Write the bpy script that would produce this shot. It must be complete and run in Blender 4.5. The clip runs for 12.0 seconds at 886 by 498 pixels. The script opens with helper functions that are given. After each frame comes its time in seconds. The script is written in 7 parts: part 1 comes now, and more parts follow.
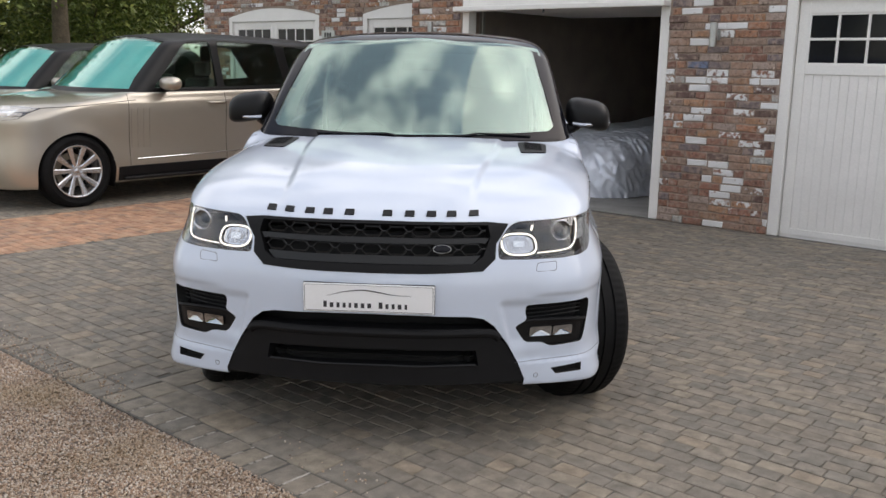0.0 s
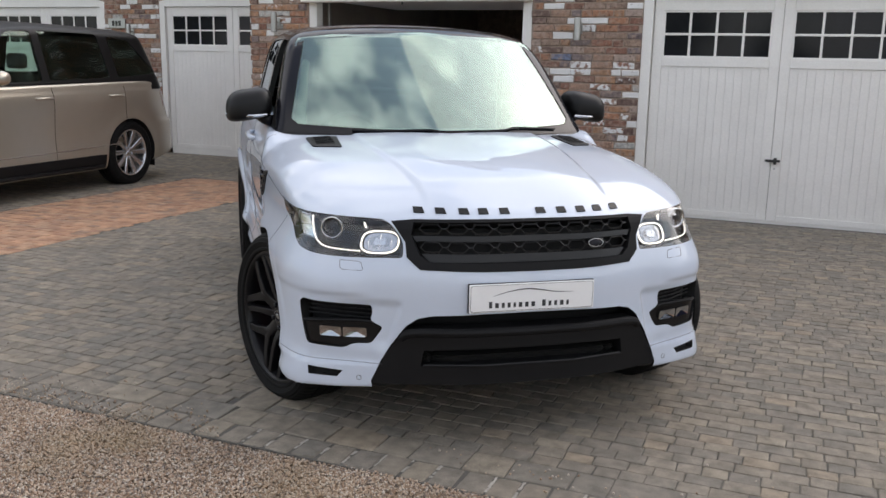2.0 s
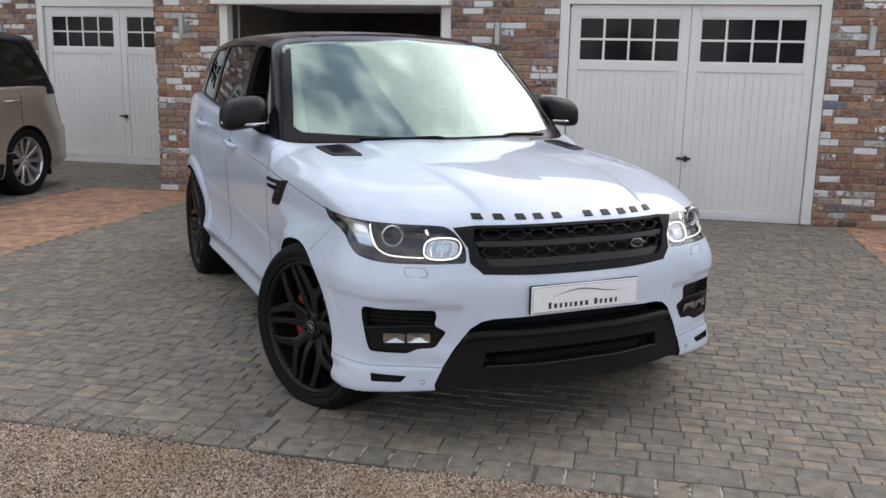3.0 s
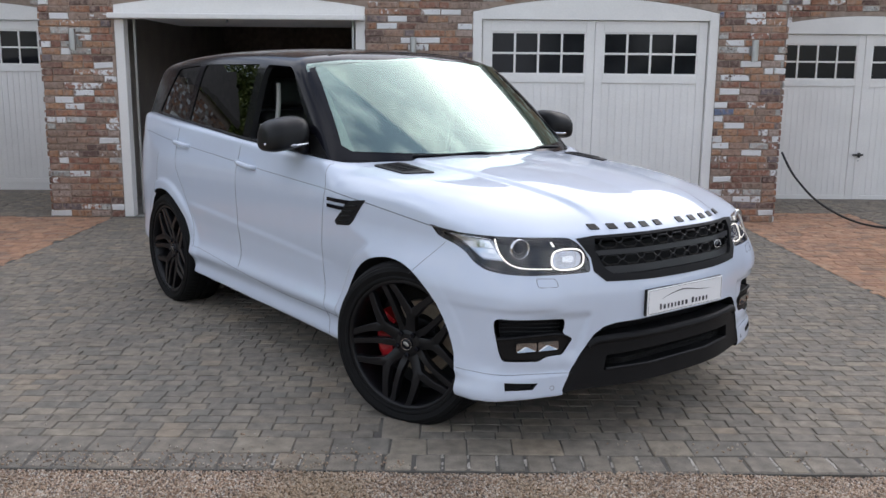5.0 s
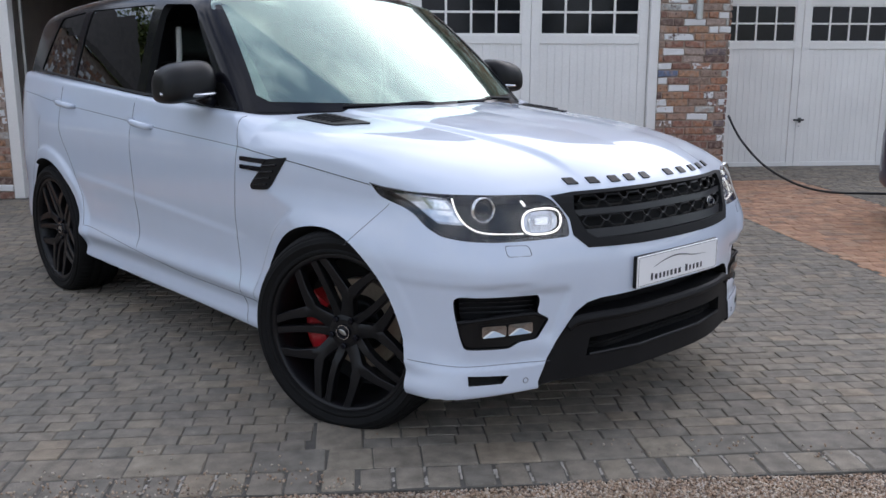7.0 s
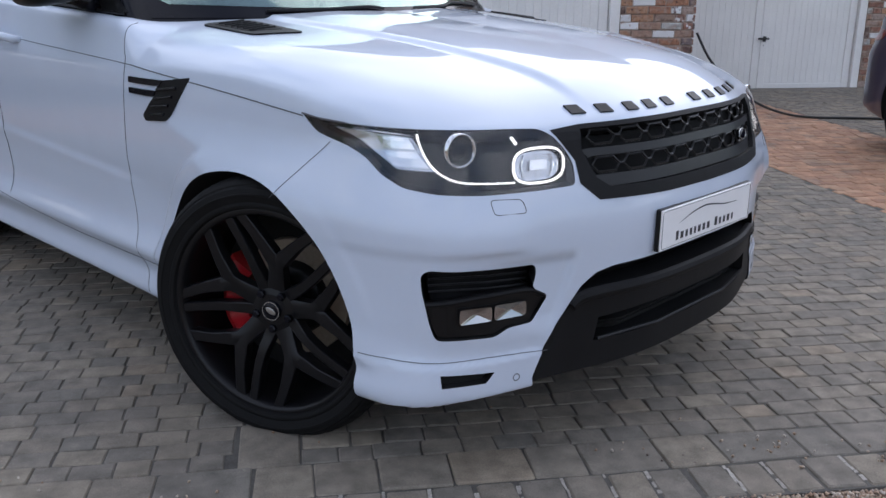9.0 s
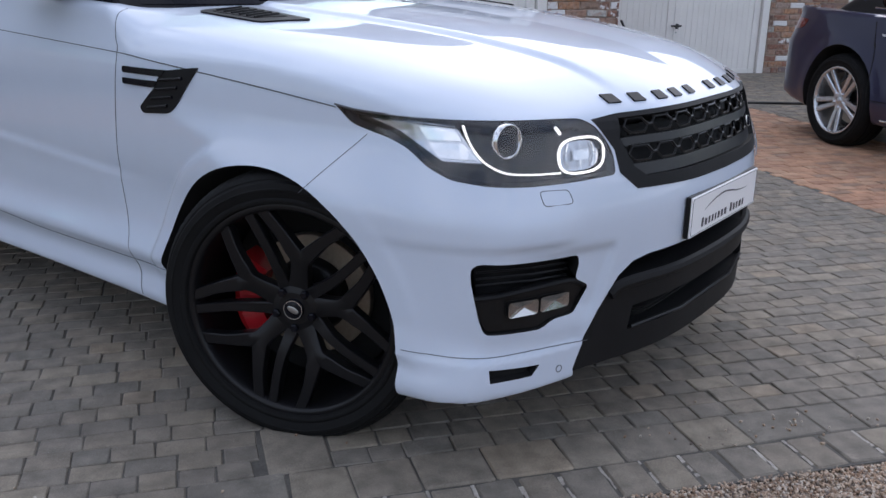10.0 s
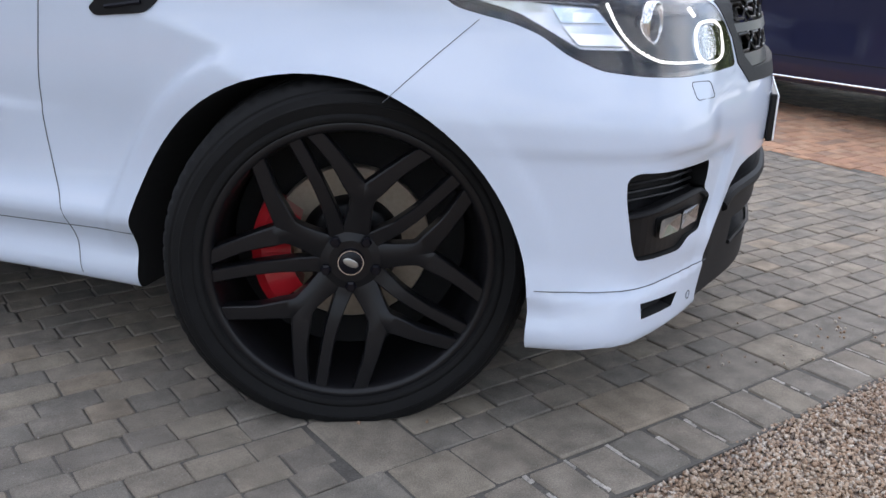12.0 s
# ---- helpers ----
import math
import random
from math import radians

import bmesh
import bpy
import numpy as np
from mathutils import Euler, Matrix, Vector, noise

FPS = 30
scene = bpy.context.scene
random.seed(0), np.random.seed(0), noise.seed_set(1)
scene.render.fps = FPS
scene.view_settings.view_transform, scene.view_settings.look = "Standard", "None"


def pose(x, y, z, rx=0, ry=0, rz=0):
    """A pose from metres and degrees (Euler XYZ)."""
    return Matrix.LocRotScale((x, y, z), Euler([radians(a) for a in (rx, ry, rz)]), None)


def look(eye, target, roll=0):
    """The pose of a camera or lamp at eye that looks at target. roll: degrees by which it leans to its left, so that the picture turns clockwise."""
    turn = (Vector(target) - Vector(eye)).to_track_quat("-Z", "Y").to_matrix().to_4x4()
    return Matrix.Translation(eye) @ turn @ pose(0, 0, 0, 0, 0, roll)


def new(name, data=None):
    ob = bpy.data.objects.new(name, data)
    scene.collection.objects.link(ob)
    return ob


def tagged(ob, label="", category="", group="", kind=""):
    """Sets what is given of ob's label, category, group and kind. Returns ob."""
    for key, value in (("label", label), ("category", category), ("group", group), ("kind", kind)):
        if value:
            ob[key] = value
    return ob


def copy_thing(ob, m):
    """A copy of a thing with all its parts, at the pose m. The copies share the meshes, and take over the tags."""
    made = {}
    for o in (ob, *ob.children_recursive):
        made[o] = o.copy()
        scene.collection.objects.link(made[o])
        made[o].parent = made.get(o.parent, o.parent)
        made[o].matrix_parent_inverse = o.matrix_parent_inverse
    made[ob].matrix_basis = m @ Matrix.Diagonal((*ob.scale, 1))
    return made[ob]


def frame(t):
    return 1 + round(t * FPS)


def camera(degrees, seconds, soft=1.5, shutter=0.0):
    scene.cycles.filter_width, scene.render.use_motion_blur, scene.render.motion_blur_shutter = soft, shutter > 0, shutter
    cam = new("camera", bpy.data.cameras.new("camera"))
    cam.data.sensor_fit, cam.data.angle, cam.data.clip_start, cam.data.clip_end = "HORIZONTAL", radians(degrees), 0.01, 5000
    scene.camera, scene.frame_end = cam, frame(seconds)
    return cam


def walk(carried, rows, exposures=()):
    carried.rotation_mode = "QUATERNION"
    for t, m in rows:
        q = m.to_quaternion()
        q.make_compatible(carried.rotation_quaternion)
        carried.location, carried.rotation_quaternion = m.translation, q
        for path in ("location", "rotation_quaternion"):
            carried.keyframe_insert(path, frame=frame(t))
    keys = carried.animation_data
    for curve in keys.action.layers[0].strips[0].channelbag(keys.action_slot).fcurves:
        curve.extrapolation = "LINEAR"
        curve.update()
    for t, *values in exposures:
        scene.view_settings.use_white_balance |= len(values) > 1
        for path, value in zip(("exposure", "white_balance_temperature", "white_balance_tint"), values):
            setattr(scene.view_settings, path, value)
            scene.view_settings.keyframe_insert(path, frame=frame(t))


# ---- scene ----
cam = camera(52.3, 12.0)
PATH = [
    (0, (0.116, 0.276, 1.574), (-1.166, 1.757, 1.172), 1.1),
    (0.5, (-0.226, 0.028, 1.555), (-1.386, 1.605, 1.144), 1.1),
    (1, (-0.605, -0.246, 1.556), (-1.628, 1.423, 1.148), 1.1),
    (1.5, (-0.956, -0.487, 1.577), (-1.848, 1.255, 1.167), 1.1),
    (2, (-1.388, -0.64, 1.573), (-2.137, 1.168, 1.16), 1.1),
    (2.5, (-1.751, -0.823, 1.573), (-2.355, 1.04, 1.164), 1.0),
    (3, (-2.171, -0.994, 1.603), (-2.602, 0.916, 1.195), 1.1),
    (3.2, (-2.34, -1.019, 1.596), (-2.709, 0.904, 1.19), 1.0),
    (4.8, (-3.409, -1.249, 1.62), (-3.428, 0.714, 1.235), 0.6),
    (5, (-3.501, -1.261, 1.627), (-3.498, 0.702, 1.246), 0.5),
    (5.5, (-3.691, -1.334, 1.644), (-3.641, 0.63, 1.265), 0.3),
    (6, (-3.728, -1.22, 1.608), (-3.638, 0.739, 1.216), -0.0),
    (6.5, (-3.623, -0.889, 1.527), (-3.502, 1.066, 1.126), -0.1),
    (7, (-3.571, -0.518, 1.411), (-3.4, 1.431, 0.994), -0.0),
    (7.5, (-3.532, -0.208, 1.341), (-3.309, 1.72, 0.859), 0.0),
    (7.7, (-3.526, -0.094, 1.304), (-3.283, 1.827, 0.799), 0.1),
    (9.3, (-3.583, 0.342, 1.321), (-3.239, 2.222, 0.733), 0.5),
    (9.5, (-3.685, 0.35, 1.335), (-3.294, 2.219, 0.741), 0.6),
    (10, (-3.914, 0.444, 1.311), (-3.389, 2.277, 0.707), 1.0),
    (10.5, (-4.078, 0.688, 1.249), (-3.408, 2.469, 0.635), 1.2),
    (11, (-4.262, 0.854, 1.191), (-3.435, 2.566, 0.569), 1.5),
    (11.5, (-4.49, 1.03, 1.118), (-3.496, 2.646, 0.484), 1.9),
    (12, (-4.599, 1.224, 1.034), (-3.48, 2.754, 0.397), 1.9),
]
walk(cam, [(t, look(eye, target, roll)) for t, eye, target, roll in PATH],
     exposures=[(0.0, 0.30, 7130, 12), (3.0, 0.30, 6800, 12), (5.5, 0.27, 6420, 12), (7.5, 0.15, 6170, 13), (9.5, 0.10, 6020, 14), (10.5, 0.17, 6060, 14), (11.5, 0.46, 6170, 14), (12.0, 0.74, 6330, 13)])
# ---- world and light ----
world = bpy.data.worlds.new("sky")
scene.world = world
world.use_nodes = True
wn, wl = world.node_tree.nodes, world.node_tree.links
wn.clear()
SUN_EL, SUN_AZ = 40.0, 32.0     # the sun's height, and its bearing from north by east
sky = wn.new("ShaderNodeTexSky")
sky.sky_type, sky.sun_disc = "NISHITA", False
sky.sun_elevation, sky.sun_rotation = radians(SUN_EL), radians(SUN_AZ)
wc = wn.new("ShaderNodeTexCoord")
wmap = wn.new("ShaderNodeMapping")
wmap.inputs["Scale"].default_value = (1.0, 1.0, 1.5)
wnoise = wn.new("ShaderNodeTexNoise")
wnoise.inputs["Scale"].default_value, wnoise.inputs["Detail"].default_value = 4.2, 6.0
wramp = wn.new("ShaderNodeValToRGB")
wramp.color_ramp.elements[0].position, wramp.color_ramp.elements[1].position = 0.42, 0.60
wramp.color_ramp.elements[0].color = (0.17, 0.17, 0.17, 1)
wmix = wn.new("ShaderNodeMixRGB")
wmix.inputs[2].default_value = (8.2, 8.6, 9.4, 1)
wbg, wout = wn.new("ShaderNodeBackground"), wn.new("ShaderNodeOutputWorld")
wbg.inputs["Strength"].default_value = 0.145
wl.new(wc.outputs["Generated"], wmap.inputs["Vector"])
wl.new(wmap.outputs["Vector"], wnoise.inputs["Vector"])
wl.new(wnoise.outputs["Fac"], wramp.inputs["Fac"])
wl.new(wramp.outputs["Color"], wmix.inputs[0])
wl.new(sky.outputs["Color"], wmix.inputs[1])
# thin cloud shines round the hidden sun
wdot = wn.new("ShaderNodeVectorMath")
wdot.operation = "DOT_PRODUCT"
wdot.inputs[1].default_value = (math.sin(radians(SUN_AZ)) * math.cos(radians(SUN_EL)), math.cos(radians(SUN_AZ)) * math.cos(radians(SUN_EL)), math.sin(radians(SUN_EL)))
wpow = wn.new("ShaderNodeMath")
wpow.operation, wpow.use_clamp = "POWER", False
wpow.inputs[1].default_value = 5.0
wmax = wn.new("ShaderNodeMath")
wmax.operation = "MAXIMUM"
wmax.inputs[1].default_value = 0.0
wgain = wn.new("ShaderNodeMath")
wgain.operation = "MULTIPLY_ADD"
wgain.inputs[1].default_value, wgain.inputs[2].default_value = 0.8, 1.0
wscale = wn.new("ShaderNodeVectorMath")
wscale.operation = "SCALE"
wl.new(wc.outputs["Generated"], wdot.inputs[0])
wl.new(wdot.outputs["Value"], wmax.inputs[0])
wl.new(wmax.outputs[0], wpow.inputs[0])
wl.new(wpow.outputs[0], wgain.inputs[0])
wl.new(wmix.outputs["Color"], wscale.inputs[0])
wl.new(wgain.outputs[0], wscale.inputs["Scale"])
wl.new(wscale.outputs[0], wbg.inputs["Color"])
wl.new(wbg.outputs["Background"], wout.inputs["Surface"])

sun_data = bpy.data.lights.new("sun", "SUN")
sun_data.energy, sun_data.angle, sun_data.color = 0.72, radians(75), (1.0, 0.89, 0.74)
sun = new("sun", sun_data)
az, el = radians(SUN_AZ), radians(SUN_EL)
sun.matrix_world = look((0, 0, 20), (-math.sin(az) * math.cos(el), -math.cos(az) * math.cos(el), 20 - math.sin(el)))


# ---- materials ----
def ramp(nt, pos_cols):
    r = nt.nodes.new("ShaderNodeValToRGB")
    els = r.color_ramp.elements
    while len(els) < len(pos_cols):
        els.new(0.5)
    for e, (p, c) in zip(els, pos_cols):
        e.position, e.color = p, (*c, 1)
    return r


def material(name, color, rough=0.6, metal=0.0, vary=0.12, scale=8.0, fine=90.0, bump=0.15, bump_dist=0.003, coat=0.0,
             spec=0.5, colors=None, random="", dirt=0.0, dirt_color=(0.12, 0.1, 0.08), specks=0.0, cells=0.0):
    """A surface with variation at two scales; colours (place, colour) are picked by the piece's own random number if asked."""
    m = bpy.data.materials.new(name)
    m.use_nodes = True
    nt = m.node_tree
    b = nt.nodes["Principled BSDF"]
    b.inputs["Roughness"].default_value, b.inputs["Metallic"].default_value = rough, metal
    b.inputs["Coat Weight"].default_value, b.inputs["Coat Roughness"].default_value = coat, 0.03
    b.inputs["Specular IOR Level"].default_value = spec
    tc = nt.nodes.new("ShaderNodeTexCoord")
    n1, n2 = nt.nodes.new("ShaderNodeTexNoise"), nt.nodes.new("ShaderNodeTexNoise")
    n1.inputs["Scale"].default_value, n1.inputs["Detail"].default_value = scale, 5
    n2.inputs["Scale"].default_value, n2.inputs["Detail"].default_value = fine, 3
    geo = nt.nodes.new("ShaderNodeNewGeometry")
    for n in (n1, n2):
        nt.links.new(geo.outputs["Position"], n.inputs["Vector"])
    cell = None
    if cells:
        cell = nt.nodes.new("ShaderNodeTexVoronoi")
        cell.inputs["Scale"].default_value = cells
        nt.links.new(geo.outputs["Position"], cell.inputs["Vector"])
        r = ramp(nt, colors)
        r.color_ramp.interpolation = "CONSTANT"
        pick = nt.nodes.new("ShaderNodeSeparateColor")
        nt.links.new(cell.outputs["Color"], pick.inputs[0])
        nt.links.new(pick.outputs[0], r.inputs["Fac"])
        col = r.outputs["Color"]
    elif colors and random:
        src = nt.nodes.new("ShaderNodeObjectInfo").outputs["Random"] if random == "object" else geo.outputs["Random Per Island"]
        r = ramp(nt, colors)
        r.color_ramp.interpolation = "CONSTANT"
        nt.links.new(src, r.inputs["Fac"])
        col = r.outputs["Color"]
    elif colors:
        r = ramp(nt, colors)
        nt.links.new(n1.outputs["Fac"], r.inputs["Fac"])
        col = r.outputs["Color"]
    else:
        rgb = nt.nodes.new("ShaderNodeRGB")
        rgb.outputs[0].default_value = (*color, 1)
        col = rgb.outputs[0]
    for n, amount in ((n1, vary), (n2, vary * 0.8)):
        if amount:
            mr = nt.nodes.new("ShaderNodeMapRange")
            mr.inputs[1].default_value, mr.inputs[2].default_value = 0.25, 0.75
            mr.inputs[3].default_value, mr.inputs[4].default_value = 1 - amount * 1.6, 1 + amount * 1.6
            mx = nt.nodes.new("ShaderNodeVectorMath")
            mx.operation = "SCALE"
            nt.links.new(n.outputs["Fac"], mr.inputs[0])
            nt.links.new(col, mx.inputs[0])
            nt.links.new(mr.outputs[0], mx.inputs["Scale"])
            col = mx.outputs[0]
    if dirt:
        n3 = nt.nodes.new("ShaderNodeTexNoise")
        n3.inputs["Scale"].default_value, n3.inputs["Detail"].default_value = 2.1, 8
        nt.links.new(geo.outputs["Position"], n3.inputs["Vector"])
        r3 = ramp(nt, [(0.5, (0, 0, 0)), (0.72, (dirt, dirt, dirt))])
        nt.links.new(n3.outputs["Fac"], r3.inputs["Fac"])
        mx = nt.nodes.new("ShaderNodeMixRGB")
        mx.inputs[2].default_value = (*dirt_color, 1)
        nt.links.new(r3.outputs["Color"], mx.inputs[0])
        nt.links.new(col, mx.inputs[1])
        col = mx.outputs[0]
    if specks:
        vo = nt.nodes.new("ShaderNodeTexVoronoi")
        vo.inputs["Scale"].default_value = specks
        nt.links.new(geo.outputs["Position"], vo.inputs["Vector"])
        r4 = ramp(nt, [(0.05, (0.5, 0.5, 0.5)), (0.10, (0, 0, 0))])
        nt.links.new(vo.outputs["Distance"], r4.inputs["Fac"])
        mx = nt.nodes.new("ShaderNodeMixRGB")
        mx.inputs[2].default_value = (0.40, 0.37, 0.33, 1)
        nt.links.new(r4.outputs["Color"], mx.inputs[0])
        nt.links.new(col, mx.inputs[1])
        col = mx.outputs[0]
    nt.links.new(col, b.inputs["Base Color"])
    if bump:
        bp = nt.nodes.new("ShaderNodeBump")
        bp.inputs["Strength"].default_value, bp.inputs["Distance"].default_value = bump, bump_dist
        bp.invert = cell is not None
        nt.links.new(cell.outputs["Distance"] if cell else n2.outputs["Fac"], bp.inputs["Height"])
        nt.links.new(bp.outputs["Normal"], b.inputs["Normal"])
    return m


def glow(name, color, strength):
    m = bpy.data.materials.new(name)
    m.use_nodes = True
    b = m.node_tree.nodes["Principled BSDF"]
    b.inputs["Base Color"].default_value = (*color, 1)
    b.inputs["Emission Color"].default_value = (*color, 1)
    b.inputs["Emission Strength"].default_value = strength
    return m


def pane(name, tint, clear, rough=0.0, sheen=0.05):
    """Thin glass: a mirror-like sheen by Fresnel over a tinted see-through sheet."""
    m = bpy.data.materials.new(name)
    m.use_nodes = True
    nt = m.node_tree
    nt.nodes.remove(nt.nodes["Principled BSDF"])
    out = nt.nodes["Material Output"]
    tr, gl, mix, lw = (nt.nodes.new("ShaderNode" + k) for k in ("BsdfTransparent", "BsdfGlossy", "MixShader", "LayerWeight"))
    tr.inputs["Color"].default_value = (*(c * clear for c in tint), 1)
    gl.inputs["Roughness"].default_value = rough
    gl.inputs["Color"].default_value = (*tint, 1)
    lw.inputs["Blend"].default_value = 0.5
    pw, ma = nt.nodes.new("ShaderNodeMath"), nt.nodes.new("ShaderNodeMath")
    pw.operation, ma.operation = "POWER", "MULTIPLY_ADD"
    pw.inputs[1].default_value = 4.0
    ma.inputs[1].default_value, ma.inputs[2].default_value = 1 - sheen, sheen
    nt.links.new(lw.outputs["Facing"], pw.inputs[0])
    nt.links.new(pw.outputs[0], ma.inputs[0])
    nt.links.new(ma.outputs[0], mix.inputs[0])
    nt.links.new(tr.outputs[0], mix.inputs[1])
    nt.links.new(gl.outputs[0], mix.inputs[2])
    nt.links.new(mix.outputs[0], out.inputs["Surface"])
    return m


BRICKS = [(0.0, (0.305, 0.149, 0.103)), (0.13, (0.363, 0.181, 0.110)), (0.25, (0.234, 0.121, 0.088)), (0.36, (0.352, 0.223, 0.162)),
          (0.47, (0.140, 0.088, 0.074)), (0.55, (0.292, 0.203, 0.155)), (0.66, (0.398, 0.223, 0.133)), (0.80, (0.468, 0.458, 0.428)),
          (0.86, (0.386, 0.297, 0.251)), (0.94, (0.187, 0.149, 0.148)), (0.994, (0.146, 0.179, 0.269))]
GREYS = [(0.0, (0.204, 0.179, 0.146)), (0.2, (0.233, 0.201, 0.160)), (0.38, (0.185, 0.166, 0.138)), (0.55, (0.221, 0.190, 0.150)),
         (0.72, (0.255, 0.218, 0.168)), (0.85, (0.194, 0.171, 0.141)), (0.95, (0.271, 0.221, 0.164))]
STONES = [(0.0, (0.38, 0.275, 0.195)), (0.25, (0.46, 0.365, 0.28)), (0.5, (0.30, 0.20, 0.135)), (0.7, (0.51, 0.445, 0.375)), (0.85, (0.19, 0.15, 0.125))]
REDS = [(0.0, (0.403, 0.226, 0.138)), (0.3, (0.448, 0.259, 0.158)), (0.5, (0.347, 0.193, 0.122)), (0.7, (0.426, 0.264, 0.168)), (0.88, (0.302, 0.193, 0.133))]


def brick_material(name, random):
    """Reclaimed brick: its own colour, mottled faces, and flaking whitewash left on some."""
    m = material(name, (0, 0, 0), 0.92, colors=BRICKS, random=random, vary=0.26, scale=26, fine=150, bump=0.8, bump_dist=0.006, dirt=0.45, dirt_color=(0.20, 0.15, 0.12))
    nt = m.node_tree
    b = nt.nodes["Principled BSDF"]
    col = b.inputs["Base Color"].links[0].from_socket
    geo = nt.nodes.new("ShaderNodeNewGeometry")
    src = nt.nodes.new("ShaderNodeObjectInfo").outputs["Random"] if random == "object" else geo.outputs["Random Per Island"]

    def math_node(op, a, v):
        n = nt.nodes.new("ShaderNodeMath")
        n.operation = op
        nt.links.new(a, n.inputs[0])
        n.inputs[1].default_value = v
        return n.outputs[0]

    def mottle(scale, lo, hi, color, amount=None):
        n = nt.nodes.new("ShaderNodeTexNoise")
        n.inputs["Scale"].default_value, n.inputs["Detail"].default_value = scale, 6
        nt.links.new(geo.outputs["Position"], n.inputs["Vector"])
        fac = n.outputs["Fac"]
        if amount is not None:
            add = nt.nodes.new("ShaderNodeMath")
            add.operation = "ADD"
            nt.links.new(fac, add.inputs[0])
            nt.links.new(amount, add.inputs[1])
            fac = add.outputs[0]
        r = ramp(nt, [(lo, (0, 0, 0)), (hi, (1, 1, 1))])
        nt.links.new(fac, r.inputs["Fac"])
        mx = nt.nodes.new("ShaderNodeMixRGB")
        mx.inputs[2].default_value = (*color, 1)
        nt.links.new(r.outputs["Color"], mx.inputs[0])
        nt.links.new(col, mx.inputs[1])
        return mx.outputs[0]

    col = mottle(17.0, 0.48, 0.72, (0.40, 0.30, 0.245))
    col = mottle(33.0, 0.60, 0.72, (0.09, 0.05, 0.04))
    # a second random number for each brick says how much whitewash is left on it
    second = math_node("FRACT", math_node("MULTIPLY", src, 37.7), 0.0)
    steep = math_node("MULTIPLY", math_node("SUBTRACT", second, 0.83), 2.2)
    col = mottle(24.0, 0.50, 0.60, (0.76, 0.75, 0.74), steep)
    nt.links.new(col, b.inputs["Base Color"])
    return m


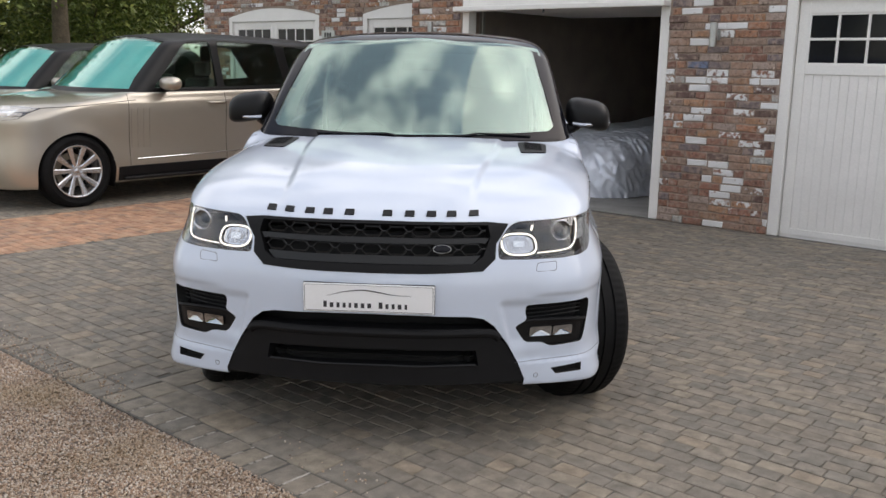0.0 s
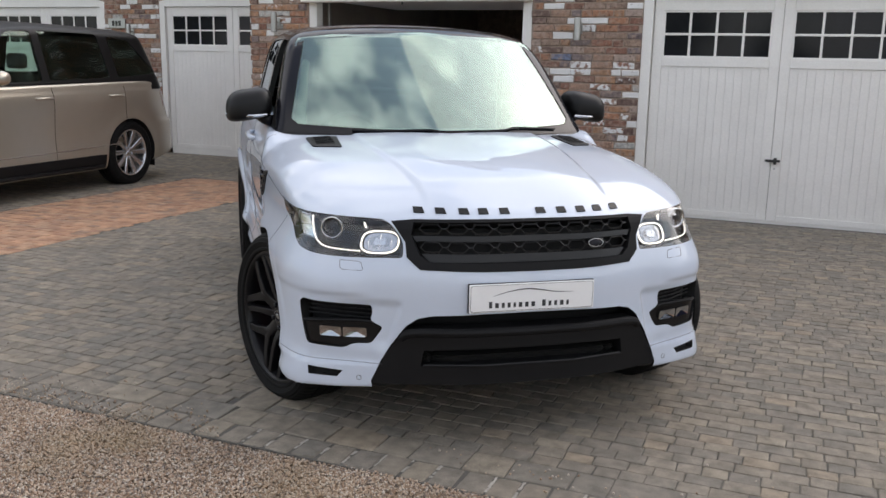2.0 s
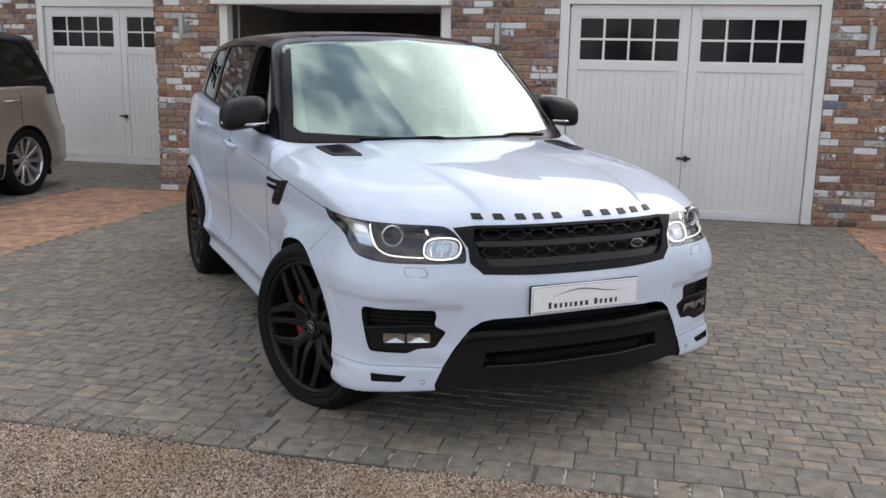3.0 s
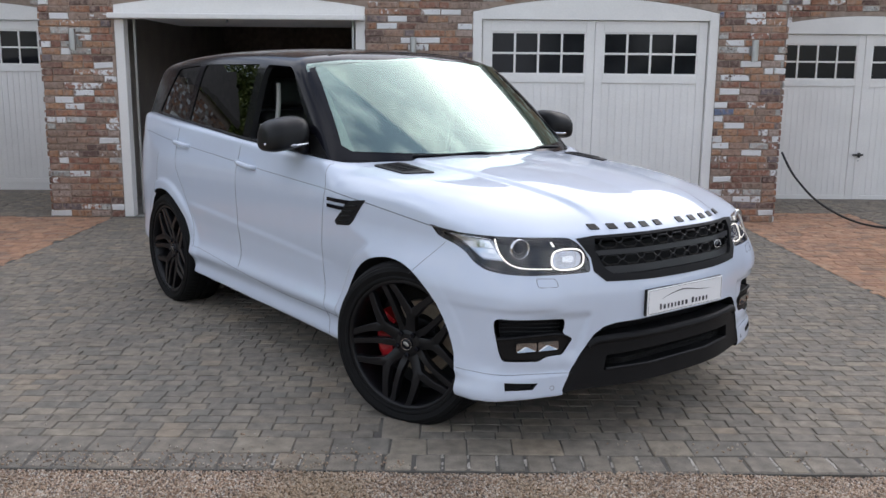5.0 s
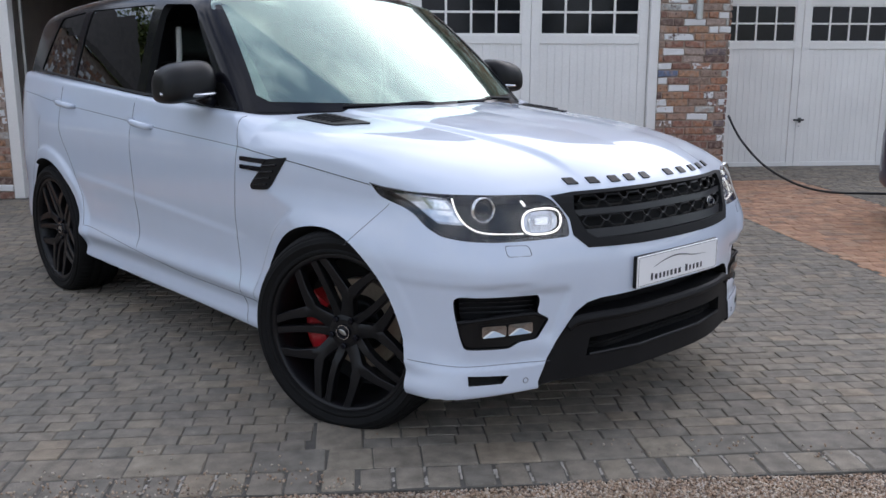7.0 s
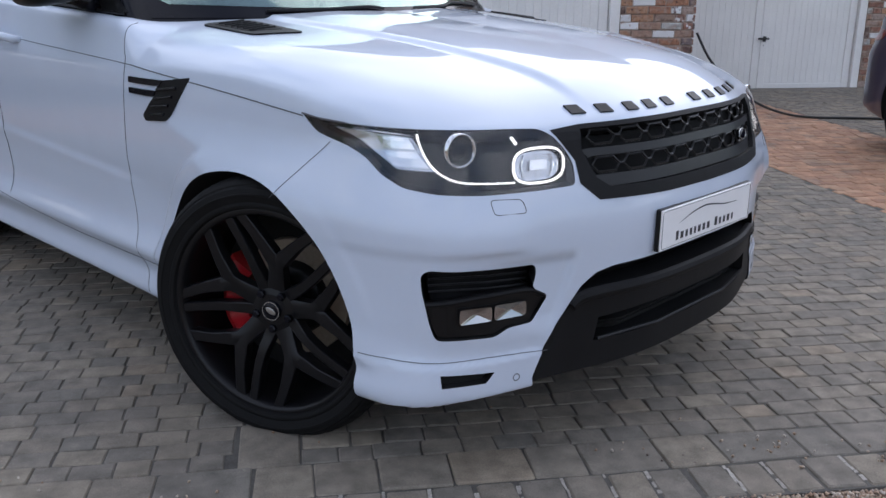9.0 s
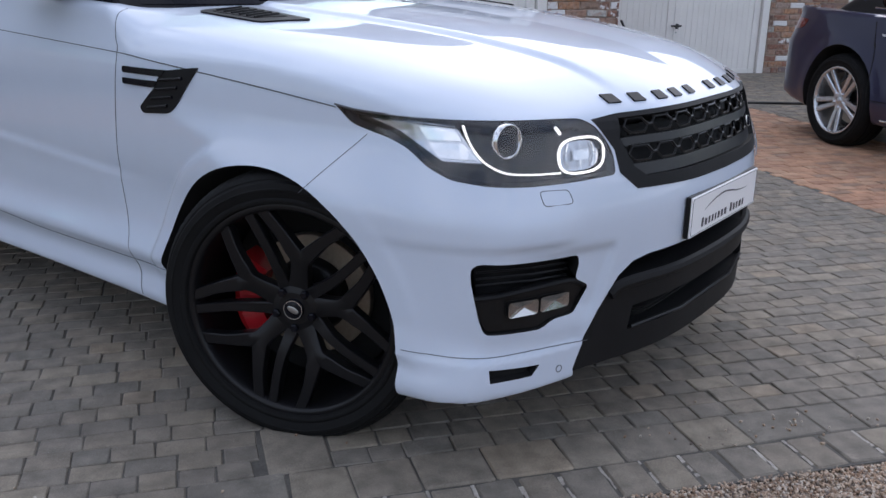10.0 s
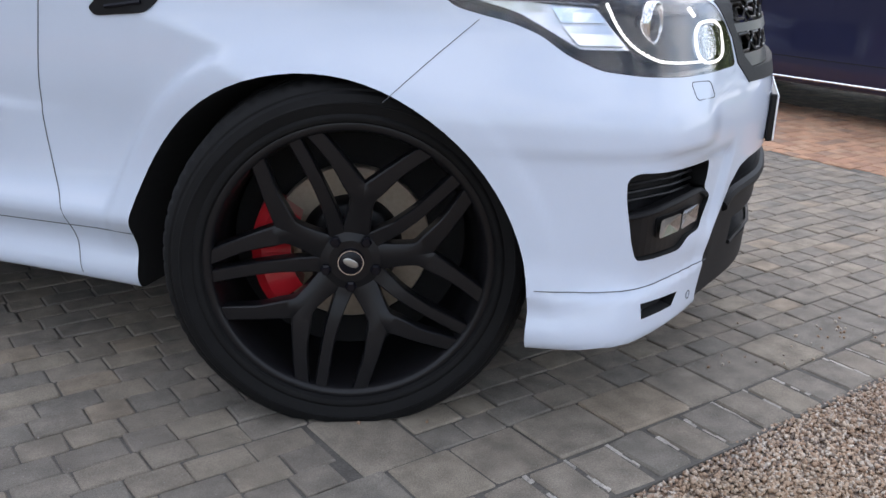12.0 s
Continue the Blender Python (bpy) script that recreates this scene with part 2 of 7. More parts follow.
M = dict(
    brick=brick_material("brick", "object"),
    brick_far=brick_material("brick_joined", "island"),
    mortar=material("mortar", (0.34, 0.265, 0.215), 0.95, vary=0.18, scale=14, fine=200, bump=0.4),
    paver=material("paver", (0, 0, 0), 0.85, colors=GREYS, random="object", vary=0.22, scale=14, fine=340, bump=0.9, dirt=0.35, specks=46.0),
    paver_far=material("paver_joined", (0, 0, 0), 0.85, colors=GREYS, random="island", vary=0.22, scale=14, fine=340, bump=0.9, dirt=0.35, specks=46.0),
    red_paver=material("red_paver", (0, 0, 0), 0.85, colors=REDS, random="island", vary=0.2, scale=9, fine=200, bump=0.5, dirt=0.35, dirt_color=(0.17, 0.14, 0.12)),
    pale_mortar=material("pale_mortar", (0.36, 0.33, 0.29), 0.95, vary=0.25, scale=9, fine=200, bump=0.5),
    joint_sand=material("joint_sand", (0.10, 0.092, 0.08), 0.95, vary=0.2, scale=10, fine=150, bump=0.4),
    gravel=material("gravel", (0, 0, 0), 0.9, colors=STONES, random="island", vary=0.15, scale=3, fine=300, bump=0.2, dirt=0.5, dirt_color=(0.36, 0.265, 0.16)),
    # stone colours scaled down: the shade among loose pebbles is put into the colour
    grit=material("grit", (0, 0, 0), 0.95, colors=[(p, tuple(0.78 * v for v in c)) for p, c in STONES], cells=75.0, vary=0.2, scale=1.6, fine=230, bump=0.9, bump_dist=0.012, dirt=0.55, dirt_color=(0.25, 0.175, 0.11)),
    white_paint=material("white_paint", (0.83, 0.81, 0.775), 0.45, vary=0.03, scale=2, fine=60, bump=0.03, dirt=0.08, dirt_color=(0.5, 0.47, 0.42)),
    dark_glass=material("dark_window_glass", (0.012, 0.013, 0.016), 0.06, spec=0.2, vary=0.1, bump=0.0),
    black_metal=material("black_iron", (0.02, 0.02, 0.02), 0.4, vary=0.1),
    steel=material("brushed_steel", (0.45, 0.45, 0.44), 0.35, 1.0, vary=0.06),
    concrete=material("concrete", (0.30, 0.29, 0.27), 0.9, vary=0.15, scale=3),
    plaster=material("garage_plaster", (0.36, 0.32, 0.28), 0.9, vary=0.12, scale=2),
    silver_cloth=material("silver_cover", (0.80, 0.84, 0.92), 0.36, 0.3, vary=0.06, scale=5, fine=300, bump=0.1),
    roof_tile=material("roof_tile", (0.10, 0.085, 0.075), 0.85, vary=0.2),
    rubber=material("rubber_hose", (0.015, 0.015, 0.015), 0.5, vary=0.1),
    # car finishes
    # white paint, with the blue of the sky's light put into its base colour
    pearl=material("sky_tinted_white_paint", (0.555, 0.615, 0.715), 0.48, vary=0.008, fine=400, bump=0.0, coat=1.0, spec=0.3),
    champagne=material("champagne_car_paint", (0.50, 0.45, 0.375), 0.33, 0.75, vary=0.01, fine=900, bump=0.0, coat=1.0),
    navy=material("navy_car_paint", (0.010, 0.014, 0.055), 0.3, 0.3, vary=0.01, fine=900, bump=0.0, coat=1.0),
    gloss_black=material("gloss_black", (0.006, 0.006, 0.009), 0.14, vary=0.0, bump=0.0, spec=0.2),
    satin_black=material("satin_black", (0.007, 0.007, 0.0075), 0.4, vary=0.05, fine=300, bump=0.03, spec=0.25),
    grille_black=material("satin_grille_black", (0.012, 0.012, 0.0125), 0.34, vary=0.05, fine=300, bump=0.03, spec=0.35),
    trim_black=material("textured_black_plastic", (0.008, 0.008, 0.0088), 0.55, vary=0.08, fine=500, bump=0.12, bump_dist=0.001, spec=0.18),
    wheel_black=material("satin_wheel_black", (0.006, 0.006, 0.0072), 0.33, vary=0.05, fine=300, bump=0.02, spec=0.28),
    tyre=material("tyre_rubber", (0.007, 0.007, 0.0072), 0.7, spec=0.16, vary=0.12, scale=15, fine=300, bump=0.1),
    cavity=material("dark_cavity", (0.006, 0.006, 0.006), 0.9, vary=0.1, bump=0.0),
    chrome=material("chrome", (0.75, 0.76, 0.78), 0.12, 1.0, vary=0.02, bump=0.0),
    fog_bowl=material("fog_lamp_chrome", (0.42, 0.43, 0.45), 0.10, 1.0, vary=0.02, bump=0.0),
    alloy=material("silver_alloy", (0.62, 0.63, 0.65), 0.25, 0.9, vary=0.03, bump=0.0, coat=0.6),
    disc=material("brake_disc", (0.33, 0.28, 0.22), 0.45, 0.6, vary=0.08),
    caliper=material("red_caliper", (0.42, 0.012, 0.018), 0.3, vary=0.03, bump=0.0, coat=0.5),
    leather=material("dark_leather", (0.03, 0.028, 0.027), 0.5, vary=0.1, fine=300, bump=0.15),
    pale_leather=material("pale_headlining", (0.5, 0.49, 0.46), 0.8, vary=0.05, fine=300, bump=0.1),
    plate=material("number_plate_white", (0.82, 0.82, 0.82), 0.3, vary=0.01, bump=0.0),
    ink=material("dark_ink", (0.03, 0.03, 0.035), 0.5, vary=0.0, bump=0.0),
    teal=material("teal_sunshade", (0.12, 0.60, 0.66), 0.6, vary=0.06, scale=4, bump=0.1),
    windscreen=pane("windscreen_glass", (0.80, 0.95, 0.88), 0.75, rough=0.06, sheen=0.24),
    door_glass=pane("door_glass", (0.9, 1.0, 0.95), 0.45, sheen=0.035),
    reflector=material("lamp_reflector", (0.58, 0.60, 0.64), 0.2, 0.9, vary=0.03, bump=0.0),
    privacy=pane("privacy_glass", (0.9, 0.95, 1.0), 0.07, sheen=0.04),
    side_glass=pane("side_glass", (0.9, 1.0, 0.95), 0.88, sheen=0.02),
    lens=pane("lamp_lens", (1, 1, 1), 0.97, sheen=0.03),
    drl=glow("running_light", (1.0, 0.97, 0.90), 1.15),
    gap=material("shut_line", (0.10, 0.105, 0.115), 0.8, vary=0.0, bump=0.0),
    tail=material("red_lens", (0.16, 0.008, 0.008), 0.1, vary=0.0, bump=0.0, coat=1.0),
    bark=material("bark", (0.11, 0.085, 0.06), 0.95, vary=0.25, scale=6, fine=40, bump=0.8, bump_dist=0.02),
    leaf=material("leaf", (0, 0, 0), 0.6, colors=[(0.0, (0.11, 0.15, 0.03)), (0.3, (0.17, 0.21, 0.045)), (0.55, (0.07, 0.10, 0.024)), (0.75, (0.25, 0.27, 0.065)), (0.9, (0.13, 0.15, 0.04))], random="island", vary=0.2, scale=2, bump=0.0),
    grass=material("grass", (0.07, 0.11, 0.03), 0.9, vary=0.3, scale=3, fine=120, bump=0.5),
)


# ---- mesh helpers ----
def as_mesh(name, verts, faces, mat, smooth=True):
    me = bpy.data.meshes.new(name)
    me.from_pydata([tuple(v) for v in verts], [], [tuple(f) for f in faces])
    if smooth:
        me.shade_smooth()
    me.materials.append(mat)
    return me


def part(name, data, mat, parent=None, label="", m=None, smooth=False):
    """Links a bmesh or a mesh as one object under a thing or a part."""
    if isinstance(data, bmesh.types.BMesh):
        me = bpy.data.meshes.new(name)
        data.to_mesh(me)
        data.free()
        if smooth:
            me.shade_smooth()
        me.materials.append(mat)
        data = me
    ob = new(name, data)
    if parent:
        ob.parent = parent
    if m is not None:
        ob.matrix_basis = m
    return tagged(ob, label)


def thing(name, label, category, m=None, group="", kind=""):
    ob = new(name)
    ob.empty_display_size = 0.1
    if m is not None:
        ob.matrix_basis = m
    return tagged(ob, label, category, group, kind)


def box_bm(x0, x1, y0, y1, z0, z1, bevel=0.0, segs=2, bm=None):
    bm = bm or bmesh.new()
    made = bmesh.ops.create_cube(bm, size=1)["verts"]
    bmesh.ops.transform(bm, verts=made, matrix=Matrix.LocRotScale(((x0 + x1) / 2, (y0 + y1) / 2, (z0 + z1) / 2), None, (abs(x1 - x0), abs(y1 - y0), abs(z1 - z0))))
    if bevel:
        edges = list({e for v in made for e in v.link_edges})
        bmesh.ops.bevel(bm, geom=edges, offset=bevel, segments=segs, profile=0.5, affect="EDGES")
    return bm


def tube_bm(points, radius, n=8, closed=False, bm=None, flat=None):
    """A tube along points; flat squeezes it along one axis."""
    bm = bm or bmesh.new()
    pts = [Vector(p) for p in points]
    rings = []
    for i, p in enumerate(pts):
        a = pts[i - 1] if (i or closed) else p
        b = pts[(i + 1) % len(pts)] if (i + 1 < len(pts) or closed) else p
        d = (b - a).normalized()
        up = Vector((0, 0, 1)) if abs(d.z) < 0.9 else Vector((1, 0, 0))
        s = d.cross(up).normalized()
        w = s.cross(d)
        rr = radius[i] if isinstance(radius, (list, tuple)) else radius
        rings.append([bm.verts.new(p + (s * math.cos(k) + w * math.sin(k)) * rr) for k in (2 * math.pi * j / n for j in range(n))])
    pairs = list(zip(rings, rings[1:])) + ([(rings[-1], rings[0])] if closed else [])
    for r0, r1 in pairs:
        for j in range(n):
            bm.faces.new((r0[j], r0[(j + 1) % n], r1[(j + 1) % n], r1[j]))
    if not closed:
        bm.faces.new(rings[0][::-1])
        bm.faces.new(rings[-1])
    bmesh.ops.recalc_face_normals(bm, faces=bm.faces)
    return bm


def prism_bm(outline, axis, lo, hi, bm=None):
    """A prism of a 2D outline; axis 0: outline is (y, z) along x; 1: (x, z) along y; 2: (x, y) along z."""
    bm = bm or bmesh.new()
    put = {0: lambda a, b, d: (d, a, b), 1: lambda a, b, d: (a, d, b), 2: lambda a, b, d: (a, b, d)}[axis]
    v0 = [bm.verts.new(put(a, b, lo)) for a, b in outline]
    v1 = [bm.verts.new(put(a, b, hi)) for a, b in outline]
    made = [bm.faces.new(v0), bm.faces.new(v1[::-1])]
    n = len(outline)
    made += [bm.faces.new((v0[i], v1[i], v1[(i + 1) % n], v0[(i + 1) % n])) for i in range(n)]
    bmesh.ops.recalc_face_normals(bm, faces=made)
    return bm


def lathe_bm(profile, n=48, axis=1, bm=None, closed=False):
    """Spins (radius, along) pairs about the y axis (axis=1) or z axis (axis=2)."""
    bm = bm or bmesh.new()
    rings = []
    for r, h in profile:
        ring = []
        for j in range(n):
            a = 2 * math.pi * j / n
            c, s = r * math.cos(a), r * math.sin(a)
            ring.append(bm.verts.new((c, h, s) if axis == 1 else (c, s, h)))
        rings.append(ring)
    pairs = list(zip(rings, rings[1:])) + ([(rings[-1], rings[0])] if closed else [])
    for r0, r1 in pairs:
        for j in range(n):
            bm.faces.new((r0[j], r0[(j + 1) % n], r1[(j + 1) % n], r1[j]))
    bmesh.ops.recalc_face_normals(bm, faces=bm.faces)
    return bm


def smooth_line(points, steps=6, closed=False):
    """Catmull-Rom through the points."""
    pts = [Vector(p) for p in points]
    n, res = len(pts), []
    for i in range(n if closed else n - 1):
        p1, p2 = pts[i], pts[(i + 1) % n]
        p0 = pts[i - 1] if (i or closed) else p1
        p3 = pts[(i + 2) % n] if (i + 2 < n or closed) else p2
        for k in range(steps):
            t = k / steps
            res.append(0.5 * ((2 * p1) + (p2 - p0) * t + (2 * p0 - 5 * p1 + 4 * p2 - p3) * t * t + (3 * p1 - p0 - 3 * p2 + p3) * t ** 3))
    if not closed:
        res.append(pts[-1])
    return res


# ---- the setting: ground ----
WALL_Y, WING_Y, WEST_Y = 8.90, 10.91, 11.17          # faces of the middle block and of the set-back wings
BLOCK_X = (-7.92, 0.26)               # ends of the middle block
WALL_TOP = 3.3
GRAVEL_Y = 2.265                      # where the drive's gravel begins

ground = part("ground", prism_bm([(-400, -400), (400, -400), (400, 400), (-400, 400)], 2, -0.35, -0.055), M["grass"])
tagged(ground, "green grass reaching to the horizon", "ground", kind="structure")
pavement = part("pavement", prism_bm([(-19, GRAVEL_Y), (14, GRAVEL_Y), (14, WEST_Y + 0.1), (-19, WEST_Y + 0.1)], 2, -0.06, -0.006), M["joint_sand"])
tagged(pavement, "sandy joints under grey and red block paving", "pavement", kind="structure")


def gravel_height(x, y):
    return -0.012 + 0.012 * noise.noise((x * 1.3, y * 1.3, 0)) + 0.006 * noise.noise((x * 5, y * 5, 3))


gx, gy = np.linspace(-20, 14, 120), np.linspace(-14, GRAVEL_Y + 0.01, 60)
gverts = [(x, y, gravel_height(x, y) - 0.006) for y in gy for x in gx]
gfaces = [(j * 120 + i, j * 120 + i + 1, j * 120 + i + 121, j * 120 + i + 120) for j in range(59) for i in range(119)]
drive = part("gravel_drive", as_mesh("gravel_drive", gverts, gfaces, M["grit"]), None)
tagged(drive, "pinkish-brown fine gravel of the drive", "gravel", kind="structure")


def pebble_field(x0, x1, y0, y1, count, lo, hi, seed):
    rnd = np.random.RandomState(seed)
    base = np.array([(1, 0, 0), (-1, 0, 0), (0, 1, 0), (0, -1, 0), (0, 0, 1), (0, 0, -1)], float)
    tri = [(0, 2, 4), (2, 1, 4), (1, 3, 4), (3, 0, 4), (2, 0, 5), (1, 2, 5), (3, 1, 5), (0, 3, 5)]
    x, y, s = rnd.uniform(x0, x1, count), rnd.uniform(y0, y1, count), rnd.uniform(lo, hi, count)
    z = np.array([gravel_height(a, b) for a, b in zip(x, y)]) + s * 0.15
    # random turns as orthonormal frames, stretched a little along each axis
    q, _ = np.linalg.qr(rnd.normal(size=(count, 3, 3)))
    k = q * (rnd.uniform(0.6, 1.2, (count, 1, 3)) * s[:, None, None])
    verts = np.stack((x, y, z), 1)[:, None, :] + np.einsum("nij,bj->nbi", k, base)
    faces = (np.array(tri)[None] + 6 * np.arange(count)[:, None, None]).reshape(-1, 3)
    return verts.reshape(-1, 3).tolist(), faces.tolist()


for nm, box, cnt, lo, hi, sd in (("pebbles", (-5.6, -0.6, 1.55, GRAVEL_Y + 0.012), 66000, 0.0035, 0.0078, 1), ("pebbles", (-6.6, 0.4, 0.9, 1.57), 26000, 0.006, 0.011, 4), ("pebbles", (-8.0, 0.5, -0.2, 0.95), 9000, 0.008, 0.014, 2)):
    v, f = pebble_field(*box, cnt, lo, hi, sd)
    tagged(part(nm, as_mesh(nm, v, f, M["gravel"], smooth=True), None), "loose rounded gravel stones in brown and cream", "gravel", kind="stuff")


# stones strayed over the edging
rnd_strewn = np.random.RandomState(8)
spots_strewn = []
while len(spots_strewn) < 1200:
    sx, sy = rnd_strewn.uniform(-7.0, 0.5), GRAVEL_Y + 0.01 + rnd_strewn.exponential(0.10)
    if sy < 3.1 and noise.noise((sx * 1.1, sy * 2.0, 3.0)) + noise.noise((sx * 5.0, sy * 9.0, 7.0)) * 0.6 + (0.25 if sx < -4.2 else 0.0) > 0.12:
        spots_strewn.append((sx, sy))
v, f = [], []
for (sx, sy) in spots_strewn:
    s0 = rnd_strewn.uniform(0.004, 0.008)
    q0, _ = np.linalg.qr(rnd_strewn.normal(size=(3, 3)))
    n0 = len(v)
    for bx, by, bz in ((1, 0, 0), (-1, 0, 0), (0, 1, 0), (0, -1, 0), (0, 0, 1), (0, 0, -1)):
        c0 = q0 @ np.array((bx, by * 0.8, bz * 0.7)) * s0
        v.append((sx + c0[0], sy + c0[1], s0 * 0.55 + c0[2]))
    f += [tuple(n0 + i for i in t3) for t3 in ((0, 2, 4), (2, 1, 4), (1, 3, 4), (3, 0, 4), (2, 0, 5), (1, 2, 5), (3, 1, 5), (0, 3, 5))]
tagged(part("stray_pebbles", as_mesh("stray_pebbles", v, f, M["gravel"], smooth=True), None), "stray gravel stones strewn over the stone edging", "gravel", kind="stuff")


# ---- the setting: walls ----
def arch_rows(xc, half, z_side, z_mid, n=16):
    """The line of a flat segmental arch, from its right foot to its left."""
    return [(xc + half * (1 - 2 * k / n), z_side + (z_mid - z_side) * (1 - (1 - 2 * k / n) ** 2)) for k in range(n + 1)]


DOOR_X = dict(a=-13.62, b=-9.85, open=-5.735, c=-1.83, d=2.08, e=6.0)
FRAME_HALF = 1.35
Z_SIDE, Z_MID = 2.30, 2.455


def wall_with_openings(name, x0, x1, y, openings, thick=0.32):
    """Brick backing with arched openings cut right through, built from piers and the pieces above the arches."""
    bm = bmesh.new()
    edges = [x0]
    for xc, half, zs, zm in openings:
        edges += [xc - half, xc + half]
    edges.append(x1)
    for a, b in zip(edges[::2], edges[1::2]):
        if b - a > 0.01:
            box_bm(a, b, y, y + thick, -0.05, WALL_TOP, bm=bm)
    for xc, half, zs, zm in openings:
        line = arch_rows(xc, half, zs, zm)
        prism_bm([(xc - half, WALL_TOP), (xc + half, WALL_TOP)] + line, 1, y, y + thick, bm=bm)
    ob = part(name, bm, M["mortar"])
    return tagged(ob, "wall of reclaimed red brick, some whitewashed, with pale mortar", "brick wall", kind="structure")


MID_OPEN = [(DOOR_X["open"], 1.375, 2.34, 2.45), (DOOR_X["c"], FRAME_HALF, Z_SIDE, Z_MID)]
WEST_OPEN = [(DOOR_X["a"], 1.32, Z_SIDE + 0.07, Z_MID + 0.07), (DOOR_X["b"], FRAME_HALF, Z_SIDE + 0.07, Z_MID + 0.07)]
EAST_OPEN = [(DOOR_X[k], FRAME_HALF, Z_SIDE - 0.035, Z_MID - 0.035) for k in "de"]
wall_mid = wall_with_openings("wall_south_middle", *BLOCK_X, WALL_Y, MID_OPEN)
wall_west = wall_with_openings("wall_south_west", -15.75, BLOCK_X[0], WEST_Y, WEST_OPEN)
wall_east = wall_with_openings("wall_south_east", BLOCK_X[1], 9.0, WING_Y, EAST_OPEN)
bm = box_bm(BLOCK_X[0] + 0.002, BLOCK_X[0] + 0.30, WALL_Y + 0.32, WEST_Y + 0.32, -0.05, WALL_TOP)
box_bm(BLOCK_X[1] - 0.30, BLOCK_X[1] - 0.002, WALL_Y + 0.32, WING_Y + 0.32, -0.05, WALL_TOP, bm=bm)
wall_sides = tagged(part("wall_returns", bm, M["mortar"]), "brick side walls of the projecting garage block", "brick wall", kind="structure")
# the back and the far end, plain, close the building
bm = box_bm(-15.75, 9.0, 15.6, 15.9, -0.05, WALL_TOP)
box_bm(-15.75, -15.45, WING_Y + 0.32, 15.6, -0.05, WALL_TOP, bm=bm)
box_bm(8.7, 9.0, WING_Y + 0.32, 15.6, -0.05, WALL_TOP, bm=bm)
tagged(part("wall_north", bm, M["mortar"]), "plain rear and end walls of the garage building", "wall", kind="structure")
# inside of the open garage
bm = box_bm(-7.62, -7.5, WALL_Y + 0.32, 15.6, 0, 2.7)
box_bm(-4.0, -3.88, WALL_Y + 0.32, 15.6, 0, 2.7, bm=bm)
tagged(part("wall_garage_inside", bm, M["plaster"]), "pale plastered inside walls of the open garage", "wall", kind="structure")
tagged(part("ceiling", box_bm(-7.62, -3.88, WALL_Y + 0.3, 15.6, 2.7, 2.8), M["plaster"]), "dim plastered garage ceiling", "ceiling", kind="structure")
tagged(part("floor", box_bm(-7.62, -3.88, WALL_Y + 0.05, 15.6, -0.05, 0.004), M["concrete"]), "bare concrete floor of the open garage", "floor", kind="structure")
bm = bmesh.new()
for eave, ra, rb in ((WALL_Y, BLOCK_X[0] - 0.1, BLOCK_X[1] + 0.1), (WEST_Y, -16.0, BLOCK_X[0] - 0.1), (WING_Y, BLOCK_X[1] + 0.1, 9.3)):
    e = eave - 0.12
    prism_bm([(e, WALL_TOP - 0.02), (12.6, 5.4), (16.3, WALL_TOP - 0.02), (16.3, WALL_TOP + 0.1), (12.6, 5.55), (e, WALL_TOP + 0.1)], 0, ra, rb, bm=bm)
tagged(part("roof", bm, M["roof_tile"]), "dark tiled garage roof", "roof", kind="structure")


# ---- garage doors ----
def door_frame_bm(half, zs, zm, depth, wide=0.10, arch=True):
    bm = bmesh.new()
    h = half - 0.002
    for s in (-1, 1):
        box_bm(s * h, s * (h - wide), 0, depth, 0, zs - 0.001, 0.006, bm=bm)
    line = arch_rows(0, h, zs - 0.003, zm - 0.003)
    prism_bm([(-h, zs - 0.08), (h, zs - 0.08)] + line, 1, 0.004, depth - 0.004, bm=bm)
    return bm


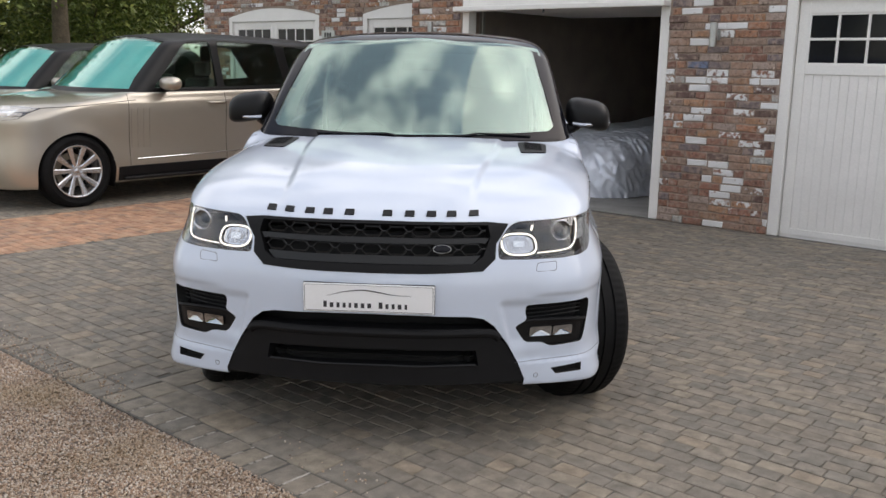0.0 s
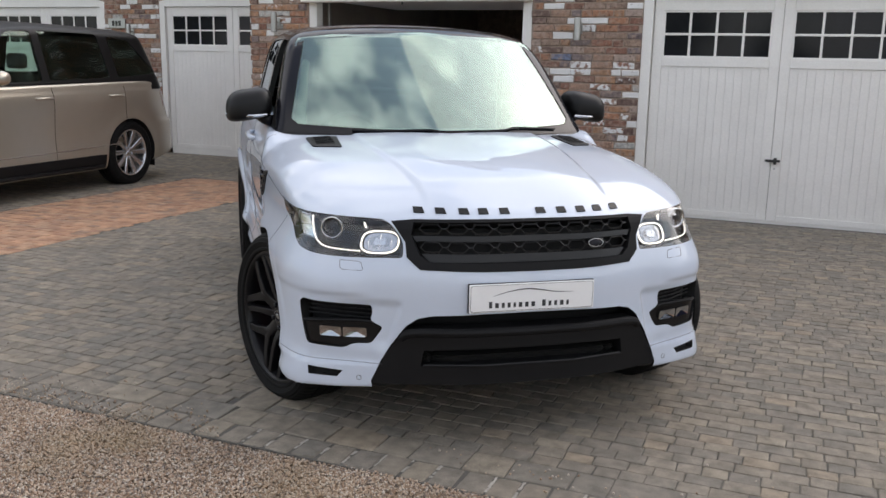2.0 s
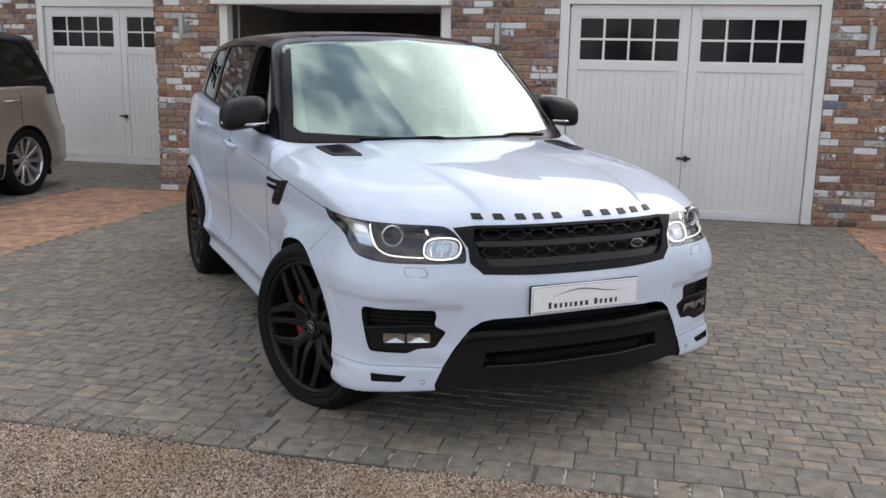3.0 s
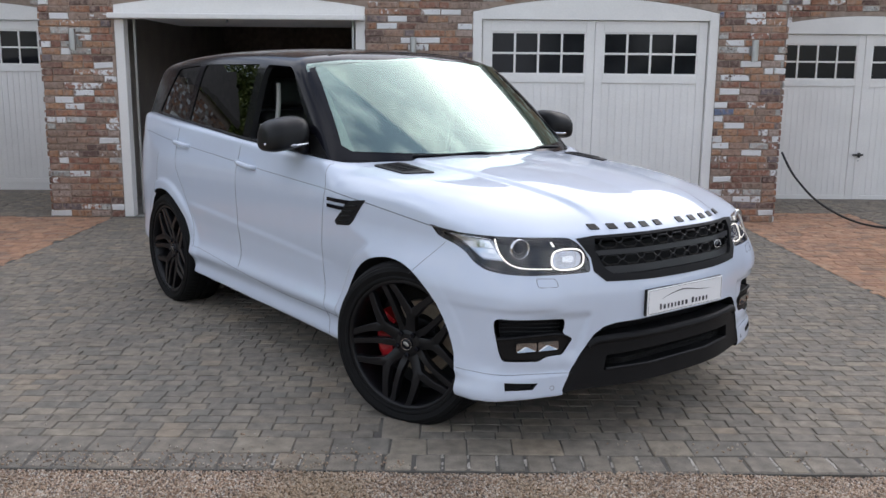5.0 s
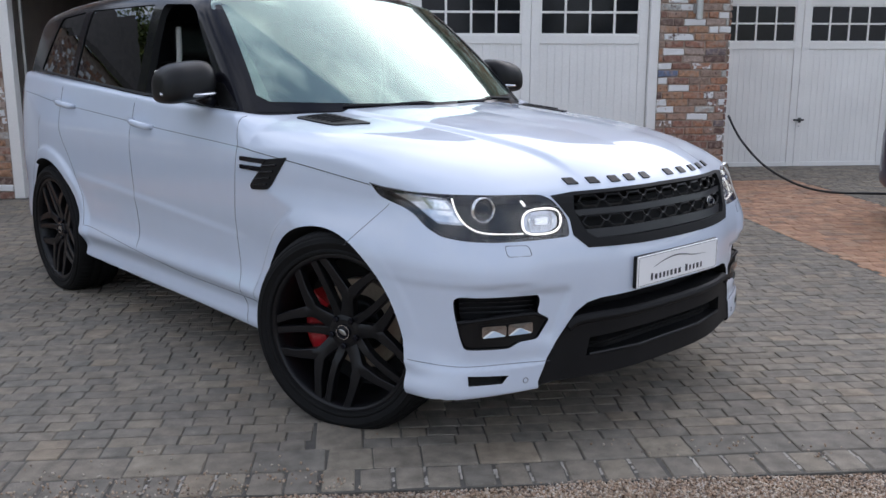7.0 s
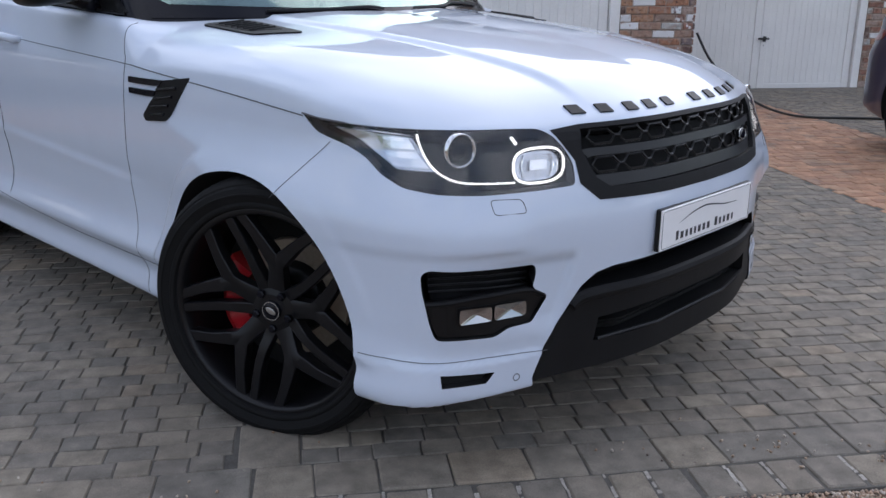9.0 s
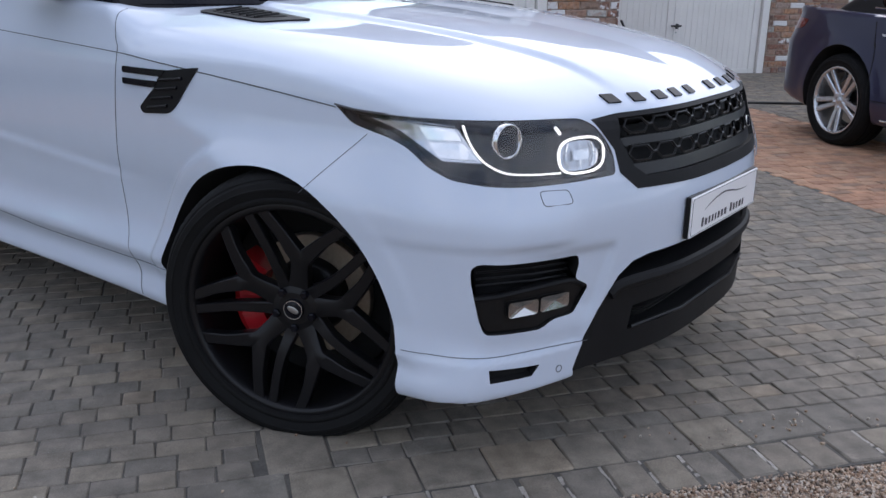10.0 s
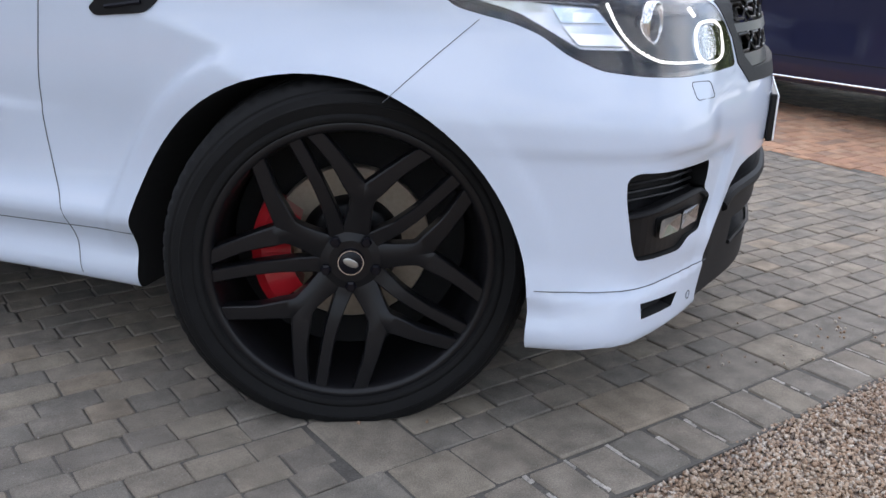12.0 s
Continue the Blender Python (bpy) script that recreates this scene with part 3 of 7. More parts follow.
def garage_door(name, xc, y, half, label, lift=0.0):
    """A closed pair of white garage-door leaves: a frame with an arched head, boarded lower panels, eight-pane lights."""
    door = thing(name, label, "garage door", pose(xc, y, lift), kind="structure")
    part("door_frame", door_frame_bm(half, Z_SIDE, Z_MID, 0.16), M["white_paint"], door)
    inner = half - 0.11
    for s in (-1, 1):
        x0, x1 = sorted((s * 0.002, s * inner))
        leaf = part("door_leaf", box_bm(x0, x1, 0.075, 0.10, 0.02, 2.215), M["white_paint"], door)
        # stiles and rails
        bm = bmesh.new()
        for a, b, c, d in ((x0, x0 + 0.095, 0.02, 2.215), (x1 - 0.095, x1, 0.02, 2.215), (x0 + 0.095, x1 - 0.095, 2.09, 2.215),
                           (x0 + 0.095, x1 - 0.095, 1.54, 1.63), (x0 + 0.095, x1 - 0.095, 0.02, 0.085)):
            box_bm(a, b, 0.045, 0.073, c, d, 0.004, 1, bm=bm)
        part("leaf_frame", bm, M["white_paint"], leaf)
        # boards
        n = 13
        w = (x1 - x0 - 0.19) / n
        board = None
        for k in range(n):
            bx = x0 + 0.095 + k * w
            if board is None:
                bb = box_bm(0.0006, w - 0.0006, 0.056, 0.074, 0.085, 1.54, 0.0028, 1)
                board = part("board", bb, M["white_paint"], leaf)
                board.matrix_basis = pose(bx, 0, 0)
            else:
                o = new("board", board.data)
                o.parent = leaf
                o.matrix_basis = pose(bx, 0, 0)
        # lights: two rows of four panes with glazing bars
        wx0, wx1, wz0, wz1 = x0 + 0.10, x1 - 0.10, 1.635, 2.085
        pw, ph = (wx1 - wx0) / 4, (wz1 - wz0) / 2
        glass = None
        for r in range(2):
            for c in range(4):
                if glass is None:
                    glass = part("pane", box_bm(0.012, pw - 0.012, 0.064, 0.0745, 0.012, ph - 0.012), M["dark_glass"], leaf)
                    glass.matrix_basis = pose(wx0, 0, wz0)
                else:
                    o = new("pane", glass.data)
                    o.parent = leaf
                    o.matrix_basis = pose(wx0 + c * pw, 0, wz0 + r * ph)
        bm = bmesh.new()
        for c in range(5):
            box_bm(wx0 + c * pw - 0.012, wx0 + c * pw + 0.012, 0.050, 0.073, wz0, wz1, 0.003, 1, bm=bm)
        for r in range(3):
            box_bm(wx0, wx1, 0.051, 0.0725, wz0 + r * ph - 0.012, wz0 + r * ph + 0.012, 0.003, 1, bm=bm)
        part("glazing_bars", bm, M["white_paint"], leaf)
    part("threshold", box_bm(-inner, inner, 0.050, 0.115, -0.09, 0.024), M["white_paint"], door)
    # lever handle with its rose and lock below
    bm = box_bm(-0.125, 0.02, 0.0, 0.016, 0.625, 0.65, 0.006)
    box_bm(-0.045, -0.015, 0.012, 0.045, 0.60, 0.665, 0.005, bm=bm)
    part("door_handle", bm, M["black_metal"], door, "black lever handle", m=pose(0.07, 0, 0))
    part("lock", lathe_bm([(0.0, 0.038), (0.009, 0.039), (0.009, 0.045), (0, 0.046)], 12), M["steel"], door, "small steel lock", m=pose(0.04, 0, 0.555))
    return door


for k, (key, y) in enumerate((("a", WEST_Y), ("b", WEST_Y), ("c", WALL_Y), ("d", WING_Y), ("e", WING_Y))):
    garage_door("door_%d" % (k + 1), DOOR_X[key], y, 1.32 if key == "a" else FRAME_HALF,
                "closed white double garage door with eight-pane lights above boards",
                {"a": 0.07, "b": 0.07, "c": 0.0}.get(key, -0.035))
# the open garage: posts, head and the up-and-over door lying under the ceiling
frame_open = thing("door_open", "white frame of a garage whose door is lifted open", "garage door", pose(DOOR_X["open"], WALL_Y, 0), kind="structure")
bm = bmesh.new()
for s in (-1, 1):
    box_bm(s * 1.373, s * 1.27, 0.0, 0.14, 0, 2.34, 0.006, bm=bm)
part("door_post", bm, M["white_paint"], frame_open)
line = arch_rows(0, 1.373, 2.338, 2.448)
part("door_head", prism_bm([(-1.373, 2.24), (1.373, 2.24)] + line, 1, 0.004, 0.14), M["white_paint"], frame_open)
part("door_leaf", box_bm(-1.40, 1.38, -0.16, 0.0, 2.185, 2.245, 0.012), M["white_paint"], frame_open, "white lower edge of the lifted door")
bm = box_bm(-1.25, 1.25, 0.15, 2.2, 2.22, 2.26, 0.004)
part("door_leaf", bm, M["white_paint"], frame_open)
bm = tube_bm([(-0.1, -0.13, 2.19), (-0.1, -0.13, 2.15)], 0.012)
part("door_handle", bm, M["black_metal"], frame_open)
bm = bmesh.new()
for s in (-1, 1):
    box_bm(s * 1.235, s * 1.21, 0.20, 0.24, 0, 2.2, bm=bm)
part("door_track", bm, M["steel"], frame_open, "thin steel door track")


# ---- wall lights on the piers ----
def wall_light():
    ob = thing("wall_light", "small cylindrical steel up-and-down light on a brick pier", "wall lamp", group="pier lights")
    part("back_plate", box_bm(-0.03, 0.03, -0.016, 0.0, -0.05, 0.05, 0.004), M["steel"], ob)
    part("arm", box_bm(-0.012, 0.012, -0.065, -0.015, -0.012, 0.012, 0.003), M["steel"], ob)
    part("cylinder", lathe_bm([(0, -0.115), (0.033, -0.115), (0.036, -0.11), (0.036, 0.11), (0.033, 0.115), (0, 0.115)], 20, 2), M["steel"], ob, m=pose(0, -0.10, 0))
    return ob


lamp0 = wall_light()
lamp0.matrix_basis = pose(-7.53, WALL_Y - 0.012, 1.96)
for x, y in ((-3.83, WALL_Y), (-0.11, WALL_Y), (-11.73, WEST_Y), (4.0, WING_Y)):
    copy_thing(lamp0, pose(x, y - 0.012, 1.90))

# black hose trailing from the pier over the paving
pts = smooth_line([(0.30, 8.87, 0.80), (0.45, 8.80, 0.52), (0.75, 8.70, 0.22), (1.2, 8.55, 0.03), (1.9, 8.35, 0.014), (2.8, 8.1, 0.014), (3.6, 8.3, 0.014)], 8)
tagged(part("hose", tube_bm(pts, 0.012, 8), M["rubber"], smooth=True), "thin black rubber hose trailing over the paving", "hose")



def plaque():
    ob = thing("wall_plaque", "small grey plaque with dark bars on the brick wall", "sign", pose(-12.03, WEST_Y - 0.026, 2.03))
    board = part("board", box_bm(-0.17, 0.17, -0.012, 0.012, -0.075, 0.075, 0.004), M["steel"], ob)
    for k in range(3):
        part("bar", box_bm(-0.09 + 0.065 * k, -0.045 + 0.065 * k, -0.016, -0.012, -0.04, 0.04), M["black_metal"], ob)


plaque()
from mathutils.bvhtree import BVHTree


# ---- cars: bodies wrapped round smooth volumes ----
# Each car's own frame: x forward from the front axle, y to its left, z up.
def smax(a, b, k):
    h = np.maximum(k - np.abs(a - b), 0) / k
    return np.maximum(a, b) + h * h * k * 0.25


def curve(x, xs, ys):
    """A natural cubic spline through knots, level with the end knots beyond them."""
    xs, ys = np.array(xs, float), np.array(ys, float)
    n = len(xs)
    h = np.diff(xs)
    a, r = np.eye(n), np.zeros(n)
    for i in range(1, n - 1):
        a[i, i - 1:i + 2] = h[i - 1], 2 * (h[i - 1] + h[i]), h[i]
        r[i] = 6 * ((ys[i + 1] - ys[i]) / h[i] - (ys[i] - ys[i - 1]) / h[i - 1])
    m = np.linalg.solve(a, r)
    x = np.clip(x, xs[0], xs[-1])
    i = np.clip(np.searchsorted(xs, x) - 1, 0, n - 2)
    u, v = xs[i + 1] - x, x - xs[i]
    return (m[i] * u ** 3 + m[i + 1] * v ** 3) / (6 * h[i]) + (ys[i] / h[i] - m[i] * h[i] / 6) * u + (ys[i + 1] / h[i] - m[i + 1] * h[i] / 6) * v


def step(x, a, b):
    t = np.clip((x - a) / (b - a), 0, 1)
    return t * t * (3 - 2 * t)


def wrap(f, lo, hi, c0, c1, cell):
    """A closed grid mesh on the surface f = 0, found along rays from the line c0 to c1 towards a box."""
    lo, hi, c0, c1 = (np.array(v, float) for v in (lo, hi, c0, c1))
    n = np.maximum(2, np.ceil((hi - lo) / cell).astype(int))
    ids, pts = {}, []

    def vid(i, j, k):
        key = (i, j, k)
        if key not in ids:
            ids[key] = len(pts)
            pts.append(lo + (hi - lo) * np.array(key) / n)
        return ids[key]

    quads = []
    for ax in range(3):
        a, b = [t for t in range(3) if t != ax]
        for end in (0, n[ax]):
            for i in range(n[a]):
                for j in range(n[b]):
                    q = []
                    for di, dj in ((0, 0), (1, 0), (1, 1), (0, 1)):
                        key = [0, 0, 0]
                        key[ax], key[a], key[b] = end, i + di, j + dj
                        q.append(vid(*key))
                    flip = (end == 0) ^ (ax == 1)
                    quads.append(q[::-1] if flip else q)
    q = np.array(pts)
    line = c1 - c0
    t = np.clip(((q - c0) @ line) / max(line @ line, 1e-9), 0, 1)
    c = c0 + t[:, None] * line
    a, b = np.zeros(len(q)), np.full(len(q), 1.6)
    for _ in range(26):
        m = (a + b) / 2
        p = c + m[:, None] * (q - c)
        out = f(p[:, 0], p[:, 1], p[:, 2]) > 0
        b, a = np.where(out, m, b), np.where(out, a, m)
    return c + a[:, None] * (q - c), quads


def carve(name, me, cutters):
    """The mesh less each of the loose closed pieces of the cutters, as a new mesh."""
    bmesh.ops.recalc_face_normals(cutters, faces=cutters.faces)
    cutters.faces.index_update()
    left, pieces = set(cutters.faces), []
    while left:
        seed = left.pop()
        group, todo = [seed], [seed]
        while todo:
            for e in todo.pop().edges:
                for f in e.link_faces:
                    if f in left:
                        left.remove(f)
                        group.append(f)
                        todo.append(f)
        pieces.append(group)
    ob = new(name, me)
    cuts = []
    for group in pieces:
        verts = {v: i for i, v in enumerate({v for f in group for v in f.verts})}
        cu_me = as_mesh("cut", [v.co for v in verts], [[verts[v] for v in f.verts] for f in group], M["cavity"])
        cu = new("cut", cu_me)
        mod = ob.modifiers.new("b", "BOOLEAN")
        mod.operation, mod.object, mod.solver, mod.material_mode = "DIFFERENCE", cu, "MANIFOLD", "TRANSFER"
        cuts.append(cu)
    cutters.free()
    dg = bpy.context.evaluated_depsgraph_get()
    res = bpy.data.meshes.new_from_object(ob.evaluated_get(dg))
    for o in (ob, *cuts):
        bpy.data.objects.remove(o)
    res.name = name
    res.shade_smooth()
    res.set_sharp_from_angle(angle=radians(38))
    return res


def corner_prism(outline, s, lo, hi, bm):
    """A prism seen from 45 degrees off the nose: outline (across, up) on the car's left (s = 1) or right (s = -1)."""
    tmp = prism_bm([(h * s, z) for h, z in outline], 0, lo, hi)
    bmesh.ops.transform(tmp, verts=tmp.verts, matrix=Matrix.Rotation(radians(45 * s), 4, "Z"))
    me = bpy.data.meshes.new("tmp")
    tmp.to_mesh(me)
    tmp.free()
    bm.from_mesh(me)
    bpy.data.meshes.remove(me)


def split_mesh(me, planes, pick):
    """Cuts a mesh along planes (place, normal) and shares its faces out by the name that pick() gives to their middles."""
    bm = bmesh.new()
    bm.from_mesh(me)
    for co, no in planes:
        bmesh.ops.bisect_plane(bm, geom=bm.verts[:] + bm.edges[:] + bm.faces[:], plane_co=co, plane_no=no, dist=1e-6)
    res, groups = {}, {}
    bm.faces.index_update()
    for f in bm.faces:
        groups.setdefault(pick(f.calc_center_median()), set()).add(f.index)
    for key, keep in groups.items():
        b2 = bm.copy()
        b2.faces.ensure_lookup_table()
        bmesh.ops.delete(b2, geom=[f for f in b2.faces if f.index not in keep], context="FACES")
        m2 = bpy.data.meshes.new(key)
        b2.to_mesh(m2)
        b2.free()
        for mt in me.materials:
            m2.materials.append(mt)
        m2.shade_smooth()
        m2.set_sharp_from_angle(angle=radians(38))
        res[key] = m2
    bm.free()
    return res


def both(outline):
    """The outline and its mirror image across the car."""
    return [outline, [(-a, b) for a, b in outline][::-1]]


class Skin:
    """A body's surface, on which outlines and lines can be laid."""

    def __init__(self, me):
        bm = bmesh.new()
        bm.from_mesh(me)
        self.tree = BVHTree.FromBMesh(bm)
        bm.free()

    def along(self, start, way):
        hit = self.tree.ray_cast(Vector(start), Vector(way))
        return hit[0], hit[1]

    def front(self, y, z):
        return self.along((3, y, z), (-1, 0, 0))

    def side(self, x, z, s):
        return self.along((x, 3 * s, z), (0, -s, 0))

    def corner(self, h, z, s):
        c = math.sqrt(0.5)
        return self.along((-c * h + 3 * c, s * (c * h + 3 * c), z), (-c, -s * c, 0))

    def at(self, kind, a, b, s=1):
        return self.front(a, b) if kind == "front" else self.side(a, b, s) if kind == "side" else self.corner(a, b, s) if kind == "corner" else self.top(a, b)

    def top(self, x, y):
        return self.along((x, y, 3), (0, 0, -1))


def laid(skin, kind, pts, off, s=1):
    """Points of a 2D line laid onto the skin, lifted by off."""
    res = []
    for a, b in pts:
        p, n = skin.at(kind, a, b, s)
        if p is not None:
            res.append(p + n * off)
    return res


def inside(poly, a, b):
    res, n = False, len(poly)
    for i in range(n):
        (x0, y0), (x1, y1) = poly[i], poly[(i + 1) % n]
        if (y0 > b) != (y1 > b) and a < (x1 - x0) * (b - y0) / (y1 - y0) + x0:
            res = not res
    return res


def sheet(skin, kind, outline, off, thick, s=1, cell=0.02):
    """A thin curved plate with that outline lying on the skin: filled, laid on and given thickness."""
    bm = bmesh.new()
    vs = [bm.verts.new((a, b, 0)) for a, b in outline]
    bm.faces.new(vs)
    lo = [min(p[i] for p in outline) for i in (0, 1)]
    hi = [max(p[i] for p in outline) for i in (0, 1)]
    for i in (0, 1):
        k = lo[i] + cell
        while k < hi[i] - cell * 0.3:
            co, no = [0, 0, 0], [0, 0, 0]
            co[i], no[i] = k, 1
            bmesh.ops.bisect_plane(bm, geom=bm.verts[:] + bm.edges[:] + bm.faces[:], plane_co=co, plane_no=no, dist=1e-5)
            k += cell
    lower = {}
    for v in bm.verts:
        a, b = v.co.x, v.co.y
        p, n = skin.at(kind, a, b, s)
        if p is None:
            p, n = skin_near(skin, kind, a, b, s)
        lower[v] = (p + n * (off - thick), p + n * off)
    faces = list(bm.faces)
    rim = [e for e in bm.edges if len(e.link_faces) == 1]
    under = {v: bm.verts.new(lower[v][0]) for v in list(lower)}
    for f in faces:
        bm.faces.new([under[v] for v in f.verts][::-1])
    for e in rim:
        a, b = e.verts
        bm.faces.new((a, b, under[b], under[a]))
    for v, (p, q) in lower.items():
        v.co = q
    bmesh.ops.recalc_face_normals(bm, faces=bm.faces)
    return bm


def skin_near(skin, kind, a, b, s):
    q = Vector((0.5, a, b)) if kind == "front" else Vector((a, s, b)) if kind == "side" else Vector((0.65 - 0.7 * a, s * (0.65 + 0.7 * a), b)) if kind == "corner" else Vector((a, b, 1.2))
    p, n, _, _ = skin.tree.find_nearest(q)
    return p, n


def inset(poly, d):
    """The outline drawn inwards by d."""
    n = len(poly)
    area = sum(poly[i][0] * poly[(i + 1) % n][1] - poly[(i + 1) % n][0] * poly[i][1] for i in range(n))
    turn = 1 if area > 0 else -1
    res = []
    for i in range(n):
        p, a, b = Vector(poly[i]), Vector(poly[i - 1]), Vector(poly[(i + 1) % n])
        e0, e1 = (p - a).normalized(), (b - p).normalized()
        n0, n1 = Vector((-e0.y, e0.x)) * turn, Vector((-e1.y, e1.x)) * turn
        m = (n0 + n1)
        m = m / max(m.length_squared / 2, 0.8)
        res.append(tuple(p + m * d))
    return res


def strip(skin, kind, outer, inner, off_out, off_in, s=1):
    """A bevelled band on the skin between two outlines, sinking from the outer to the inner one."""
    bm = bmesh.new()
    rings = []
    for line, off in ((outer, off_out - 0.012), (outer, off_out), (inner, off_in), (inner, off_in - 0.02)):
        row = []
        for a, b in line:
            p, n = skin.at(kind, a, b, s)
            if p is None:
                p, n = skin_near(skin, kind, a, b, s)
            row.append(bm.verts.new(p + n * off))
        rings.append(row)
    m = len(outer)
    for r0, r1 in zip(rings, rings[1:]):
        for i in range(m):
            bm.faces.new((r0[i], r0[(i + 1) % m], r1[(i + 1) % m], r1[i]))
    bmesh.ops.recalc_face_normals(bm, faces=bm.faces)
    return bm


def ribbon(skin, kind, pts, r, off, s=1, closed=False, n=6):
    return tube_bm(laid(skin, kind, pts, off, s), r, n, closed)


def rounded(poly, r, steps=4):
    """The outline with its corners rounded by about r."""
    res, n = [], len(poly)
    for i in range(n):
        p, a, b = Vector(poly[i]), Vector(poly[i - 1]), Vector(poly[(i + 1) % n])
        da, db = (a - p), (b - p)
        ra, rb = min(r, da.length * 0.45), min(r, db.length * 0.45)
        s, e = p + da.normalized() * ra, p + db.normalized() * rb
        for k in range(steps + 1):
            t = k / steps
            res.append(tuple(s * (1 - t) ** 2 + p * 2 * t * (1 - t) + e * t * t))
    return res


# ---- wheels ----
def ellipse(c, rx, rz, n=24, tilt=0.0):
    return [(c[0] + rx * math.cos(k) + tilt * rz * math.sin(k), c[1] + rz * math.sin(k)) for k in (2 * math.pi * i / n for i in range(n))]


def wheel(name, parent, at, radius, rim, width, style, steer=0.0, sidewise=-1, rubber_floor=0.0):
    """A wheel with its axis across the car; sidewise -1: its face looks to the car's right."""
    w = new(name)
    w.empty_display_size = 0.05
    w.parent = parent
    w.matrix_basis = pose(*at, 0, 0, steer) @ (pose(0, 0, 0) if sidewise < 0 else pose(0, 0, 0, 0, 0, 180))
    h = width / 2
    d = radius - rim
    prof = [(rim - 0.012, -h + 0.03), (rim + 0.002, -h + 0.008), (rim + 0.008, -h - 0.004), (rim + 0.015, -h - 0.007), (rim + 0.020, -h - 0.0065), (rim + 0.024, -h - 0.0035), (rim + d * 0.36, -h - 0.0075), (rim + d * 0.47, -h - 0.010), (rim + d * 0.485, -h - 0.0122), (rim + d * 0.52, -h - 0.0122), (rim + d * 0.535, -h - 0.010),
            (rim + d * 0.68, -h - 0.006), (radius - 0.026, -h + 0.002), (radius - 0.0245, -h + 0.0045), (radius - 0.020, -h + 0.005), (radius - 0.012, -h + 0.014), (radius - 0.005, -h + 0.028),
            (radius, -h + 0.05), (radius, h - 0.05), (radius - 0.008, h - 0.022), (radius - 0.025, h - 0.004), (rim + 0.02, h), (rim, h - 0.02)]
    # tread grooves
    grooved = []
    for r, y in prof:
        grooved.append((r, y))
        if r == radius and y < 0:
            for g in (-0.055, 0.0, 0.055):
                grooved += [(radius, g - 0.007), (radius - 0.008, g - 0.005), (radius - 0.008, g + 0.005), (radius, g + 0.007)]
    turns = 288 if style == "black" else 96
    bm = lathe_bm(grooved, turns, 1)
    bm.verts.ensure_lookup_table()
    for k, v in enumerate(bm.verts):
        # cross grooves through the shoulders of the tread
        r, y = grooved[k // turns]
        if style == "black" and r > radius - 0.007 and abs(y) > h - 0.052 and (k % turns) % 4 == 0:
            v.co.x *= 1 - 0.0045 / r
            v.co.z *= 1 - 0.0045 / r
    for v in bm.verts:
        if v.co.z < -at[2] + 0.001:
            v.co.z = -at[2] + 0.001
    tyre = part("tyre", bm, M["tyre"], w, smooth=True)
    tyre.data.set_sharp_from_angle(angle=radians(35))
    # rim barrel
    barrel = [(rim + 0.006, -h + 0.006), (rim - 0.006, -h + 0.002), (rim - 0.014, -h + 0.010), (rim - 0.020, -h + 0.035), (rim - 0.030, -h + 0.09), (rim - 0.035, h - 0.02), (rim - 0.05, h - 0.01), (rim - 0.06, h - 0.03)]
    mat = M["wheel_black"] if style == "black" else M["alloy"]
    part("rim", lathe_bm(barrel, 64, 1), mat, w, smooth=True)
    disc = part("brake_disc", lathe_bm([(0.118, 0.035), (0.181, 0.035), (0.184, 0.04), (0.184, 0.06), (0.118, 0.06), (0.118, 0.035)], 40, 1), M["disc"], w, smooth=False)
    part("disc_hat", lathe_bm([(0.05, 0.006), (0.095, 0.006), (0.104, 0.012), (0.118, 0.036), (0.118, 0.058)], 40, 1), M["satin_black"], disc, "dark disc bell", smooth=True)
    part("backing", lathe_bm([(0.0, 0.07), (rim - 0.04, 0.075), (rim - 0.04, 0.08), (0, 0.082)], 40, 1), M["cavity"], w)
    # spokes
    y0 = -h + 0.012          # the face of the spokes near the rim
    if style == "black":
        spoke = None
        for k in range(5):
            if spoke is None:
                bm = bmesh.new()
                # a stem that forks into two arms, and a slim bar beside it
                tip = rim * 0.978
                for side, lean in ((1, 25.0), (-1, -22.5)):
                    arm_path(bm, [(0.050, 0, 0.033, y0 + 0.036), (0.100, 0, 0.0275, y0 + 0.026), (0.150, 1.5 * side, 0.0245, y0 + 0.014), (0.185, lean * 0.38, 0.0215, y0 + 0.009), (0.235, lean * 0.69, 0.0170, y0 + 0.004), (tip, lean, 0.0165, y0 - 0.001)], 0.034)
                arm_path(bm, [(0.055, 40, 0.021, y0 + 0.036), (0.085, 33.5, 0.0185, y0 + 0.030), (0.135, 30.5, 0.0160, y0 + 0.016), (0.200, 31.0, 0.0145, y0 + 0.008), (tip, 33.0, 0.0150, y0 - 0.001)], 0.034)
                spoke = part("spoke", bm, mat, w, smooth=True)
                spoke.data.set_sharp_from_angle(angle=radians(36))
                spoke.matrix_basis = Matrix.Rotation(radians(-8), 4, "Y")
            else:
                o = new("spoke", spoke.data)
                o.parent = w
                o.matrix_basis = Matrix.Rotation(radians(-8 - 72 * k), 4, "Y")
    else:
        n = {"ten": 5, "five": 5}[style]
        spoke = None
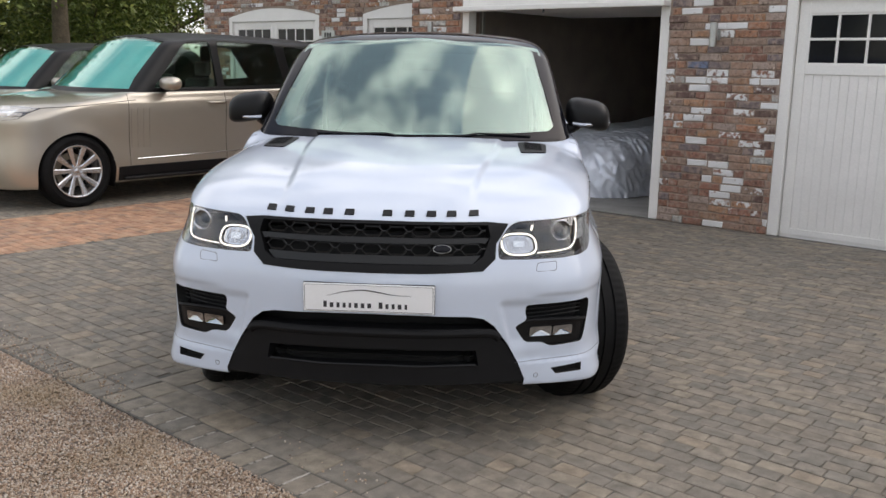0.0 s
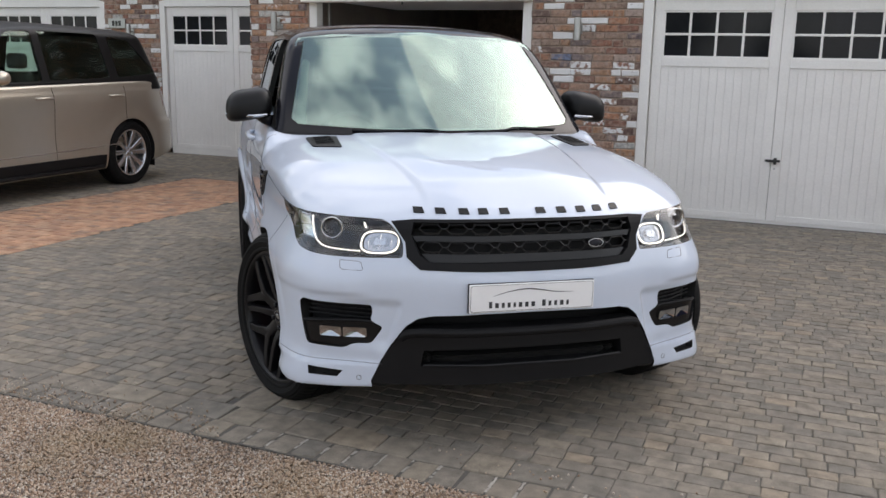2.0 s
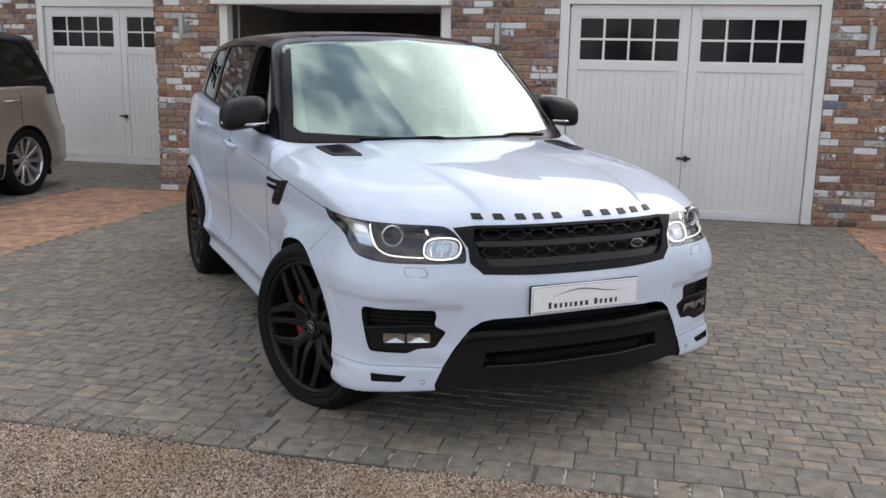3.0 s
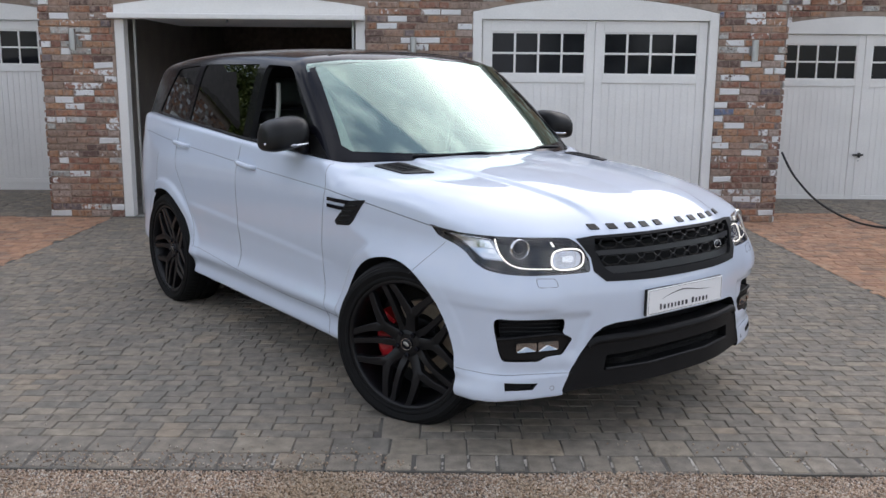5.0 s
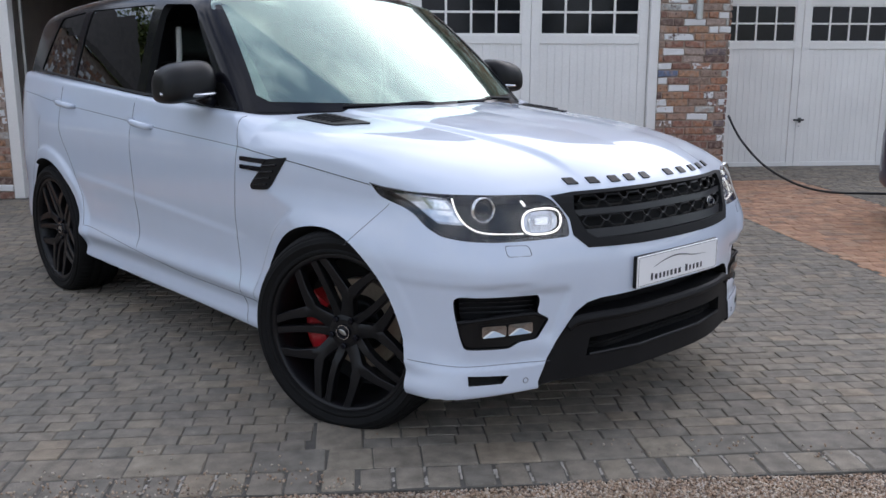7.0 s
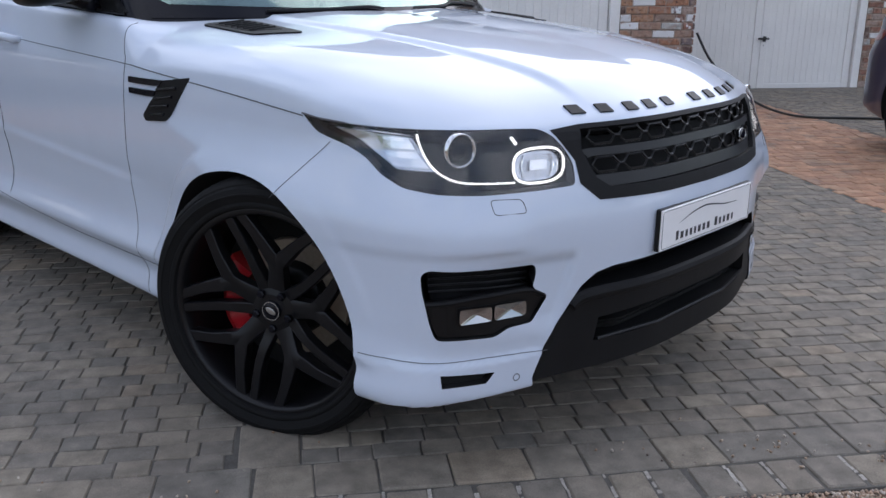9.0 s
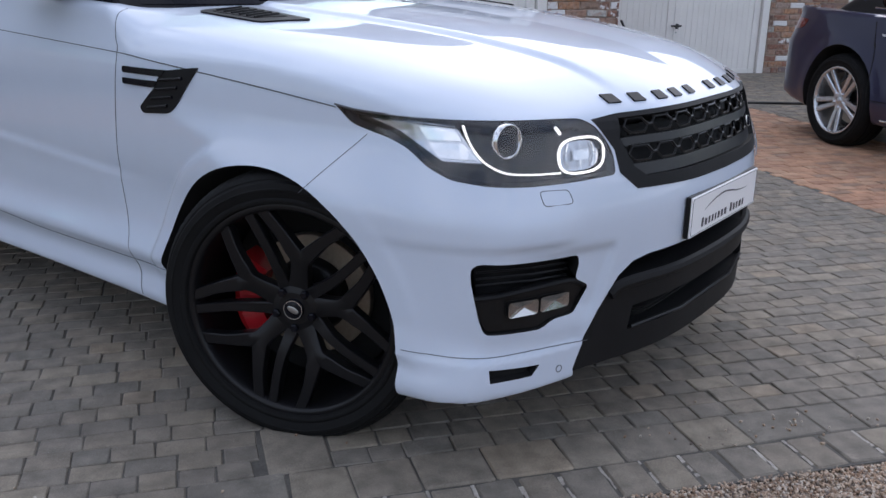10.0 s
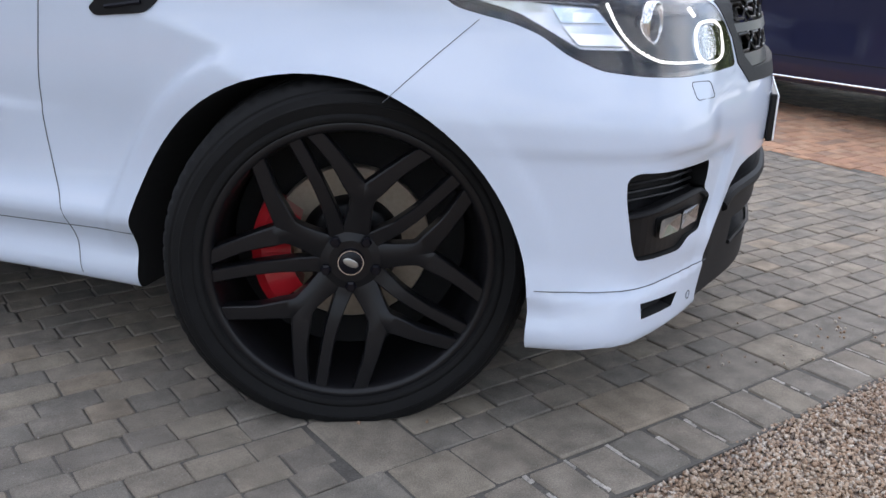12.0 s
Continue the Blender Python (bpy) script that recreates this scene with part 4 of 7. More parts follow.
        for k in range(n):
            if spoke is None:
                bm = bmesh.new()
                half = 0.52 if style == "ten" else 0.26
                for s in (-1, 1):
                    tip = (rim * 0.985 * math.cos(half * 0.62), s * rim * 0.985 * math.sin(half * 0.62))
                    arm_bar(bm, (0.045, s * 0.017), tip, 0.018, 0.032 if style == "ten" else 0.021, y0 + 0.03, y0 + 0.0, 0.03)
                spoke = part("spoke", bm, mat, w)
                spoke.matrix_basis = Matrix.Rotation(radians(20), 4, "Y")
            else:
                o = new("spoke", spoke.data)
                o.parent = w
                o.matrix_basis = Matrix.Rotation(radians(20 + 360 / n * k), 4, "Y")
    hub_y = y0 + 0.028
    part("hub", lathe_bm([(0.0, hub_y), (0.048, hub_y), (0.078, hub_y + 0.008), (0.085, hub_y + 0.03), (0.07, hub_y + 0.06)], 32, 1), mat, w, smooth=False)
    cap = part("centre_cap", lathe_bm([(0.0, hub_y - 0.010), (0.024, hub_y - 0.010), (0.0295, hub_y - 0.006), (0.031, hub_y + 0.002)], 28, 1), M["gloss_black"] if style == "black" else mat, w, smooth=True)
    if style == "black":
        part("cap_ring", lathe_bm([(0.0265, hub_y - 0.0105), (0.0285, hub_y - 0.0105), (0.0285, hub_y - 0.006), (0.0265, hub_y - 0.006)], 28, 1, closed=True), M["chrome"], cap, "thin chrome ring")
        bm = bmesh.new()
        bmesh.ops.create_uvsphere(bm, u_segments=20, v_segments=8, radius=1)
        bmesh.ops.transform(bm, verts=bm.verts, matrix=pose(0, hub_y - 0.0105, 0, 0, 25, 0) @ Matrix.Diagonal((0.018, 0.0012, 0.009, 1)))
        part("cap_badge", bm, M["steel"], cap, "plain oval badge", smooth=True)
    nut = None
    for k in range(5):
        a = radians(54 + 72 * k)
        m = pose(0.057 * math.cos(a), hub_y + 0.004, 0.057 * math.sin(a))
        if nut is None:
            nut = part("wheel_nut", lathe_bm([(0.0, -0.016), (0.009, -0.016), (0.0128, -0.012), (0.0128, 0.006)], 6, 1), M["gloss_black"] if style == "black" else M["chrome"], w, m=m)
        else:
            o = new("wheel_nut", nut.data)
            o.parent = w
            o.matrix_basis = m
    return w


def arm_bar(bm, p, q, w0, w1, y0, y1, deep):
    """A bevelled spoke bar in the wheel's plane from p to q (x, z), its face sloping from y0 to y1."""
    p, q = Vector(p), Vector(q)
    d = (q - p).normalized()
    n = Vector((-d.y, d.x))
    rings = []
    for c, w, y in ((p, w0, y0), (q, w1, y1)):
        row = []
        for k, yy in ((-1, y + deep), (-1, y + 0.006), (-0.6, y), (0.6, y), (1, y + 0.006), (1, y + deep)):
            r = c + n * w * k
            row.append(bm.verts.new((r.x, yy, r.y)))
        rings.append(row)
    made = []
    for i in range(6):
        made.append(bm.faces.new((rings[0][i], rings[0][(i + 1) % 6], rings[1][(i + 1) % 6], rings[1][i])))
    made += [bm.faces.new(rings[0][::-1]), bm.faces.new(rings[1])]
    bmesh.ops.recalc_face_normals(bm, faces=made)


def arm_path(bm, pts, deep):
    """A curved, tapering spoke with rounded shoulders through (radius, degrees, half-width, face) stations."""
    line = smooth_line([(r * math.cos(radians(d)), r * math.sin(radians(d)), 0) for r, d, w, y in pts], 4)
    ends = np.linspace(0, len(pts) - 1, len(line))
    ws, ys = (np.interp(ends, range(len(pts)), [p[k] for p in pts]) for k in (2, 3))
    rings = []
    for i, c in enumerate(line):
        d = (line[min(i + 1, len(line) - 1)] - line[max(i - 1, 0)]).normalized()
        n = Vector((-d.y, d.x))
        row = []
        for k, dy in ((-1.0, deep), (-1.0, 0.009), (-0.95, 0.003), (-0.80, 0.0004), (0, 0.0), (0.80, 0.0004), (0.95, 0.003), (1.0, 0.009), (1.0, deep)):
            row.append(bm.verts.new((c.x + n.x * ws[i] * k, ys[i] + dy, c.y + n.y * ws[i] * k)))
        rings.append(row)
    made = []
    for r0, r1 in zip(rings, rings[1:]):
        made += [bm.faces.new((r0[i], r0[(i + 1) % 9], r1[(i + 1) % 9], r1[i])) for i in range(9)]
    made += [bm.faces.new(rings[0][::-1]), bm.faces.new(rings[-1])]
    bmesh.ops.recalc_face_normals(bm, faces=made)


def arch_bm(x, z, r, y0, y1, bm=None, n=40, low=-0.5):
    """A cutter for a wheel arch: round above, straight down below the axle."""
    pts = [(x + r * math.cos(a), z + r * math.sin(a)) for a in (math.pi * (-0.02 + 1.04 * k / n) for k in range(n + 1))]
    return prism_bm(pts + [(pts[-1][0] - 0.01, low), (pts[0][0] + 0.01, low)], 1, y0, y1, bm=bm)
# ---- the white car ----
NOSE_Z = (0.15, 0.22, 0.30, 0.38, 0.46, 0.55, 0.62, 0.70, 0.76, 0.85, 0.93, 0.97, 1.02, 1.10, 1.3)
NOSE_X = (0.74, 0.82, 0.838, 0.845, 0.85, 0.855, 0.858, 0.858, 0.848, 0.825, 0.803, 0.785, 0.72, 0.50, 0.2)
SWEEP_A = (0.0, 0.15, 0.27, 0.43, 0.515, 0.615, 0.715, 0.815, 0.885, 0.935, 0.975, 1.005, 1.065)
SWEEP_X = (0.0, 0.004, 0.016, 0.058, 0.087, 0.120, 0.156, 0.205, 0.268, 0.372, 0.54, 0.83, 1.6)
HOOD_X = (-0.8, -0.6, -0.4, -0.2, 0.0, 0.2, 0.4, 0.6, 0.7, 0.77, 0.80)
HOOD_Z = (1.205, 1.19, 1.175, 1.16, 1.143, 1.122, 1.094, 1.050, 1.010, 0.972, 0.955)
ARCH_F, ARCH_R, ARCH_RAD, ARCH_Z = -0.071, -2.94, 0.468, 0.313
BELT = ((-3.6, -3.3, -2.6, -1.8, -1.0, -0.76), (1.315, 1.300, 1.262, 1.215, 1.180, 1.168))


def white_lower(x, y, z):
    a = np.abs(y)
    # the sides
    w = curve(x, (-3.98, -3.6, -3.2, -2.9, -2.4, -1.6, -0.8, -0.35, 0.0, 0.35, 0.8), (0.875, 0.95, 0.983, 0.994, 0.978, 0.967, 0.969, 0.98, 0.995, 0.988, 0.945))
    w = w + curve(z, (0.15, 0.22, 0.27, 0.33, 0.385, 0.415, 0.445, 0.50, 0.56, 0.63, 0.70, 0.85, 0.95, 1.03, 1.10, 1.20, 1.32), (-0.09, -0.035, -0.010, -0.022, -0.004, 0.008, -0.002, -0.022, -0.028, -0.024, -0.012, 0.0, 0.003, -0.003, -0.022, -0.048, -0.085))
    for ax, az, rad in ((ARCH_F, ARCH_Z, ARCH_RAD), (ARCH_R, 0.376, 0.434)):
        r = np.sqrt((x - ax) ** 2 + np.maximum(z - az, 0) ** 2)
        w = w + (0.010 * np.exp(-((r - rad) / 0.055) ** 2) + 0.016 * (1 - step(r, rad + 0.052, rad + 0.076))) * step(z, 0.30, 0.50)
    # a crease along the doors, rising to the rear
    zs = 0.655 - 0.0588 * (x + 0.8)
    w = w + 0.009 * (1 - step(z, zs - 0.016, zs + 0.014)) * step(z, 0.47, 0.60) * step(x, -2.65, -2.35) * step(-x, 0.62, 0.90)
    side = a - w
    # the nose, swept back towards the corners, more so at the lamps
    ae = a * (1 + 0.07 * step(z, 0.70, 0.92) - 0.05 * step(-z, -0.45, -0.27))
    sweep = curve(ae, SWEEP_A, SWEEP_X)
    ridge = 0.012 * step(z, 0.640, 0.662) * (1 - step(z, 0.668, 0.80)) * step(a, 0.62, 0.74) - 0.010 * step(z, 0.358, 0.370) * step(-z, -0.45, -0.385) * step(a, 0.55, 0.65)
    h = 0.7071 * (a - x)
    edge_h = -0.185 + np.clip(0.61 - z, 0, 0.3) * 0.30
    scoop = 0.015 * step(h - edge_h, 0.0, 0.03) * (1 - step(h, -0.08, 0.20)) * step(z, 0.40, 0.47) * step(-z, -0.640, -0.600)
    ridge = ridge - scoop
    nose = x - (curve(z, NOSE_Z, NOSE_X) - sweep + ridge)
    side = side - ridge * step(x, 0.25, 0.45)
    # the bumper's lower shelf over the corner blades
    tail = -x - (3.975 - curve(a, (0, 0.5, 0.7, 0.85, 0.93, 0.98), (0, 0.03, 0.09, 0.22, 0.42, 0.8)) - 0.10 * step(z, 0.75, 1.3))
    # bonnet, then the waist under the windows
    xe = x + curve(a, SWEEP_A, SWEEP_X) * step(x, -0.2, 0.5)
    crown = curve(a, (0, 0.30, 0.42, 0.60, 0.75, 0.85, 0.92, 1.0), (0, 0.0, 0.008, 0.018, 0.034, 0.060, 0.095, 0.16))
    edge = 0.50 - 0.11 * step(x, -0.6, 0.75)
    bulge = 0.012 * (1 - step(a, edge - 0.020, edge + 0.020)) * step(-x, -0.74, -0.5)
    bonnet = z - (curve(xe, HOOD_X, HOOD_Z) - crown + bulge - 0.004)
    waist = z - curve(x, *BELT) - 0.004
    k = step(-x, 0.62, 0.82)
    top = bonnet * (1 - k) + waist * k
    f = smax(smax(side, nose, 0.05), tail, 0.08)
    f = smax(f, top, 0.035)
    low = curve(x, (-3.98, -3.4, -2.4, -0.5, 0.3, 0.5, 0.85), (0.42, 0.34, 0.27, 0.235, 0.230, 0.246, 0.268)) - z
    return smax(f, low, 0.014)


def screen_x(a, z):
    """The windscreen's curved face: how far forward it stands at that half-width and height."""
    t = (z - 1.165) / 0.55
    return -0.44 - 0.45 * a * a - (z - 1.165) * 1.37 + 0.12 * t * (1 - t)


def white_cabin(x, y, z, inset=0.0):
    a = np.abs(y)
    w = curve(x, (-3.9, -3.4, -2.8, -2.0, -1.3, -0.7), (0.80, 0.855, 0.885, 0.90, 0.90, 0.885)) - 0.27 * (z - 1.17) - 0.10 * np.maximum(z - 1.5, 0) ** 2 * 4
    side = a - w
    screen = (x - screen_x(a, z)) / 1.7
    back = (-x - (4.0 - (z - 1.2) * 0.50 - 0.22 * a * a)) / 1.12
    roof = z - (curve(x, (-3.8, -3.3, -2.8, -2.2, -1.7, -1.4, -1.1), (1.70, 1.755, 1.785, 1.79, 1.775, 1.755, 1.72)) - 0.035 * (a / 0.66) ** 2 - 0.018 * (a / 0.70) ** 6)
    f = smax(side, screen, 0.035)
    f = smax(f, back, 0.08)
    f = smax(f, roof, 0.07)
    return smax(f, 1.10 - z, 0.01) + inset


LAMP = [(0.545, 0.965), (0.495, 0.957), (0.405, 0.953), (0.27, 0.951), (0.12, 0.949), (0.0, 0.947), (-0.066, 0.944), (-0.105, 0.925), (-0.138, 0.89), (-0.16, 0.855),
        (-0.168, 0.80), (-0.064, 0.797), (0.08, 0.797), (0.20, 0.803), (0.276, 0.812), (0.33, 0.838), (0.372, 0.876), (0.417, 0.897), (0.46, 0.908), (0.505, 0.922)]
LAMP = LAMP[:1] + rounded(LAMP, 0.016, 3)[4:]
FOG = [(0.233, 0.604), (0.212, 0.618), (-0.062, 0.607), (-0.066, 0.578), (-0.056, 0.543), (-0.102, 0.515), (-0.059, 0.446), (0.004, 0.444), (0.042, 0.424), (0.194, 0.430), (0.209, 0.469), (0.23, 0.563)]
FOG_BEZEL = [(0.226, 0.525), (0.05, 0.537), (-0.054, 0.541), (-0.099, 0.515), (-0.058, 0.449), (0.004, 0.447), (0.042, 0.430), (0.19, 0.436), (0.207, 0.469)]
FOG_LAMP = [(0.141, 0.515), (0.0, 0.512), (-0.048, 0.504), (-0.047, 0.479), (-0.016, 0.461), (0.134, 0.469)]
SLOT = [(0.182, 0.340), (0.04, 0.330), (0.062, 0.303), (0.178, 0.305)]
GRILLE_OUT = [(0.0, 0.953), (0.25, 0.952), (0.46, 0.947), (0.545, 0.938), (0.525, 0.905), (0.497, 0.86), (0.496, 0.803), (0.448, 0.757), (0.2, 0.752), (0.0, 0.751)]
GRILLE_IN = [(0.0, 0.786), (0.2, 0.786), (0.41, 0.788), (0.446, 0.814), (0.474, 0.89), (0.462, 0.936), (0.25, 0.941), (0.0, 0.942)]
INTAKE = [(0.0, 0.585), (0.2, 0.582), (0.40, 0.573), (0.455, 0.561), (0.50, 0.528), (0.56, 0.44), (0.60, 0.365), (0.632, 0.29), (0.62, 0.235), (0.3, 0.17), (0.0, 0.165)]
LIP_OUT = [(0.0, 0.522), (0.3, 0.520), (0.498, 0.508), (0.556, 0.437), (0.596, 0.365), (0.628, 0.29), (0.615, 0.24), (0.3, 0.205), (0.0, 0.20)]
LIP_IN = [(0.0, 0.357), (0.25, 0.357), (0.442, 0.358), (0.430, 0.425), (0.25, 0.434), (0.0, 0.435)]
SCREEN = [(0.83, 1.172), (0.825, 1.21), (0.765, 1.45), (0.705, 1.655), (0.68, 1.685), (0.35, 1.712), (0.0, 1.722)]
DOOR_GLASS = [(-0.945, 1.190), (-1.375, 1.625), (-1.46, 1.662), (-1.755, 1.675), (-1.755, 1.222)]
REAR_GLASS = [(-1.86, 1.228), (-1.86, 1.678), (-2.72, 1.676), (-2.78, 1.283)]
QUARTER_GLASS = [(-2.86, 1.287), (-2.81, 1.672), (-3.22, 1.648), (-3.46, 1.33)]


def mirrored(half):
    """A whole outline from its left half, top middle to bottom middle."""
    return half + [(-a, b) for a, b in half[::-1] if a]


def white_car():
    car = thing("white_car", "pearl white sports utility car with black roof and wheels", "car", pose(-2.910, 3.412, 0, 0, 0, -52.7))
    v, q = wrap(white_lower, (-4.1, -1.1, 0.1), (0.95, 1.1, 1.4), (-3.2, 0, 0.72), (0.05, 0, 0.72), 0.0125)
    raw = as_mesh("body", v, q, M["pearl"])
    skin = Skin(raw)
    cut = bmesh.new()
    for s in (-1, 1):
        lo, hi = sorted((s * 0.58, s * 1.3))
        arch_bm(ARCH_F, ARCH_Z, ARCH_RAD, lo, hi, bm=cut)
        arch_bm(ARCH_R, 0.376, 0.434, lo, hi, bm=cut)
        corner_prism(LAMP, s, 0.62, 1.4, cut)
        corner_prism(rounded(FOG, 0.014), s, 0.85, 1.4, cut)
        corner_prism(SLOT, s, 0.88, 1.4, cut)
    prism_bm(mirrored(GRILLE_OUT), 0, 0.62, 1.2, bm=cut)
    prism_bm(mirrored(INTAKE), 0, 0.58, 1.2, bm=cut)
    box_bm(-3.5, -0.85, -0.80, 0.80, 0.55, 1.6, bm=cut)
    whole = carve("body", raw, cut)
    fall = 0.094

    def pick(c):
        if c.x > -0.80 and c.z > 1.036 - fall * (c.x + 0.67):
            return "bonnet"
        if abs(c.y) > 0.82 and c.z > 0.405 and c.x < -0.68 and c.x > -2.62:
            side = "right" if c.y < 0 else "left"
            return ("front_door_" if c.x > -1.80 else "rear_door_") + side if c.x > -2.5 or c.z > 0.8 else "body"
        if c.x > 0.16 - (0.9 - c.z) * 0.9:
            return "front_bumper"
        return "body"

    planes = [((-0.67, 0, 1.036), (fall, 0, 1)), ((-0.80, 0, 0), (1, 0, 0)), ((-0.68, 0, 0), (1, 0, 0)), ((-1.80, 0, 0), (1, 0, 0)), ((-2.5, 0, 0), (1, 0, 0)), ((-2.62, 0, 0), (1, 0, 0)), ((0, 0, 0.405), (0, 0, 1)), ((0, 0, 0.8), (0, 0, 1)), ((0.16, 0, 0.9), (1, 0, -0.9))]
    panels = {}
    for key, me in split_mesh(whole, planes, pick).items():
        panels[key] = part(key.replace("_left", "").replace("_right", ""), me, None, car)
    gap = M["gap"]
    # shut lines, and a dark line drawn for the shade of the side crease
    for s, sd in ((-1, "right"), (1, "left")):
        def line(pts, r=0.0012, owner=car, kind="side", off=0.0006):
            part("shut_line", ribbon(skin, kind, fine_line(pts), r, off, s), gap, owner)
        line([(-0.755, 1.160), (-0.725, 1.08), (-0.708, 1.03), (-0.738, 0.85), (-0.768, 0.66), (-0.760, 0.52), (-0.725, 0.42), (-0.695, 0.26)], owner=panels["front_door_" + sd])
        line([(-1.80, 1.205), (-1.80, 0.8), (-1.80, 0.41)], 0.0013, owner=panels["rear_door_" + sd])
        line([(-2.76, 1.24), (-2.72, 1.0), (-2.60, 0.82), (-2.50, 0.62), (-2.47, 0.46)], owner=panels["rear_door_" + sd])
        line([(-0.53, 0.381), (-0.9, 0.377), (-1.25, 0.378), (-1.5, 0.394), (-1.98, 0.426), (-2.46, 0.459)], owner=panels["front_door_" + sd])
        # no joint here: the upper crease's shade, drawn as a dark thread
        line([(-3.45, 1.195), (-3.19, 1.178), (-2.62, 1.134), (-1.67, 1.078), (-0.67, 1.036)], 0.0014, owner=panels["body"], off=0.0)
        line([(-0.67, 1.036), (-0.23, 0.998), (0.10, 0.964), (0.155, 0.957)], 0.0019, owner=panels["bonnet"])
        line([(0.255, 0.90), (0.176, 0.826), (0.085, 0.735)], owner=panels["front_bumper"], r=0.0008)
        line([(0.395, 0.3715), (0.227, 0.3705), (0.057, 0.3695), (-0.104, 0.362)], owner=panels["front_bumper"], kind="corner", r=0.0010, off=0.002)
        line(LAMP[:6], owner=panels["bonnet"], kind="corner", r=0.0025)
        # door handles
        for hx, own in ((-1.66, "front_door_"), (-2.66, "rear_door_")):
            zz = 1.083 if hx > -2 else 1.146
            p, n = skin.side(hx, zz, s)
            bm = tube_bm([p + Vector((dx, s * dy, dz)) for dx, dy, dz in ((0.115, -0.004, -0.012), (0.10, 0.022, -0.010), (0.05, 0.034, -0.004), (-0.05, 0.036, 0.004), (-0.10, 0.024, 0.010), (-0.115, -0.004, 0.012))], [0.011, 0.015, 0.017, 0.017, 0.015, 0.011], 10)
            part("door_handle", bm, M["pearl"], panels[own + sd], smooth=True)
        # side vent: black blades and a black plate
        vent = part("side_vent", sheet(skin, "side", rounded([(-0.49, 1.0), (-0.335, 1.02), (-0.44, 0.895), (-0.46, 0.88), (-0.585, 0.868), (-0.60, 0.885), (-0.515, 0.955)], 0.01), 0.004, 0.012, s), M["trim_black"], panels["body"], "black side vent")
        for z0, x1 in ((0.993, -0.47), (0.959, -0.505)):
            part("vent_blade", sheet(skin, "side", rounded([(-0.672, z0 - 0.010), (-0.672, z0 + 0.008), (x1, z0 + 0.010), (x1 - 0.02, z0 - 0.010)], 0.004), 0.007, 0.012, s), M["gloss_black"], vent)
        for k in range(4):
            z0 = 0.985 - 0.028 * k
            part("vent_slat", ribbon(skin, "side", [(-0.40 - 0.022 * k, z0), (-0.50 - 0.018 * k, z0 - 0.012)], 0.005, 0.006, s), M["gloss_black"], vent)
        # bonnet vent with its slats
        hv = part("bonnet_vent", sheet(skin, "top", rounded([(-0.60, s * 0.745), (-0.545, s * 0.59), (-0.23, s * 0.605), (-0.32, s * 0.735)], 0.03), 0.005, 0.012), M["trim_black"], panels["bonnet"], "black bonnet vent")
        part("vent_well", sheet(skin, "top", rounded([(-0.56, s * 0.725), (-0.525, s * 0.615), (-0.31, s * 0.625), (-0.37, s * 0.715)], 0.02), 0.0062, 0.002), M["cavity"], hv)
        for k in range(6):
            xx = -0.53 + 0.034 * k
            part("slat", ribbon(skin, "top", [(xx, s * 0.625), (xx - 0.004, s * 0.67), (xx - 0.012, s * 0.712)], 0.005, 0.007), M["trim_black"], hv)
        # headlamp: housing, reflector, projector, running light, lens
        lamp = part("headlamp", sheet(skin, "corner", LAMP, -0.055, 0.01, s), M["satin_black"], car, "clear headlamp with a lit running light")
        part("surround", strip(skin, "corner", LAMP, inset(LAMP, 0.013), -0.003, -0.016, s), M["gloss_black"], lamp, "gloss black lamp surround")
        part("reflector", sheet(skin, "corner", [(0.470, 0.936), (0.36, 0.938), (0.262, 0.936), (0.236, 0.895), (0.203, 0.858), (0.30, 0.858), (0.345, 0.884), (0.40, 0.914)], -0.026, 0.006, s), M["reflector"], lamp, "chrome side reflector")
        for block in ([(0.350, 0.929), (0.268, 0.932), (0.250, 0.904), (0.333, 0.902)], [(0.330, 0.896), (0.246, 0.898), (0.214, 0.863), (0.305, 0.863)]):
            part("reflector_block", sheet(skin, "corner", rounded(block, 0.004), -0.015, 0.008, s), M["chrome"], lamp, "clear chrome reflector block")
        part("reflector_rib", ribbon(skin, "corner", [(0.455, 0.938), (0.36, 0.940), (0.262, 0.940)], 0.0018, -0.014, s), M["chrome"], lamp)
        part("upper_blade", sheet(skin, "corner", [(0.40, 0.945), (0.10, 0.944), (-0.05, 0.938), (-0.02, 0.927), (0.12, 0.935), (0.38, 0.936)], -0.018, 0.008, s), M["gloss_black"], lamp)
        part("inner_bezel", sheet(skin, "corner", [(0.22, 0.93), (-0.05, 0.925), (-0.09, 0.90), (-0.12, 0.85), (-0.10, 0.82), (0.05, 0.83), (0.16, 0.84), (0.205, 0.87)], -0.035, 0.012, s), M["satin_black"], lamp)
        c, _ = skin.corner(0.140, 0.900, s)
        out = Vector((math.sqrt(0.5), s * math.sqrt(0.5), 0))
        bm = lathe_bm([(0.030, 0.0), (0.036, 0.006), (0.039, 0.016), (0.043, 0.018), (0.043, -0.01), (0.03, -0.012)], 28, 1)
        proj = part("projector_ring", bm, M["chrome"], lamp, "chrome projector ring", m=Matrix.Translation(c - out * 0.032) @ pose(0, 0, 0, 0, 0, 12 * s - 90) @ Matrix.Rotation(radians(0), 4, "Z"), smooth=True)
        bm = bmesh.new()
        bmesh.ops.create_uvsphere(bm, u_segments=24, v_segments=12, radius=0.032)
        part("projector_lens", bm, M["gloss_black"], lamp, "dark glass projector lens", m=Matrix.Translation(c - out * 0.042), smooth=True)
